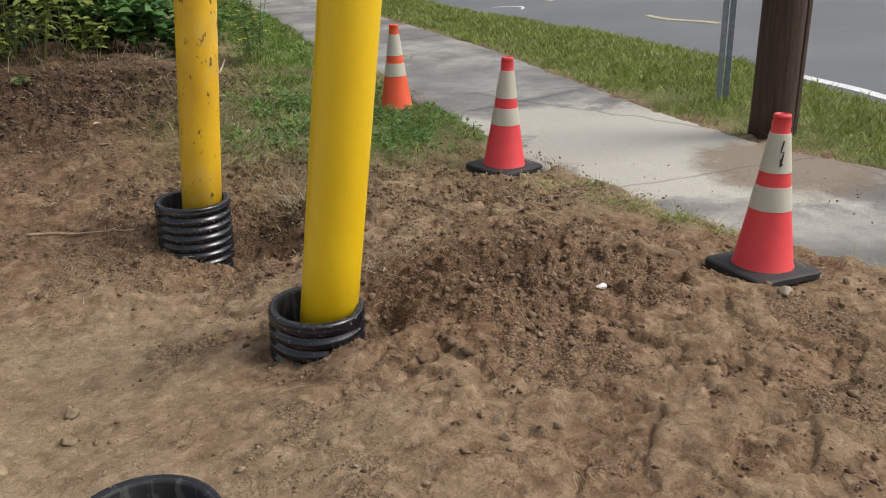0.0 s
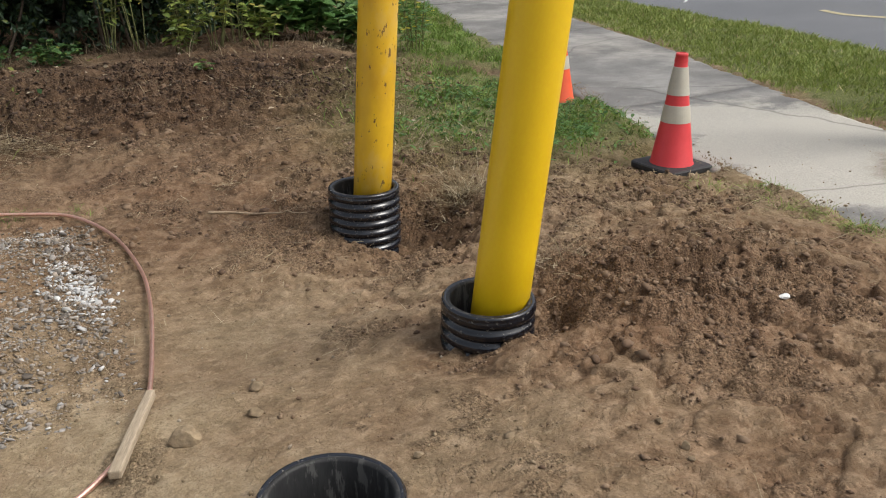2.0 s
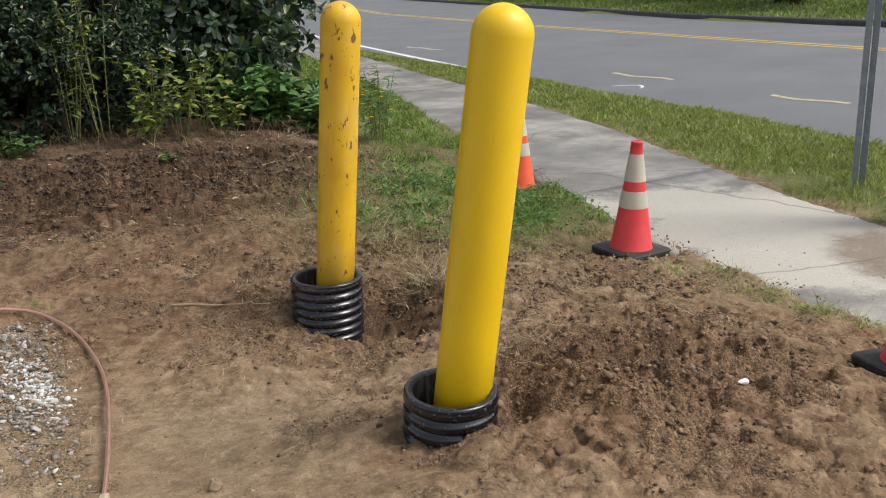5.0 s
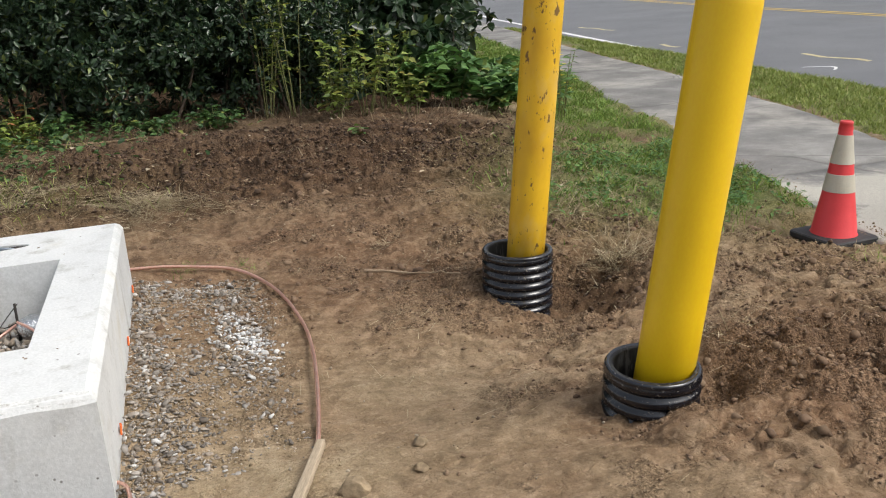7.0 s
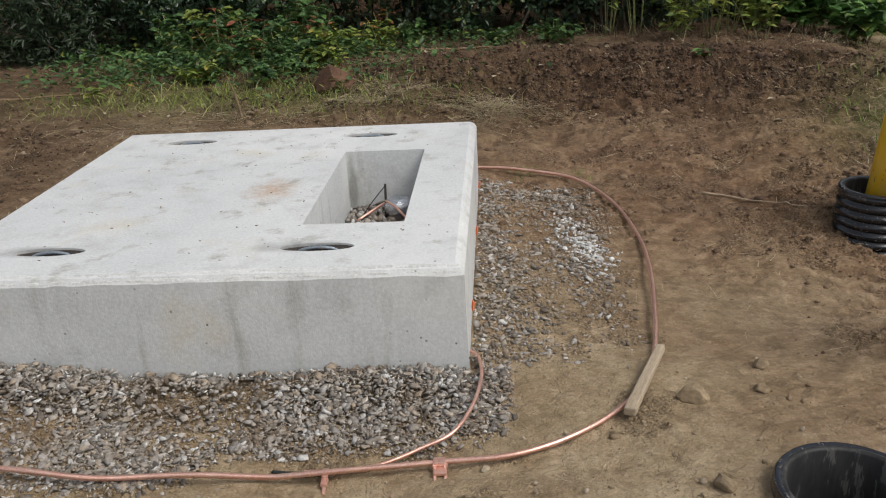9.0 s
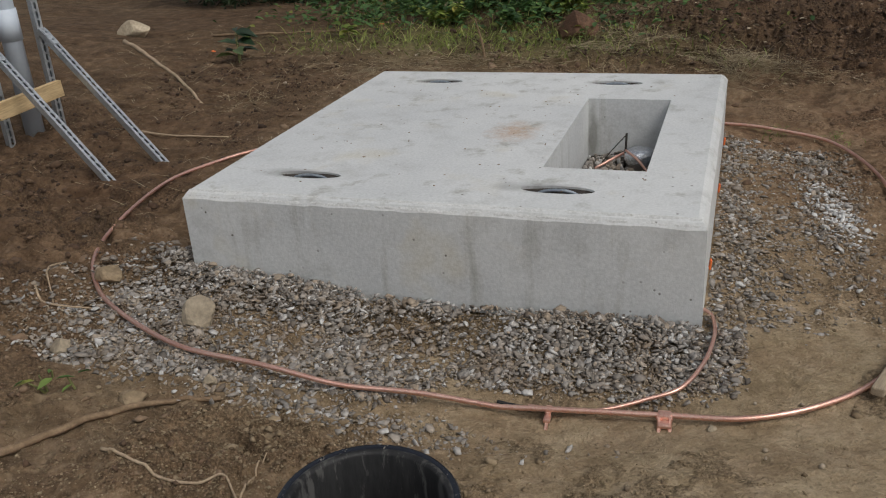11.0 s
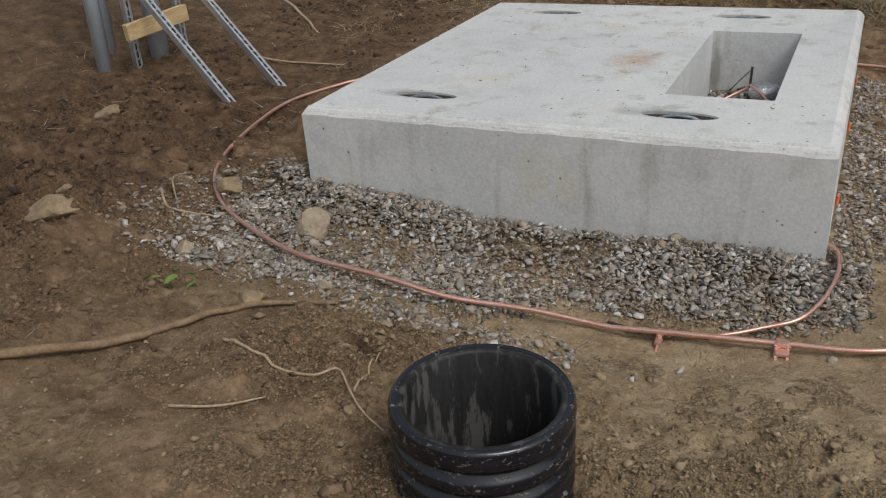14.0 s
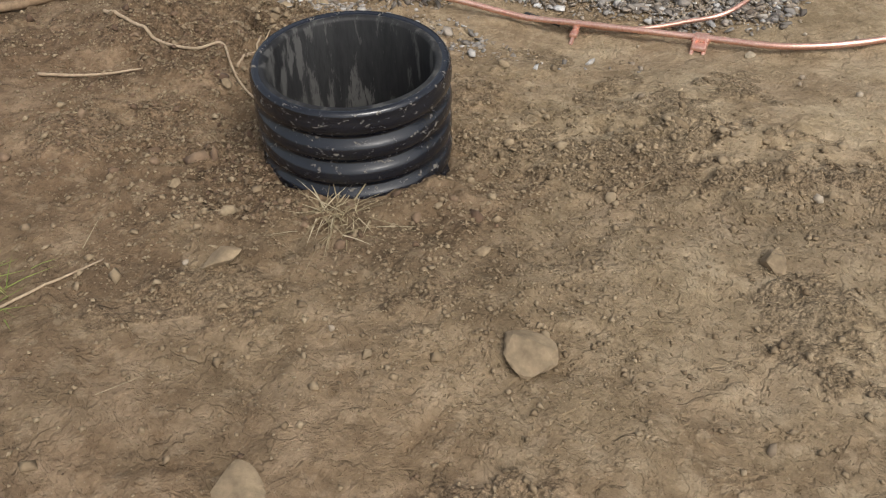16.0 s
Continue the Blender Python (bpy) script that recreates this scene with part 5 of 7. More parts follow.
FEET = ((-3.323, 3.693), (-3.223, 4.024))
UPRIGHT = ((-4.246, 3.980), (-4.214, 4.373))
for (fx, fy), (ux, uy) in zip(FEET, UPRIGHT):
    up_post = thing("strut_post", "upright slotted galvanised strut channel beside grey conduits", "strut channel", pose(ux, uy, gz(ux, uy) - 0.1, 0, 0, 75), "strut channels")
    part("channel", perforated(2.0), M_GALV, up_post)
    foot, head = Vector((fx, fy, gz(fx, fy) - 0.03)), Vector((ux + 0.02, uy - 0.01, gz(ux, uy) + 0.60))
    d = (head - foot).normalized()
    xax = Vector((0, 0, 1)).cross(d).normalized()
    yax = d.cross(xax)
    m = Matrix((xax, yax, d)).transposed().to_4x4()
    if (m.to_3x3() @ Vector((0, 1, 0))).z > 0:
        m = m @ Matrix.Rotation(math.pi, 4, "Z")
    brace = thing("strut_brace", "sloping slotted galvanised strut channel bracing the conduit rack", "strut channel", Matrix.Translation(foot) @ m, "strut channels")
    part("channel", perforated((head - foot).length), M_GALV, brace)
    part("joint_plate", box_bm(0.036, 0.006, 0.13, (0, -0.004, (head - foot).length - 0.09), 0.002), M_GALV, brace, "bolted joint plate")
    for dz in (0.05, 0.12):
        part("bolt", revolve_bm([(0.0, 0.012), (0.009, 0.012), (0.009, 0.0), (0.0, 0.0)], 6), M_GALV, brace).matrix_local = pose(0, -0.007, (head - foot).length - dz, 90)
plank = thing("timber_offcut", "short pale pine board fixed across the strut posts", "board")
plank.matrix_world = pose(-4.111, 4.049, gz(-4.15, 4.1) + 0.27, 0, 0, 82) @ pose(0, 0, 0, 0, -4, 0)
part("board", box_bm(0.46, 0.038, 0.095, (0, 0, 0), 0.003), M_PINE, plank)

# ---- stake, stones, roots ----
stake = thing("wooden_stake", "short weathered wooden stake lying against the copper cable", "stake")
stake.matrix_world = pose(0.278, 2.749, gz(0.278, 2.749) + 0.03, 0, -3, math.degrees(math.atan2(2.91 - 2.52, 0.345 - 0.18)))
_b = box_bm(0.42, 0.040, 0.030, (0, 0, 0), 0.006)
for v in _b.verts:
    v.co.y *= 1.0 - 0.25 * (v.co.x > 0.15)
    v.co += 0.003 * noise.noise_vector(v.co * 25)
part("shaft", _b, M_STAKE, stake)


def stone_bm(sx, sy, sz, seed, flat=0.35):
    bm = bmesh.new()
    bmesh.ops.create_icosphere(bm, subdivisions=3, radius=1.0)
    for v in bm.verts:
        o = Vector((seed * 7.3, seed * 3.1, seed))
        k = 1 + 0.30 * noise.noise(v.co * 1.1 + o) + 0.12 * noise.noise(v.co * 3.1 + o) + 0.05 * noise.noise(v.co * 8 + o)
        c = v.co * k
        for i in range(7):
            d = Vector((math.sin(seed * 5 + i * 2.4), math.cos(seed * 3 + i * 1.7), math.sin(seed + i * 3.3))).normalized()
            lim = 0.66 + 0.12 * math.sin(seed * 11 + i)
            over = c.dot(d) - lim
            if over > 0:
                c -= d * over * 0.85
        v.co = Vector((c.x * sx, c.y * sy, c.z * sz))
    return bm


STONES = ((-2.114, 2.556, 0.095, 0.075, 0.085, 3, "rounded tan field stone on the gravel"), (-2.617, 2.699, 0.055, 0.05, 0.05, 4, "small grey-brown stone inside the cable loop"), (-2.944, 2.106, 0.13, 0.07, 0.06, 5, "pale slab-like stone half sunk in dark soil"), (-3.858, 3.294, 0.13, 0.05, 0.03, 6, "flat dark stone in the soil bank"), (-1.834, 2.171, 0.03, 0.025, 0.03, 7, "small white stone at the gravel edge"), (-5.326, 6.679, 0.16, 0.10, 0.10, 8, "pale boulder on the bare slope"), (-2.726, 7.778, 0.15, 0.11, 0.10, 9, "pale round stone among weeds"), (0.701, 2.912, 0.035, 0.03, 0.024, 10, "small tan stone on trodden soil"), (0.652, 2.721, 0.028, 0.02, 0.02, 11, "small tan pebble on trodden soil"), (0.417, 2.667, 0.055, 0.05, 0.035, 12, "blocky brown clod on trodden soil"), (-0.990, 1.023, 0.045, 0.022, 0.018, 13, "flat brown stone in trampled soil"), (-0.388, 1.045, 0.050, 0.045, 0.028, 14, "blocky brown clod in trampled soil"), (-0.056, 1.433, 0.035, 0.03, 0.02, 15, "brown stone pressed into the soil"), (-0.569, 1.263, 0.02, 0.015, 0.012, 16, "small brown pebble in trampled soil"), (-1.228, 1.173, 0.014, 0.012, 0.012, 17, "small brown pebble in loose soil"), (-0.665, 0.612, 0.060, 0.042, 0.009, 18, "pale flat stone flush with the soil"), (-1.375, 1.558, 0.016, 0.014, 0.014, 19, "small brown clod by the pipe"), (-0.259, 2.372, 0.016, 0.012, 0.012, 20, "small bluish pebble by the clamp"), (1.650, 1.801, 0.017, 0.014, 0.015, 21, "small pale pebble on the soil"), (1.667, 1.937, 0.013, 0.012, 0.011, 22, "small pale pebble on the soil"), (0.994, 2.164, 0.016, 0.012, 0.013, 23, "small grey pebble on the soil"), (3.231, 2.001, 0.045, 0.03, 0.025, 24, "tan pebble against the cone's base"), (0.396, 2.156, 0.05, 0.035, 0.022, 25, "flat tan stone on the soil"), (-2.456, 2.210, 0.05, 0.04, 0.03, 26, "grey stone at the gravel's rim"), (-2.015, 2.009, 0.05, 0.04, 0.03, 27, "brown stone beside wilted weed"), (-3.013, 2.237, 0.05, 0.03, 0.03, 28, "brown stone in loose bank"), (1.624, 1.747, 0.011, 0.010, 0.009, 29, "tiny pale pebble on the soil"), (2.744, 1.802, 0.012, 0.010, 0.010, 30, "tiny pale pebble on the soil"))
for x, y, sx, sy, sz, seed, lb in STONES:
    ob = part("stone", stone_bm(sx, sy, sz, seed), M_CLODSTONE if any(w in lb for w in ("brown", "soil", "dark")) else M_ROCK, smooth=False)
    ob.matrix_world = pose(x, y, gz(x, y) + sz * (0.12 if "flush" in lb or "pressed" in lb else 0.42), 0, 0, seed * 47 % 180)
    tagged(ob, lb, "stone")
ob = part("paper_scrap", stone_bm(0.027, 0.019, 0.010, 41), M_WHITE_SCRAP)
ob.matrix_world = pose(2.537, 2.328, gz(2.537, 2.328) + 0.012, 8, 5, 20)
tagged(ob, "small crumpled white scrap on the soil", "litter")

ROOTS = (("root", M_ROOT, 0.017, 0.012, ((-2.600, 1.220), (-2.398, 1.378), (-2.214, 1.588), (-2.141, 1.743), (-2.022, 1.914), (-1.902, 1.989), (-1.749, 2.096)), "long brown root lying on the soil"), ("root", M_TWIG, 0.0055, 0.008, ((-1.898, 1.717), (-1.800, 1.697), (-1.670, 1.659), (-1.543, 1.654), (-1.483, 1.696), (-1.364, 1.588), (-1.240, 1.527)), "pale forked rootlet running to the pipe"), ("root", M_TWIG, 0.004, 0.008, ((-1.416, 1.655), (-1.438, 1.767), (-1.439, 1.841)), "pale side rootlet on loose soil"), ("root", M_TWIG, 0.020, 0.01, ((-5.136, 6.279), (-4.424, 5.749), (-3.647, 5.045)), "pale long root on the bare slope"), ("root", M_TWIG, 0.006, 0.01, ((-2.822, 2.515), (-2.693, 2.420), (-2.531, 2.472)), "thin pale root by the cable"), ("root", M_TWIG, 0.006, 0.01, ((-2.896, 2.777), (-2.833, 2.613), (-2.673, 2.440)), "thin pale root by the cable"), ("root", M_TWIG, 0.008, 0.01, ((-3.716, 4.457), (-3.455, 4.438), (-3.139, 4.513)), "thin pale root on the bare slope"), ("root", M_TWIG, 0.005, 0.008, ((-1.841, 1.410), (-1.715, 1.444), (-1.618, 1.537)), "thin pale rootlet on the soil"), ("root", M_TWIG, 0.004, 0.006, ((-1.330, 0.574), (-1.268, 0.777), (-1.209, 0.936)), "thin pale rootlet on trampled soil"), ("stick", M_ROOT, 0.02, 0.02, ((-2.116, 8.413), (-1.227, 8.896), (0.097, 9.029)), "dark fallen branch at the foot of the shrubs"), ("stick", M_TWIG, 0.010, 0.08, ((3.083, 7.614), (3.298, 8.056), (3.638, 8.913)), "pale stick leaning in the weeds"), ("stick", M_ROOT, 0.010, 0.02, ((2.185, 7.349), (2.520, 7.614), (2.728, 7.797)), "dark twig on wet topsoil"), ("stick", M_ROOT, 0.012, 0.01, ((-4.652, 6.831), (-3.957, 7.022), (-3.279, 7.248)), "dark twig on the bare slope"), ("root", M_TWIG, 0.007, 0.01, ((0.950, 4.971), (1.202, 4.828), (1.406, 4.594)), "thin straw-coloured stem on the soil"), ("stick", M_TWIG, 0.016, 0.04, ((5.047, 5.683), (5.155, 5.893), (5.422, 6.216)), "bent twig on the footway"))
for nm, mt, r, lift, pts, lb in ROOTS:
    line = smooth_line(on_ground(pts, lift), 10)
    for i, p in enumerate(line):
        p.z = max(p.z, gz(p.x, p.y) + r * 0.4)
        p += r * 0.6 * noise.noise_vector(p * 9)
    tagged(part(nm, sweep_bm(line, lambda t, r=r: r * (1 - 0.55 * t), 7), mt, smooth=True), lb, nm)


for x, y in ((-3.35, 7.55), (-4.35, 6.35)):
    ob = part("paint_dot", stone_bm(0.022, 0.016, 0.008, 51), M_ORANGE)
    ob.matrix_world = pose(x, y, gz(x, y) + 0.004)
    tagged(ob, "small fluorescent orange paint spot on the slope", "paint mark", "paint spots")
for x, y, h, dx in ((-3.75, 7.9, 0.20, 0.04), (-2.05, 6.35, 0.30, -0.07)):
    line = smooth_line([(x, y, gz(x, y) - 0.03), (x + dx * 0.4, y, gz(x, y) + h * 0.5), (x + dx, y, gz(x, y) + h)], 6)
    tagged(part("stick", sweep_bm(line, lambda t: 0.011 * (1 - 0.6 * t), 6), M_ROOT, smooth=True), "dark broken stick standing in the slope", "stick")
ob = part("soil_lump", stone_bm(0.17, 0.13, 0.15, 52), M_LUMP, smooth=False)
ob.matrix_world = pose(-1.48, 7.05, gz(-1.48, 7.05) + 0.05)
tagged(ob, "large red-brown lump of soil on the bank", "soil")
b = bmesh.new()
g = np.random.default_rng(3)
for _ in range(90):
    x, y = g.uniform(PAD_X0 + 0.2, PAD_X1 - 0.15), g.uniform(PAD_Y0 + 0.15, PAD_Y1 - 0.1)
    if not (-1.02 < x < -0.53 and 3.36 < y < 4.56):
        w = g.uniform(0.003, 0.011)
        bmesh.ops.create_cube(b, size=1.0, matrix=Matrix.Translation((x, y, PAD_TOP + 0.0012)) @ Matrix.Rotation(g.uniform(0, 3.1), 4, "Z") @ Matrix.Diagonal((w, w * g.uniform(0.2, 0.7), 0.002, 1)))
tagged(part("leaf_bits", b, M_ROOT), "brown specks of leaf and soil on the pad", "debris", kind="stuff")


# ---- many small pieces ----
rng = np.random.default_rng(7)


def raw_mesh(name, co, tris, mat, smooth=False):
    me = bpy.data.meshes.new(name)
    co, tris = np.asarray(co, np.float32).reshape(-1, 3), np.asarray(tris, np.int32).reshape(-1, 3)
    me.vertices.add(len(co))
    me.vertices.foreach_set("co", co.ravel())
    me.loops.add(tris.size)
    me.loops.foreach_set("vertex_index", tris.ravel())
    me.polygons.add(len(tris))
    me.polygons.foreach_set("loop_start", np.arange(0, tris.size, 3, dtype=np.int32))
    if smooth:
        me.polygons.foreach_set("use_smooth", np.ones(len(tris), bool))
    me.update(calc_edges=True)
    me.materials.append(mat)
    return me


def unit(v):
    return v / np.maximum(1e-9, np.linalg.norm(v, axis=-1, keepdims=True))


def leaf_mesh(name, base, axis, face, length, width, mat, droop=0.15, fold=0.18):
    """Leaves, each with a midrib fold and a drooping tip."""
    axis = unit(axis)
    side = unit(np.cross(axis, face))
    up = np.cross(side, axis)
    L, W = length[:, None], width[:, None]
    def at(t, w, u):
        return base + axis * L * t + side * W * w + up * (W * u - L * droop * t * t)

    co = np.stack([base, at(0.28, 0.40, fold * 0.8), at(0.62, 0.46, fold), at(1.0, 0, 0), at(0.62, -0.46, fold), at(0.28, -0.40, fold * 0.8), at(0.30, 0, -0.05), at(0.64, 0, -0.05)], 1).reshape(-1, 3)
    k = np.arange(len(base))[:, None] * 8
    tris = np.stack([k + f for f in ([0, 6, 1], [1, 6, 7], [1, 7, 2], [2, 7, 3], [3, 7, 4], [4, 7, 5], [5, 7, 6], [5, 6, 0])], 1).reshape(-1, 3)
    return raw_mesh(name, co, tris, mat)


def blade_mesh(name, base, lean, length, width, mat, bend=0.45):
    """Grass blades or straws of two bent lengths and a point."""
    a = rng.uniform(0, 2 * np.pi, len(base))
    side = np.stack([np.cos(a), np.sin(a), 0 * a], 1) * (width / 2)[:, None]
    lean = unit(lean)
    m = base + lean * (length * 0.5)[:, None]
    flat = unit(lean * np.array([1, 1, 0]) + 1e-6)
    t = m + unit(lean * (1 - bend) + flat * bend) * (length * 0.5)[:, None]
    co = np.stack([base - side, base + side, m - side * 0.8, m + side * 0.8, t], 1).reshape(-1, 3)
    k = np.arange(len(base))[:, None] * 5
    tris = np.stack([k + [0, 1, 3], k + [0, 3, 2], k + [2, 3, 4]], 1).reshape(-1, 3)
    return raw_mesh(name, co, tris, mat)


ICO = (1 + 5 ** 0.5) / 2
ICO_V = unit(np.array([(-1, ICO, 0), (1, ICO, 0), (-1, -ICO, 0), (1, -ICO, 0), (0, -1, ICO), (0, 1, ICO), (0, -1, -ICO), (0, 1, -ICO), (ICO, 0, -1), (ICO, 0, 1), (-ICO, 0, -1), (-ICO, 0, 1)], float))
ICO_F = np.array([(0, 11, 5), (0, 5, 1), (0, 1, 7), (0, 7, 10), (0, 10, 11), (1, 5, 9), (5, 11, 4), (11, 10, 2), (10, 7, 6), (7, 1, 8), (3, 9, 4), (3, 4, 2), (3, 2, 6), (3, 6, 8), (3, 8, 9), (4, 9, 5), (2, 4, 11), (6, 2, 10), (8, 6, 7), (9, 8, 1)])


def lump_mesh(name, centre, size, mat, jag=0.3, flat=(0.5, 0.9), spin=True):
    """Angular stones or crumbs, each of its own shape and turn."""
    n = len(centre)
    v = ICO_V[None] * (1 + rng.uniform(-jag, jag, (n, 12, 1)))
    s = np.stack([rng.uniform(0.75, 1.25, n), rng.uniform(0.6, 1.0, n), rng.uniform(*flat, n)], 1) * size[:, None]
    v = v * s[:, None]
    q = unit(rng.normal(size=(n, 4)) * ([1, 0.22, 0.22, 1] if not spin else [1, 1, 1, 1]))
    w, x, y, z = q.T
    R = np.stack([1 - 2 * (y * y + z * z), 2 * (x * y - z * w), 2 * (x * z + y * w), 2 * (x * y + z * w), 1 - 2 * (x * x + z * z), 2 * (y * z - x * w), 2 * (x * z - y * w), 2 * (y * z + x * w), 1 - 2 * (x * x + y * y)], 1).reshape(n, 3, 3)
    v = np.einsum("nij,nkj->nki", R, v) + centre[:, None]
    tris = (ICO_F[None] + (np.arange(n) * 12)[:, None, None]).reshape(-1, 3)
    return raw_mesh(name, v, tris, mat)


OCTA_V = np.array([(1, 0, 0), (-1, 0, 0), (0, 1, 0), (0, -1, 0), (0, 0, 1), (0, 0, -1)], float)
OCTA_F = np.array([(0, 2, 4), (2, 1, 4), (1, 3, 4), (3, 0, 4), (2, 0, 5), (1, 2, 5), (3, 1, 5), (0, 3, 5)])


def crumb_mesh(name, centre, size, mat, jag=0.4):
    """Small eight-sided crumbs, each of its own shape and turn."""
    n = len(centre)
    v = OCTA_V[None] * (1.1 + rng.uniform(-jag, jag, (n, 6, 1))) * size[:, None, None] + rng.normal(0, 0.18, (n, 6, 3)) * size[:, None, None]
    a = rng.uniform(0, 2 * np.pi, n)
    c, si = np.cos(a)[:, None], np.sin(a)[:, None]
    v = np.stack([v[..., 0] * c - v[..., 1] * si, v[..., 0] * si + v[..., 1] * c, v[..., 2] * rng.uniform(0.5, 0.9, (n, 1)) + v[..., 0] * rng.uniform(-0.4, 0.4, (n, 1))], -1) + centre[:, None]
    return raw_mesh(name, v, (OCTA_F[None] + (np.arange(n) * 6)[:, None, None]).reshape(-1, 3), mat)


def scatter(n, x0, x1, y0, y1, density):
    """n places, thick where density is near 1."""
    out = []
    got = 0
    for _ in range(60):
        x, y = rng.uniform(x0, x1, n * 2), rng.uniform(y0, y1, n * 2)
        keep = rng.uniform(0, 1, n * 2) < density(x, y)
        out.append(np.stack([x[keep], y[keep]], 1))
        got += keep.sum()
        if got >= n:
            break
    return np.concatenate(out)[:n]


def stuff(name, me, label, category):
    return tagged(new(name, me), label, category, kind="stuff")


def off_pipes(x, y, more=0.0):
    k = 1.0 + 0 * x
    for cx, cy, r in ((1.67, 4.39, 0.20), (1.60, 2.87, 0.19), (-0.96, 1.48, 0.22), (0.71, 2.07, 0.21)):
        k = k * (np.hypot(x - cx, y - cy) > r + more)
    return k


def build_gravel():
    p = scatter(15500, -3.0, 0.5, 2.0, 5.35, gravel_density)
    d = gravel_density(p[:, 0], p[:, 1])
    size = rng.lognormal(-4.74, 0.40, len(p)).clip(0.005, 0.021)
    z = ground_z(p[:, 0], p[:, 1]) + size * rng.uniform(0.0, 0.4, len(p)) + d * rng.uniform(0, 0.010, len(p))
    z = z + (p[:, 0] < -0.3) * 0.034 * step(2.6, 2.88, p[:, 1])
    pale = (blob(p[:, 0], p[:, 1], 0.23, 4.22, 0.085, 0.30, 12) > rng.uniform(0.12, 1, len(p)))
    stuff("gravel", lump_mesh("gravel", np.c_[p, z][~pale], size[~pale], M_GRAVEL, 0.5, (0.20, 0.42), False), "grey and tan crushed gravel bed round the pad", "gravel")
    stuff("gravel", lump_mesh("gravel", np.c_[p, z][pale], size[pale], M_GRAVEL_PALE, 0.42, (0.3, 0.62), False), "patch of white dusted gravel beside the pad", "gravel")
    f = scatter(12000, -3.0, 0.5, 2.0, 5.35, lambda x, y: np.clip(0.15 + gravel_density(x, y), 0, 1) * (gravel_density(x, y) > 0.04))
    fs = rng.uniform(0.003, 0.007, len(f))
    fz = ground_z(f[:, 0], f[:, 1]) + 0.009 * gravel_density(f[:, 0], f[:, 1])
    stuff("grit", crumb_mesh("grit", np.c_[f, fz], fs, M_PEBBLE), "tan grit and fines between the gravel", "grit")
    x, y = rng.uniform(-0.96, -0.595, 700), rng.uniform(3.43, 4.49, 700)
    s = rng.uniform(0.010, 0.022, 700)
    stuff("gravel", lump_mesh("gravel", np.stack([x, y, 0.055 + rng.uniform(0, 0.03, 700)], 1), s, M_GRAVEL, 0.3, (0.5, 0.9)), "dark gravel at the bottom of the pad slot", "gravel")


build_gravel()


def soil_open(x, y):
    """Bare soil: 0 on the footway, the road and the pad."""
    return (x < path_near(y) - 0.03) * off_pad(x, y) * off_pipes(x, y)


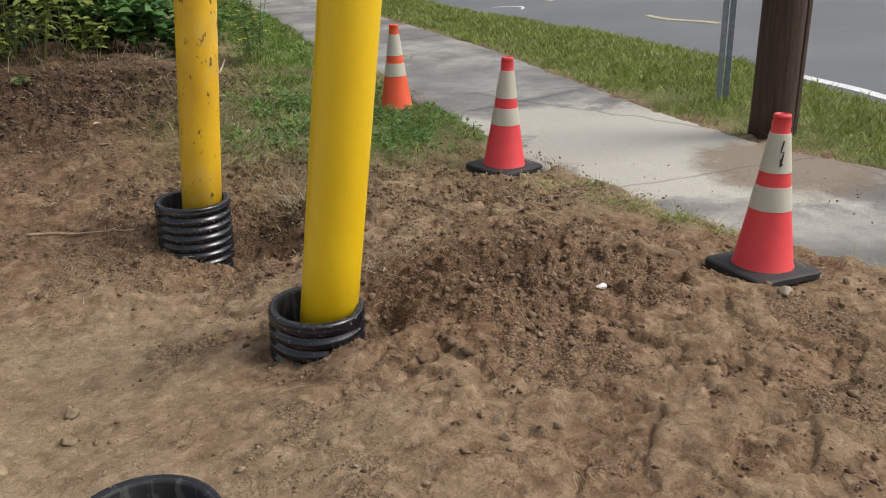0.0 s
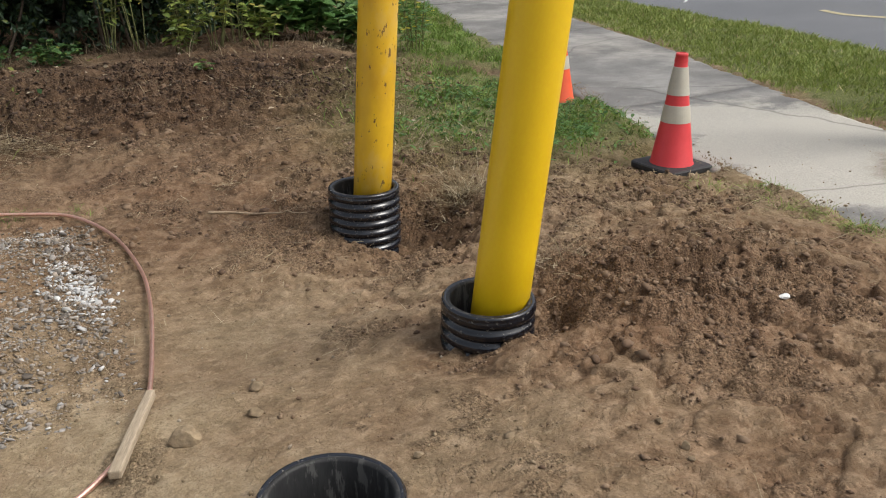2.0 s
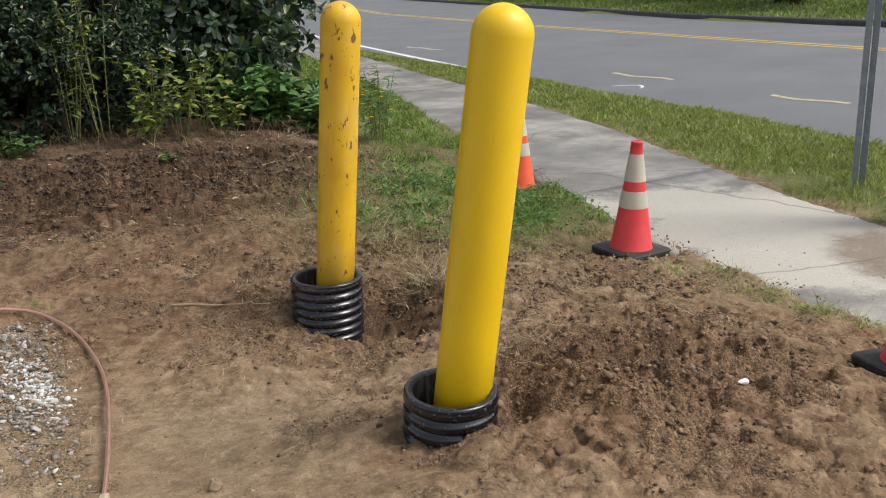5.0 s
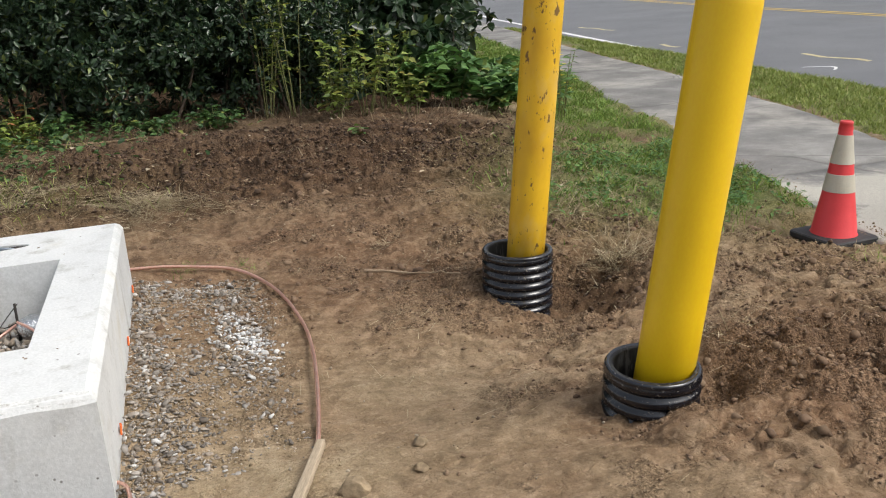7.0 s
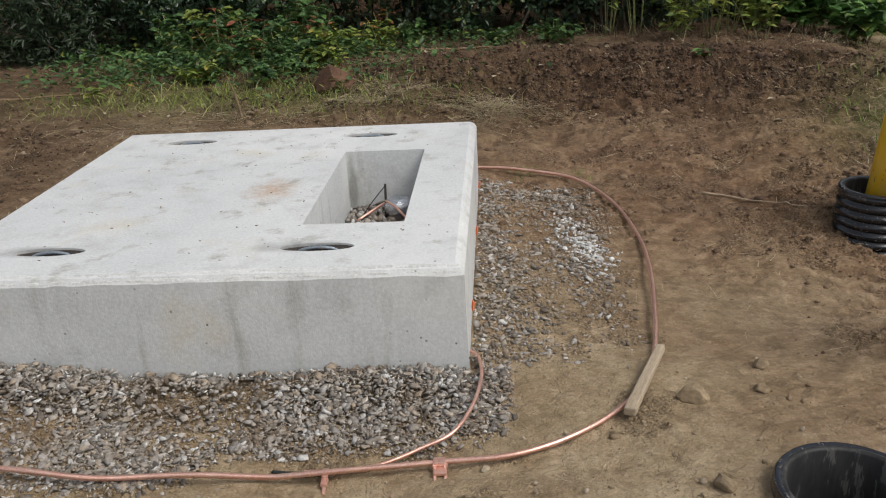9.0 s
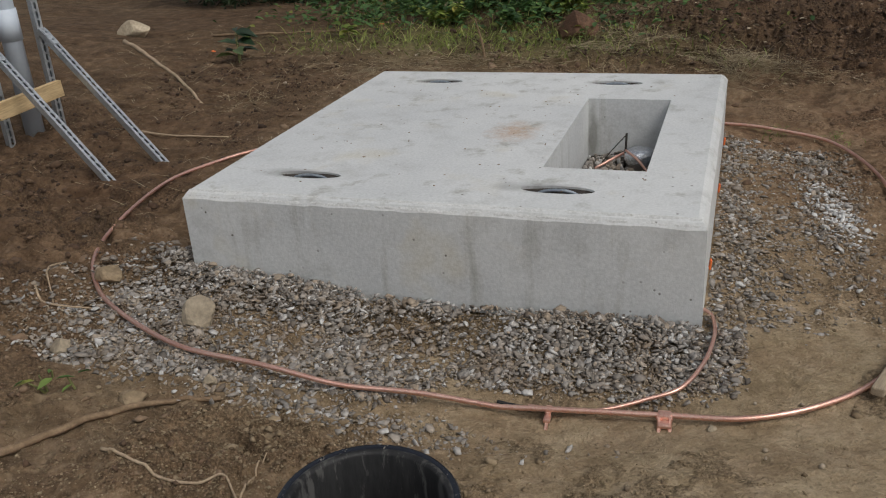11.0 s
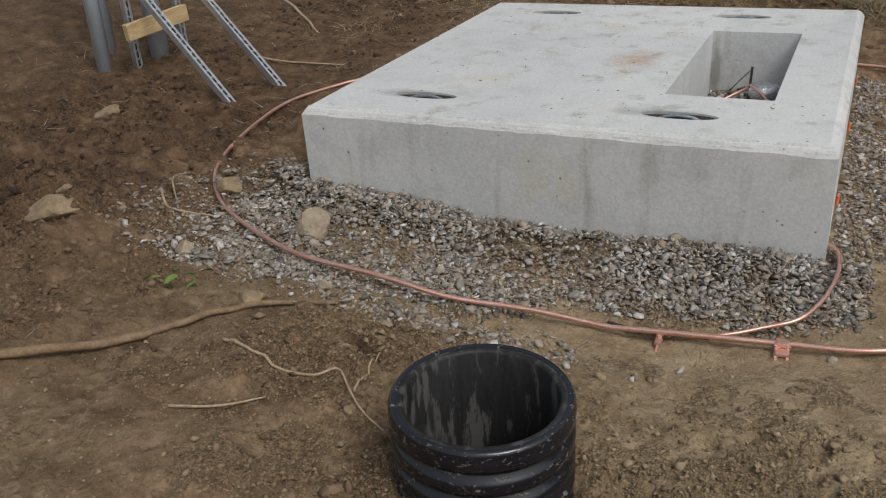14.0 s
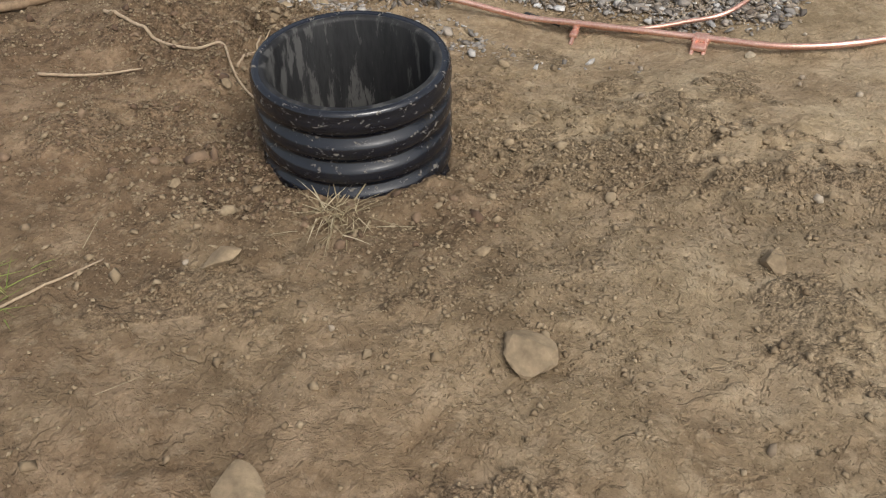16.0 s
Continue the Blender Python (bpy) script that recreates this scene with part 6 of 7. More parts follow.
def build_crumbs():
    def crumbs(x, y):
        r = roughness(x, y)
        return soil_open(x, y) * np.clip(np.clip(0.05 + 0.9 * r ** 1.2, 0, 1) * (0.08 + 0.92 * loosened(x, y)) * (0.35 + 0.65 * step(-0.15, 0.2, lattice(x * 4.3, y * 4.9, 27))) + 0.45 * plate_gaps(x, y) * (y < 4.5) * step(-0.1, 0.25, lattice(x * 9, y * 10, 28)), 0, 1)

    def ruddy_at(p):
        return (soil_red(p[:, 0], p[:, 1], 0.3 * lattice(p[:, 0] * 2, p[:, 1] * 2, 21)) > 0.45) | (soil_dark(p[:, 0], p[:, 1], 0.0) > 0.4)

    p = scatter(44000, -4.2, 3.9, 0.4, 8.6, crumbs)
    size = (rng.lognormal(-5.7, 0.6, len(p)) * (0.85 + 0.08 * np.hypot(p[:, 0], p[:, 1]))).clip(0.002, 0.022)
    z = ground_z(p[:, 0], p[:, 1]) + size * 0.25
    ruddy = ruddy_at(p)
    stuff("soil_crumbs", crumb_mesh("soil_crumbs", np.c_[p, z][~ruddy], size[~ruddy], M_CLOD), "loose tan clods and crumbs of soil", "soil")
    black = ruddy & (soil_dark(p[:, 0], p[:, 1], 0.0) > 0.55)
    ruddy = ruddy & ~black
    stuff("soil_crumbs", crumb_mesh("soil_crumbs", np.c_[p, z][black], size[black], M_CLOD_DARK), "dark brown crumbs of topsoil", "soil")
    stuff("soil_crumbs", crumb_mesh("soil_crumbs", np.c_[p, z][ruddy], size[ruddy], M_CLOD_RED), "loose red-brown clods and crumbs of soil", "soil")

    # clods the size of a thumb to a fist, where the soil was dug over
    p = scatter(3600, -4.4, 3.7, 0.7, 8.8, lambda x, y: soil_open(x, y) * np.clip(1.15 * roughness(x, y) ** 1.6 - 0.02, 0, 1) * (0.15 + 0.85 * step(-0.1, 0.2, lattice(x * 3.1, y * 3.4, 23))))
    size = (rng.lognormal(-4.45, 0.42, len(p)) * (0.8 + 0.06 * np.hypot(p[:, 0], p[:, 1]))).clip(0.006, 0.05)
    ruddy = ruddy_at(p)
    z = ground_z(p[:, 0], p[:, 1]) + size * 0.05
    stuff("soil_clods", lump_mesh("soil_clods", np.c_[p, z][~ruddy], size[~ruddy], M_CLOD, 0.28, (0.45, 0.75), False), "broken tan clods of dug soil", "soil")
    black = ruddy & (soil_dark(p[:, 0], p[:, 1], 0.0) > 0.55)
    ruddy = ruddy & ~black
    stuff("soil_clods", lump_mesh("soil_clods", np.c_[p, z][black], size[black], M_CLOD_DARK, 0.28, (0.45, 0.75), False), "dark brown clods of topsoil", "soil")
    stuff("soil_clods", lump_mesh("soil_clods", np.c_[p, z][ruddy], size[ruddy], M_CLOD_RED, 0.28, (0.45, 0.75), False), "broken red-brown clods of dug soil", "soil")

    near = lambda x, y: soil_open(x, y) * np.clip(0.008 + 0.22 * loosened(x, y) ** 2 + blob(x, y, -0.92, 1.36, 0.45, 0.30) + 0.6 * blob(x, y, -1.5, 1.8, 0.4, 0.3) + 0.5 * blob(x, y, -0.1, 1.6, 0.45, 0.10) + 0.35 * blob(x, y, -0.38, 1.08, 0.16, 0.12), 0, 1)
    p = scatter(24000, -2.4, 1.4, 0.45, 2.3, near)
    size = rng.lognormal(-6.1, 0.5, len(p)).clip(0.0013, 0.010)
    stuff("soil_crumbs", crumb_mesh("soil_crumbs", np.c_[p, ground_z(p[:, 0], p[:, 1]) + size * 0.35], size, M_CLOD), "fine crumbs of soil round the open pipe", "soil")
    pebbles = lambda x, y: soil_open(x, y) * (0.3 + 0.7 * blob(x, y, 0.2, 3.2, 0.8, 1.0))
    p = scatter(170, -3.5, 3.6, 0.5, 8.0, pebbles)
    size = rng.lognormal(-4.9, 0.4, len(p)).clip(0.004, 0.02)
    stuff("pebbles", lump_mesh("pebbles", np.c_[p, ground_z(p[:, 0], p[:, 1]) + size * 0.3], size, M_PEBBLE, 0.22, (0.55, 0.9)), "stray grey and tan pebbles on the soil", "pebbles")

    spill = lambda x, y: (x > path_near(y) + 0.0) * (x < path_far(y)) * np.clip(0.8 * np.exp(-((x - path_near(y)) / 0.13) ** 2) * (0.2 + step(-0.1, 0.3, lattice(x * 3, y * 2, 63))) + 0.12 * blob(x, y, 4.95, 3.2, 0.35, 0.4), 0, 1)
    p = scatter(1300, 3.7, 6.2, 1.5, 7.5, spill)
    size = rng.lognormal(-5.7, 0.5, len(p)).clip(0.002, 0.010)
    stuff("soil_crumbs", lump_mesh("soil_crumbs", np.c_[p, np.full(len(p), -0.094)], size, M_CLOD, 0.5, (0.4, 0.8)), "crumbs of soil spilt on the footway", "soil")


build_crumbs()


def build_straw():
    def dens(x, y):
        k = 0.008 + 0.30 * blob(x, y, 1.9, 4.9, 0.8, 0.5) + 0.25 * blob(x, y, 0.8, 6.9, 2.0, 0.7) + 0.35 * blob(x, y, 3.4, 3.2, 0.35, 0.5) + 0.8 * blob(x, y, -0.2, 6.45, 0.35, 0.10) + 0.6 * blob(x, y, -1.1, 7.0, 0.4, 0.2) + 0.5 * blob(x, y, 2.25, 4.45, 0.20, 0.18) + 0.25 * blob(x, y, -2.6, 6.1, 1.6, 0.5) + 0.20 * blob(x, y, 0.9, 3.9, 0.5, 0.7) + 0.5 * blob(x, y, 2.7, 6.0, 0.5, 0.5) + 0.3 * blob(x, y, 2.15, 3.0, 0.3, 0.2) + 0.35 * blob(x, y, -4.0, 5.0, 1.0, 1.2)
        return np.clip(k, 0, 1) * soil_open(x, y)

    p = scatter(4200, -5.0, 3.9, 0.6, 8.8, dens)
    n = len(p)
    a = rng.uniform(0, 2 * np.pi, n)
    lean = np.stack([np.cos(a), np.sin(a), rng.uniform(-0.05, 0.30, n)], 1)
    z = ground_z(p[:, 0], p[:, 1]) + rng.uniform(0.003, 0.02, n)
    far = np.hypot(p[:, 0], p[:, 1])
    stuff("straw", blade_mesh("straw", np.c_[p, z], lean, rng.uniform(0.04, 0.16, n), 0.0016 + 0.0004 * far, M_STRAW, 0.2), "dry straw and pale grass stems strewn on the soil", "straw")

    def clump(x, y, n, r, h, mat, label, up=0.8):
        b = np.stack([x + rng.normal(0, r, n), y + rng.normal(0, r, n)], 1)
        l = np.stack([rng.normal(0, 0.8, n), rng.normal(0, 0.8, n), rng.uniform(0.1, up, n)], 1)
        me = blade_mesh("grass_tuft", np.c_[b, ground_z(b[:, 0], b[:, 1]) - 0.005], l, rng.uniform(0.5, 1.2, n) * h, np.full(n, 0.004), mat, 0.5)
        tagged(new("grass_tuft", me), label, "grass tuft", kind="stuff")

    clump(2.27, 4.42, 340, 0.07, 0.24, M_STRAW, "clump of dead grass hanging into the open hole")
    clump(2.35, 4.60, 120, 0.09, 0.16, M_STRAW, "clump of dead grass beside the open hole")
    clump(-0.87, 1.23, 110, 0.030, 0.11, M_STRAW, "pale dry root tuft at the pipe's foot", 0.35)
    clump(-0.22, 6.42, 700, 0.17, 0.26, M_STRAW, "flattened heap of pale hay behind the pad", 0.25)
    clump(-1.1, 7.0, 420, 0.18, 0.24, M_STRAW, "dry grass clod on the bank", 0.3)
    clump(1.15, 5.4, 60, 0.05, 0.12, M_STRAW, "small dry tuft on the soil", 0.5)
    clump(2.05, 3.12, 90, 0.08, 0.12, M_STRAW, "dry grass in the spoil heap", 0.5)
    clump(-1.35, 0.75, 60, 0.05, 0.13, M_GRASS_DRY, "wilted green and straw tuft on trampled soil", 0.5)
    clump(-0.05, 5.42, 70, 0.06, 0.07, M_GRASS, "small green tuft by the cable", 0.9)
    clump(0.30, 5.38, 50, 0.05, 0.06, M_GRASS, "small green tuft by the cable", 0.9)
    def swath(x, y, n, along, wide, turn, label):
        """Raked hay, most of its stems lying one way."""
        u, v = rng.normal(0, along, n), rng.normal(0, wide, n)
        c, si = math.cos(radians(turn)), math.sin(radians(turn))
        b = np.stack([x + u * c - v * si, y + u * si + v * c], 1)
        a = radians(turn) + rng.normal(0, 0.38, n) + np.pi * (rng.uniform(0, 1, n) < 0.5)
        l = np.stack([np.cos(a), np.sin(a), rng.uniform(-0.05, 0.22, n)], 1)
        z = ground_z(b[:, 0], b[:, 1]) + rng.uniform(0.0, 0.045, n)
        tagged(new("hay", blade_mesh("hay", np.c_[b, z], l, rng.uniform(0.10, 0.28, n), np.full(n, 0.0045), M_STRAW, 0.2)), label, "hay", kind="stuff")

    swath(-0.30, 6.62, 700, 0.30, 0.07, -22, "swath of pale hay raked over the bank")
    swath(-1.15, 6.72, 420, 0.28, 0.09, 35, "swath of dry hay on the bank")
    swath(-2.3, 6.15, 420, 0.45, 0.14, 15, "thin dry hay and roots behind the pad")
    swath(-1.3, 7.75, 240, 0.22, 0.08, 10, "matted yellow grass on the dug bank")
    swath(2.55, 5.55, 420, 0.35, 0.22, 60, "matted straw between lawn and dug soil")
    swath(3.1, 9.1, 200, 0.35, 0.10, 50, "dry stems beside the wet topsoil")
    for x, y in ((3.55, 3.35), (3.65, 3.0), (3.45, 3.75), (3.7, 2.75), (3.62, 3.18)):
        clump(x, y, 110, 0.07, 0.10, M_GRASS_DRY, "ragged grass tuft at the footway's broken edge", 0.6)
    for i in range(14):
        y = 2.55 + 0.21 * i + 0.06 * math.sin(i * 2.7)
        clump(float(path_near(y)) - 0.07 + 0.05 * math.sin(i * 1.9), y, 60 + 35 * (i % 3), 0.05, 0.08, (M_GRASS_DRY, M_STRAW, M_GRASS)[i % 3], "ragged grass tuft at the footway's broken edge", 0.6)
    for x, y in ((4.0, 2.05), (3.95, 1.75), (4.1, 1.9)):
        clump(x, y, 90, 0.06, 0.10, M_GRASS, "grass tuft at the footway's edge", 0.8)
    for x, y in ((-1.2, 6.15), (-2.9, 5.9), (-3.4, 5.2), (0.9, 7.4), (1.9, 6.9), (2.5, 6.6)):
        clump(x, y, 90, 0.12, 0.16, M_STRAW, "scraped dry grass on bare soil", 0.3)


build_straw()


def build_grass():
    def lawn(x, y):
        return np.clip(soil_sod(x, y, 0.25 * lattice(x * 2, y * 2, 21)) ** 2, 0, 1) * (x < path_near(y) - 0.02) * off_pad(x, y) * (y > 1.0) * np.clip(0.25 + 2.2 * lattice(x * 2.6, y * 2.6, 73) + 0.25, 0, 1)

    p = scatter(30000, 2.0, 9.0, 4.4, 24.0, lawn)
    n = len(p)
    far = np.hypot(p[:, 0], p[:, 1])
    lean = np.stack([rng.normal(0, 0.5, n), rng.normal(0, 0.5, n), np.full(n, 0.8)], 1)
    stuff("lawn_grass", blade_mesh("lawn_grass", np.c_[p, ground_z(p[:, 0], p[:, 1]) - 0.01], lean, rng.uniform(0.04, 0.13, n), 0.003 + 0.0006 * far, M_GRASS), "ragged green grass between the dig and the footway", "grass")
    q = scatter(1500, 2.3, 4.4, 4.4, 7.2, lawn)
    n = len(q)
    a = rng.uniform(0, 2 * np.pi, n)
    ax = np.stack([np.cos(a), np.sin(a), rng.uniform(0.1, 0.8, n)], 1)
    stuff("ground_weeds", leaf_mesh("ground_weeds", np.c_[q, ground_z(q[:, 0], q[:, 1]) + rng.uniform(0.01, 0.06, n)], ax, np.tile([0, 0, 1.0], (n, 1)), rng.uniform(0.025, 0.06, n), rng.uniform(0.015, 0.035, n), M_BROAD), "low broad-leaved weeds in the lawn", "weeds")

    def verge(x, y):
        return (x > path_far(y) + 0.02 + 0.12 * np.abs(lattice(x * 3, y * 3, 71))) * (x < road_near(y) - 0.05) * np.clip(0.35 + 1.2 * lattice(x * 1.3, y * 1.3, 72) + 0.5 * step(0, 0.8, x - path_far(y)), 0, 1) * (1 - 0.9 * blob(x, y, 5.45, 3.7, 0.35, 0.5))

    p = scatter(62000, 5.1, 10.5, 1.0, 24, verge)
    n = len(p)
    far = np.hypot(p[:, 0], p[:, 1])
    lean = np.stack([rng.normal(0, 0.45, n), rng.normal(0, 0.45, n), np.full(n, 0.8)], 1)
    stuff("verge_grass", blade_mesh("verge_grass", np.c_[p, ground_z(p[:, 0], p[:, 1]) - 0.01], lean, rng.uniform(0.04, 0.12, n), 0.003 + 0.0007 * far, M_GRASS_DRY), "mown yellow-green grass verge along the road", "grass")

    p = np.stack([rng.uniform(0, 14, 24000), rng.uniform(4, 75, 24000)], 1)
    p[:, 0] += road_far(p[:, 1]) + 0.4
    n = len(p)
    lean = np.stack([rng.normal(0, 0.4, n), rng.normal(0, 0.4, n), np.full(n, 0.8)], 1)
    stuff("far_verge_grass", blade_mesh("far_verge_grass", np.c_[p, ground_z(p[:, 0], p[:, 1]) - 0.02], lean, rng.uniform(0.10, 0.30, n), np.full(n, 0.05), M_GRASS), "green grass beyond the road", "grass")


build_grass()


# ---- shrubs, weeds and trees ----
def foliage_cloud(lumps, tips, per, leaf, aspect, mat, name="foliage", up=0.35, shell=0.55, droop=0.2):
    """Leaves in rosettes on the outer part of a shrub's lumps (x, y, z, radius, height)."""
    lumps = np.array(lumps, float)
    wt = lumps[:, 3] * lumps[:, 4]
    pick = rng.choice(len(lumps), tips, p=wt / wt.sum())
    d = unit(rng.normal(size=(tips, 3)) + np.array([0, -0.25, 0.15]))
    r = rng.uniform(shell, 1.08, tips) * (1 + 0.18 * np.sin(7 * d[:, 0] + 5 * d[:, 2] + pick))
    c = lumps[pick]
    tip = c[:, :3] + d * np.stack([c[:, 3], c[:, 3], c[:, 4]], 1) * r[:, None]
    floor = ground_z(tip[:, 0], tip[:, 1])
    tip[:, 2] = np.maximum(tip[:, 2], floor + rng.uniform(0.01, 0.12, tips))
    base = np.repeat(tip, per, 0)
    out = np.repeat(unit(d + np.array([0, 0, up])), per, 0)
    n = len(base)
    spread = unit(rng.normal(size=(n, 3)))
    axis = unit(out * 0.45 + spread)
    face = unit(out + 0.4 * rng.normal(size=(n, 3)))
    length = leaf * rng.uniform(0.6, 1.25, n)
    return leaf_mesh(name, base + spread * leaf * 0.15, axis, face, length, length * aspect * rng.uniform(0.8, 1.2, n), mat, droop)


def shrub(name, label, category, lumps, tips, per, leaf, aspect, mat, stems=6, bark=None, group="", shell=0.55, stem_r=0.018):
    x, y = lumps[0][0], lumps[0][1]
    root = thing(name, label, category, pose(x, y, gz(x, y)), group)
    bm = bmesh.new()
    for i in range(stems):
        lx, ly, lz, lr, lh = lumps[i % len(lumps)]
        bx, by = lx + 0.4 * lr * math.sin(i * 2.1), ly + 0.3 * lr * math.cos(i * 1.7)
        a = Vector((bx, by, gz(bx, by) - 0.04))
        c = Vector((lx + 0.7 * lr * math.sin(i * 3.7 + 1), ly + 0.5 * lr * math.cos(i * 2.9), lz + lh * 0.6))
        sweep_bm(smooth_line([a, a.lerp(c, 0.5) + Vector((0.1 * math.sin(i), 0.06 * math.cos(i), 0.05)), c], 5), lambda t: stem_r * (1 - 0.7 * t), 6, bm)
    st = tagged(part("stem", bm, bark or M_BARK, root, smooth=True), kind="stuff")
    st.matrix_parent_inverse = root.matrix_world.inverted()
    lf = new("foliage", foliage_cloud(lumps, tips, per, leaf, aspect, mat, shell=shell))
    lf.parent = root
    tagged(lf, kind="stuff")
    lf.matrix_parent_inverse = root.matrix_world.inverted()
    return root


def heap(x, y, r, h, n, seed):
    """Lumps that make up one shrub's body."""
    g = np.random.default_rng(seed)
    out = [(x, y, 0.45 * h, r * 0.75, h * 0.5)]
    for i in range(n):
        a = g.uniform(0, 2 * np.pi)
        out.append((x + 0.65 * r * math.cos(a), y + 0.55 * r * math.sin(a), g.uniform(0.15, 0.95) * h, r * g.uniform(0.28, 0.48), r * g.uniform(0.25, 0.42)))
    return out


HEDGE = ((-3.95, 10.2, 0.9, 1.5, 7), (-2.75, 10.5, 0.95, 1.9, 1), (-1.55, 10.35, 0.95, 2.0, 2), (-0.45, 10.3, 0.95, 2.2, 3), (0.55, 10.15, 0.85, 2.1, 4), (1.45, 10.4, 0.8, 2.2, 5))
for x, y, r, h, s in HEDGE:
    shrub("shrub", "dense dark green small-leaved evergreen shrub at the wood's edge", "shrub", heap(x, y, r, h, 15, s), 1500, 7, 0.075, 0.42, M_SHRUB, group="evergreen shrubs")
for x, y, r, h, s in ((2.4, 11.2, 1.0, 2.6, 11), (3.3, 12.2, 0.9, 2.4, 12), (-4.2, 11.6, 1.2, 2.2, 13), (3.9, 14.0, 1.0, 1.6, 14), (4.6, 16.5, 1.0, 1.8, 15), (3.4, 13.0, 0.9, 1.5, 16)):
    shrub("shrub", "dark overhanging broad-leaved shrub behind the weeds", "shrub", heap(x, y, r, h, 13, s), 950, 5, 0.14, 0.55, M_SHRUB, group="evergreen shrubs")
shrub("evergreen", "low dark evergreen bush on the bare slope", "shrub", heap(-5.6, 9.8, 1.25, 1.5, 16, 31), 1900, 8, 0.08, 0.25, M_WOODS)
for i, (x, y) in enumerate(((-6.5, 14.0), (-4.5, 14.8), (-2.5, 13.4), (-0.5, 13.0), (1.5, 13.2), (3.2, 14.5), (4.4, 17.5), (5.2, 22.0))):
    shrub("tree", "dark leafy tree in the wood behind the shrubs", "tree", heap(x, y, 1.7 if y < 16 else 1.3, 4.6, 12, 60 + i), 720, 5, 0.31, 0.6, M_WOODS, stems=5, group="woodland trees", stem_r=0.07)


def big_leaf_branches():
    """Lobed-leaf branches that hang out over the corner of the wood."""
    root = thing("tree", "young tree with large dark lobed leaves overhanging the verge", "tree", pose(3.2, 12.0, 0))
    bm = bmesh.new()
    ends = []
    for i in range(11):
        a = Vector((3.1, 12.0, 0.9 + 0.12 * i))
        c = Vector((2.3 + 0.22 * i + 0.25 * math.sin(i * 2), 11.0 - 0.3 * math.cos(i * 1.7), 1.15 + 0.35 * math.sin(i * 1.3) + 0.5 * (i % 3) * 0.5))
        line = smooth_line([a, a.lerp(c, 0.55) + Vector((0, 0, 0.18)), c], 8)
        sweep_bm(line, lambda t: 0.016 * (1 - 0.75 * t), 6, bm)
        ends += line[6:]
    sweep_bm([Vector((3.1, 12.05, gz(3.1, 12.05) - 0.1)), Vector((3.12, 12.0, 1.2)), Vector((3.05, 12.0, 2.6))], lambda t: 0.05 - 0.025 * t, 8, bm)
    tagged(part("branch", bm, M_BARK, root, smooth=True), kind="stuff").matrix_parent_inverse = root.matrix_world.inverted()
    base = np.repeat(np.array([tuple(p) for p in ends]), 5, 0)
    n = len(base)
    base = base + rng.normal(0, 0.09, (n, 3))
    a = rng.uniform(0, 2 * np.pi, n)
    ax = np.stack([np.cos(a), np.sin(a), rng.uniform(-0.7, 0.2, n)], 1)
    L = rng.uniform(0.12, 0.2, n)
    co = leaf_mesh("foliage", base, ax, unit(np.stack([rng.normal(0, 0.4, n), rng.normal(-0.3, 0.4, n), np.ones(n)], 1)), L, L * 0.62, M_SHRUB, 0.3)
    lf = new("foliage", co)
    lf.parent = root
    tagged(lf, kind="stuff")
    lf.matrix_parent_inverse = root.matrix_world.inverted()


big_leaf_branches()


def weed(x, y, h, n, leaf, aspect, mat, label, name="weed", spread=0.25, stems=5, straight=False, flowers=0):
    root = thing(name, label, "weed", pose(x, y, gz(x, y)))
    bm, pts = bmesh.new(), []
    for i in range(stems):
        a = rng.uniform(0, 2 * np.pi)
        top = Vector((spread * math.cos(a) * rng.uniform(0.3, 1), spread * math.sin(a) * rng.uniform(0.3, 1), h * rng.uniform(0.6, 1.05)))
        b = Vector((0.06 * math.cos(a), 0.06 * math.sin(a), -0.03))
        line = smooth_line([b, b.lerp(top, 0.5) + Vector((0, 0, 0.0 if straight else 0.12 * h)), top], 6)
        sweep_bm(line, lambda t: 0.006 * (1 - 0.6 * t), 5, bm)
        pts += [tuple(p) for p in line[3:]]
    tagged(part("stem", bm, M_STEM, root, smooth=True), kind="stuff")
    pts = np.array(pts)
    base = pts[rng.integers(0, len(pts), n)] + rng.normal(0, 0.015, (n, 3))
    a = rng.uniform(0, 2 * np.pi, n)
    ax = np.stack([np.cos(a), np.sin(a), rng.uniform(-0.2, 0.5, n)], 1)
    L = leaf * rng.uniform(0.6, 1.25, n)
    lf = new("foliage", leaf_mesh("foliage", base, ax, np.tile([0, 0, 1.0], (n, 1)) + rng.normal(0, 0.25, (n, 3)), L, L * aspect, mat, 0.25))
    lf.parent = root
    tagged(lf, kind="stuff")
    if flowers:
        base = pts[rng.integers(len(pts) // 2, len(pts), flowers)] + np.array([0, 0, 0.12 * h]) + rng.normal(0, 0.05, (flowers, 3))
        base = np.repeat(base, 6, 0)
        m = len(base)
        a = np.tile(np.arange(6) * np.pi / 3, flowers)
        fl = new("flowers", leaf_mesh("flowers", base, np.stack([np.cos(a), np.sin(a), 0.3 + 0 * a], 1), np.tile([0, 0, 1.0], (m, 1)), np.full(m, 0.028), np.full(m, 0.018), M_FLOWER))
        fl.parent = root
        tagged(fl, kind="stuff")
        tagged(fl, "small yellow flowers")
    return root


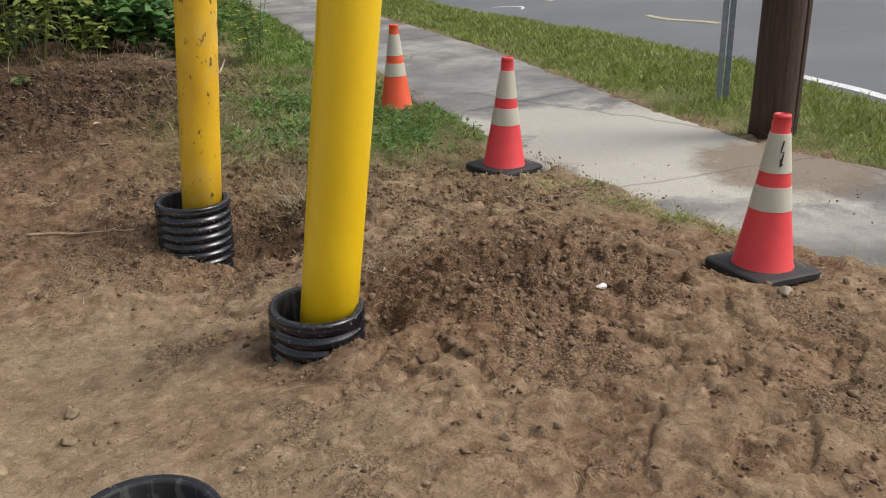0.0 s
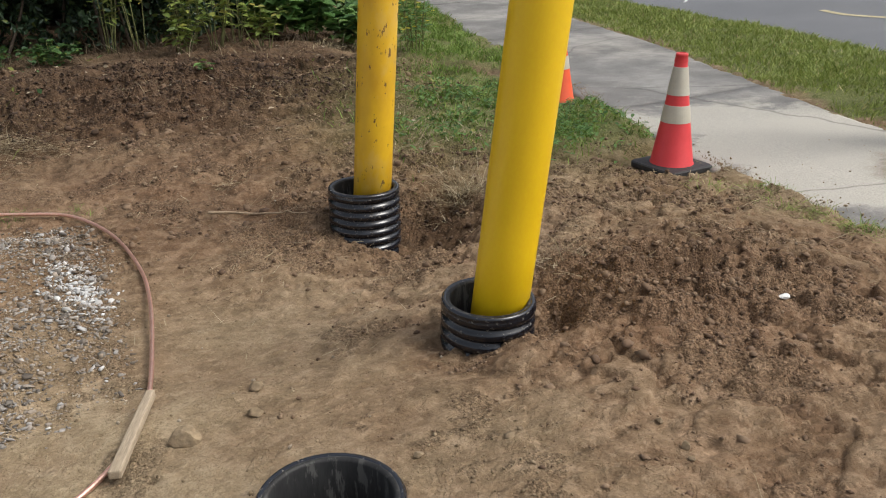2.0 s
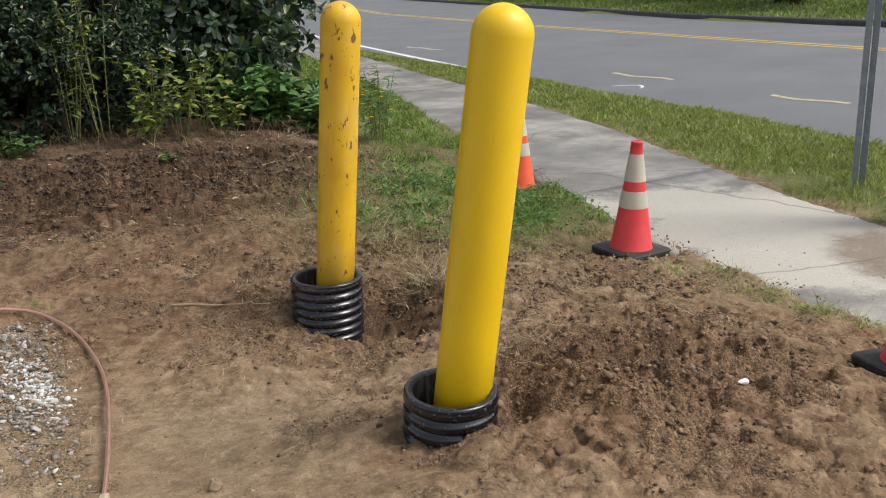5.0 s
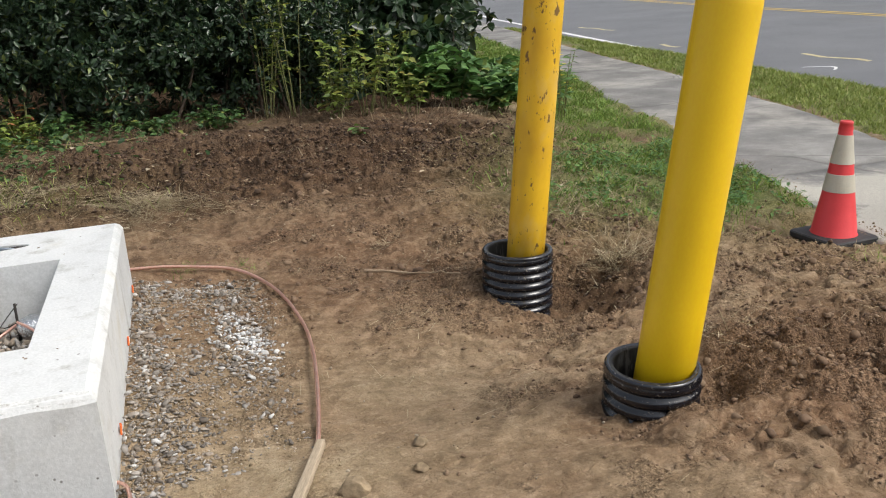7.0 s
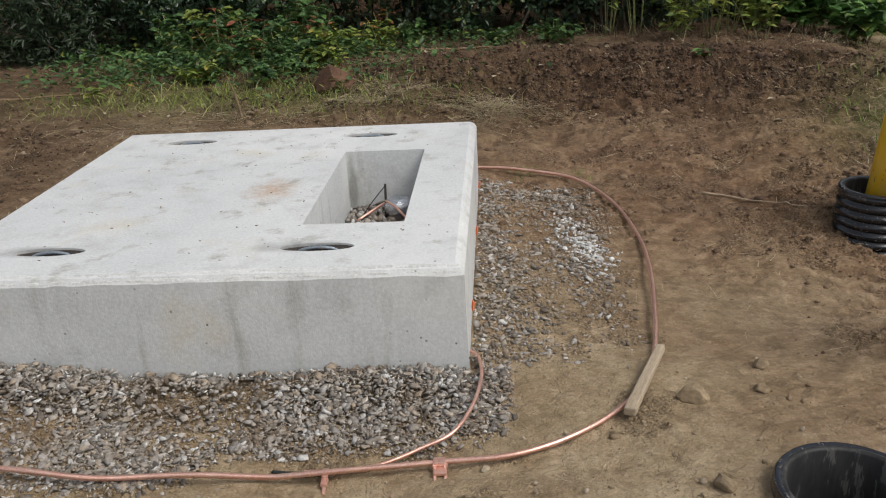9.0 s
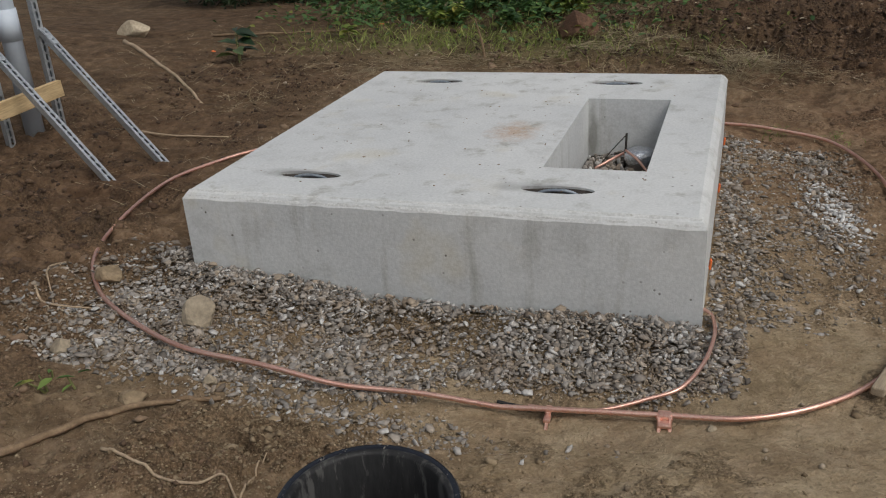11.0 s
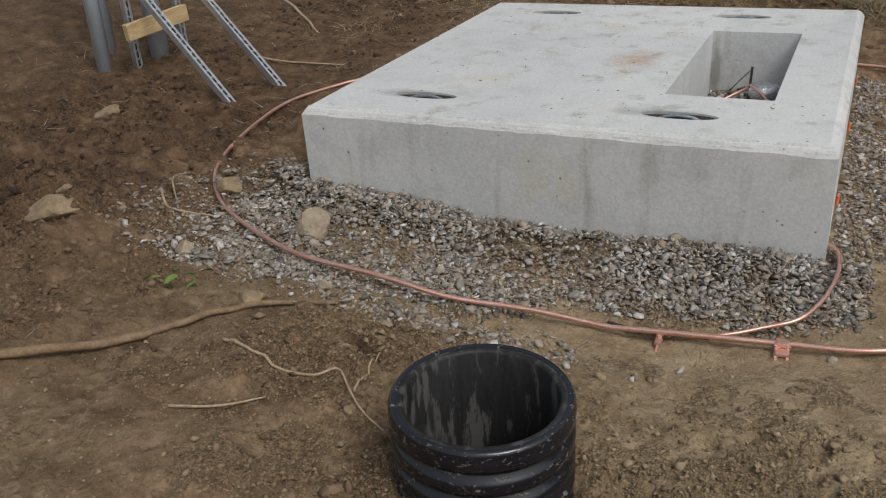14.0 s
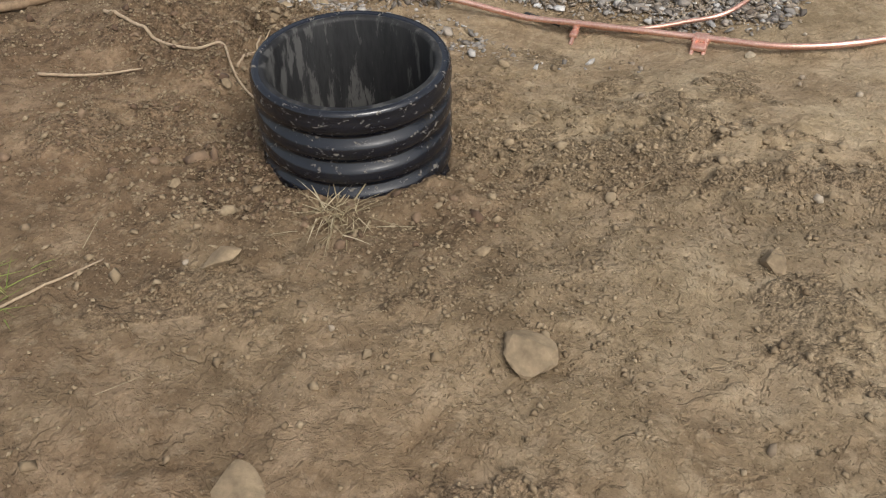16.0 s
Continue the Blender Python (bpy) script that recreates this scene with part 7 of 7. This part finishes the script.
M_STEM = material("green_stems", (0.10, 0.11, 0.035), (0.19, 0.19, 0.07), 10, 60, 0.7)
for x, y, h in ((2.7, 10.0, 0.55), (3.0, 9.6, 0.5), (3.35, 9.35, 0.45), (3.1, 9.9, 0.6), (3.6, 9.7, 0.45), (3.75, 10.3, 0.5), (2.9, 10.4, 0.6), (4.0, 10.7, 0.5), (4.3, 11.4, 0.5)):
    weed(x, y, h, 150, 0.16, 0.8, M_BROAD, "clump of large-leaved bright green weeds", spread=0.32, stems=7)
for x, y, h in ((4.0, 9.0, 0.7), (4.15, 9.3, 0.75), (3.9, 8.85, 0.55)):
    weed(x, y, h, 90, 0.10, 0.3, M_BROAD, "weed with small yellow flowers at the lawn's end", name="flowering_weed", spread=0.22, stems=6, flowers=9)
for x, y, h in ((1.25, 9.5, 1.6), (0.95, 9.6, 1.2)):
    weed(x, y, h, 130, 0.10, 0.28, M_LIME, "tall slender yellow-green stems before the shrubs", name="tall_weed", spread=0.42, stems=6, straight=False)
for x, y, h in ((1.75, 9.6, 0.9), (1.95, 9.3, 0.7), (2.2, 9.6, 0.9), (2.4, 9.2, 0.5), (1.6, 9.25, 0.5)):
    weed(x, y, h, 90, 0.11, 0.5, M_LIME, "bramble with yellowing leaves at the shrub line", name="bramble", spread=0.35, stems=7)
for x, y, h, m in ((-2.9, 8.0, 0.5, 0), (-2.55, 7.9, 0.6, 0), (-2.2, 8.1, 0.65, 0), (-1.95, 7.8, 0.5, 0), (-1.75, 8.2, 0.6, 1), (-2.4, 8.5, 0.8, 0), (-2.8, 8.8, 0.9, 0), (-1.6, 8.7, 0.5, 1), (-2.0, 8.9, 1.0, 0), (-1.35, 8.9, 0.5, 1), (-1.0, 9.2, 0.4, 0), (-3.2, 8.6, 0.7, 0), (-3.1, 9.4, 0.9, 1), (-2.3, 9.4, 1.1, 0), (-0.2, 9.35, 0.4, 0), (0.4, 9.3, 0.35, 0), (-2.75, 7.5, 0.3, 1), (-2.0, 7.4, 0.25, 0), (-1.6, 7.6, 0.3, 1), (-3.5, 9.2, 0.8, 0)):
    weed(x, y, 0.55 * h, 200, 0.075 + 0.03 * (h > 0.7), 0.6, M_LIME if m else M_BANK, "leafy green weed on the bank before the wood", spread=0.28, stems=8)
for x, y in ((-2.35, 8.05), (-1.85, 8.35), (-2.75, 8.3), (-1.3, 9.0), (-3.0, 9.6)):
    weed(x, y, 0.45, 22, 0.09, 0.5, M_RUSSET, "reddening autumn weed among the green ones", name="russet_weed", spread=0.25, stems=5)
weed(1.53, 7.70, 0.10, 14, 0.10, 0.7, M_BROAD, "single flat green weed on bare soil", spread=0.12, stems=3)
weed(-1.45, 6.95, 0.12, 16, 0.07, 0.6, M_BROAD, "small green weed on the bank", spread=0.1, stems=3)
weed(-3.98, 6.05, 0.28, 12, 0.14, 0.55, M_SHRUB, "small dark-leaved sapling on the bare slope", spread=0.08, stems=2)
weed(-2.27, 2.02, 0.06, 9, 0.055, 0.40, M_BROAD, "wilted green weed lying on the soil", spread=0.12, stems=4)
weed(-3.42, 6.9, 0.12, 12, 0.10, 0.7, M_LIME, "pale green seedling on the slope", spread=0.1, stems=3)
weed(-1.52, 0.93, 0.03, 5, 0.03, 0.7, M_BROAD, "tiny seedling pressed in soil", spread=0.03, stems=2)


def bank_cover():
    """Low leaves and grass spread over the bank before the shrubs."""
    cover = lambda x, y: np.clip(blob(x, y, -2.5, 7.9, 0.9, 0.5) + blob(x, y, -3.0, 9.0, 0.9, 0.6) + 0.5 * blob(x, y, -1.0, 9.1, 0.9, 0.2), 0, 1) * (0.2 + 0.8 * step(-0.1, 0.2, lattice(x * 2.4, y * 2.4, 81)))
    q = scatter(5200, -4.6, 0.8, 6.6, 10.2, cover)
    n = len(q)
    a = rng.uniform(0, 2 * np.pi, n)
    ax = np.stack([np.cos(a), np.sin(a), rng.uniform(0.1, 0.8, n)], 1)
    z = ground_z(q[:, 0], q[:, 1]) + rng.uniform(0.01, 0.16, n)
    stuff("ground_weeds", leaf_mesh("ground_weeds", np.c_[q, z], ax, np.tile([0, 0, 1.0], (n, 1)) + rng.normal(0, 0.3, (n, 3)), rng.uniform(0.03, 0.09, n), rng.uniform(0.02, 0.05, n), M_BANK), "low green ground weeds spread over the bank", "weeds")
    q = scatter(2300, -4.0, 0.0, 6.3, 9.6, lambda x, y: np.clip(blob(x, y, -2.2, 6.9, 1.0, 0.3) + 0.4 * cover(x, y), 0, 1))
    n = len(q)
    lean = np.stack([rng.normal(0, 0.6, n), rng.normal(0, 0.6, n), np.full(n, 0.7)], 1)
    stuff("bank_grass", blade_mesh("bank_grass", np.c_[q, ground_z(q[:, 0], q[:, 1]) - 0.01], lean, rng.uniform(0.05, 0.18, n), np.full(n, 0.007), M_GRASS_DRY), "ragged yellow-green grass on the bank", "grass")


bank_cover()


def dead_stems():
    """Dry brown stems at the foot of the shrubs."""
    n = 800
    x = rng.uniform(-1.0, 3.6, n)
    y = 9.3 + rng.normal(0, 0.35, n) + 0.35 * np.sin(x * 2.1)
    lean = np.stack([rng.normal(0, 0.5, n), rng.normal(0, 0.5, n), rng.uniform(0.1, 1.0, n)], 1)
    stuff("dead_stems", blade_mesh("dead_stems", np.stack([x, y, ground_z(x, y)], 1), lean, rng.uniform(0.06, 0.32, n), np.full(n, 0.006), M_DEADSTEM, 0.4), "tangle of dry brown stems at the shrubs' foot", "dead stems")
    n = 120
    x, y = rng.uniform(-3.5, 3.0, n), rng.uniform(5.5, 9.5, n)
    a = rng.uniform(0, 2 * np.pi, n)
    L = rng.uniform(0.03, 0.07, n)
    stuff("fallen_leaves", leaf_mesh("fallen_leaves", np.stack([x, y, ground_z(x, y) + 0.012], 1), np.stack([np.cos(a), np.sin(a), rng.uniform(-0.1, 0.3, n)], 1), np.tile([0, 0, 1.0], (n, 1)) + rng.normal(0, 0.3, (n, 3)), L, L * 0.6, M_DEADLEAF), "pale fallen leaves on the bank", "leaves")


dead_stems()


# woods beyond the road
for i in range(9):
    y = 10 + 8.5 * i
    x = float(road_far(y)) + 9 + 2.0 * math.sin(i * 2.3)
    root = thing("tree", "large dark green tree beyond the road", "tree", pose(x, y, gz(x, y)), "trees beyond the road")
    bm = sweep_bm([Vector((0, 0, -0.2)), Vector((0.1, 0, 2.5)), Vector((0, 0.2, 6))], lambda t: 0.28 - 0.15 * t, 10)
    part("trunk", bm, M_BARK, root, smooth=True)
    lumps = [(x + 2.6 * math.sin(k * 2.4 + i), y + 2.6 * math.cos(k * 2.4), 1.2 + 0.75 * k, 1.7, 1.2) for k in range(8)]
    cr = new("crown", foliage_cloud(lumps, 480, 4, 0.66, 0.6, M_WOODS, "crown"))
    cr.parent = root
    tagged(cr, kind="stuff")
    cr.matrix_parent_inverse = root.matrix_world.inverted()
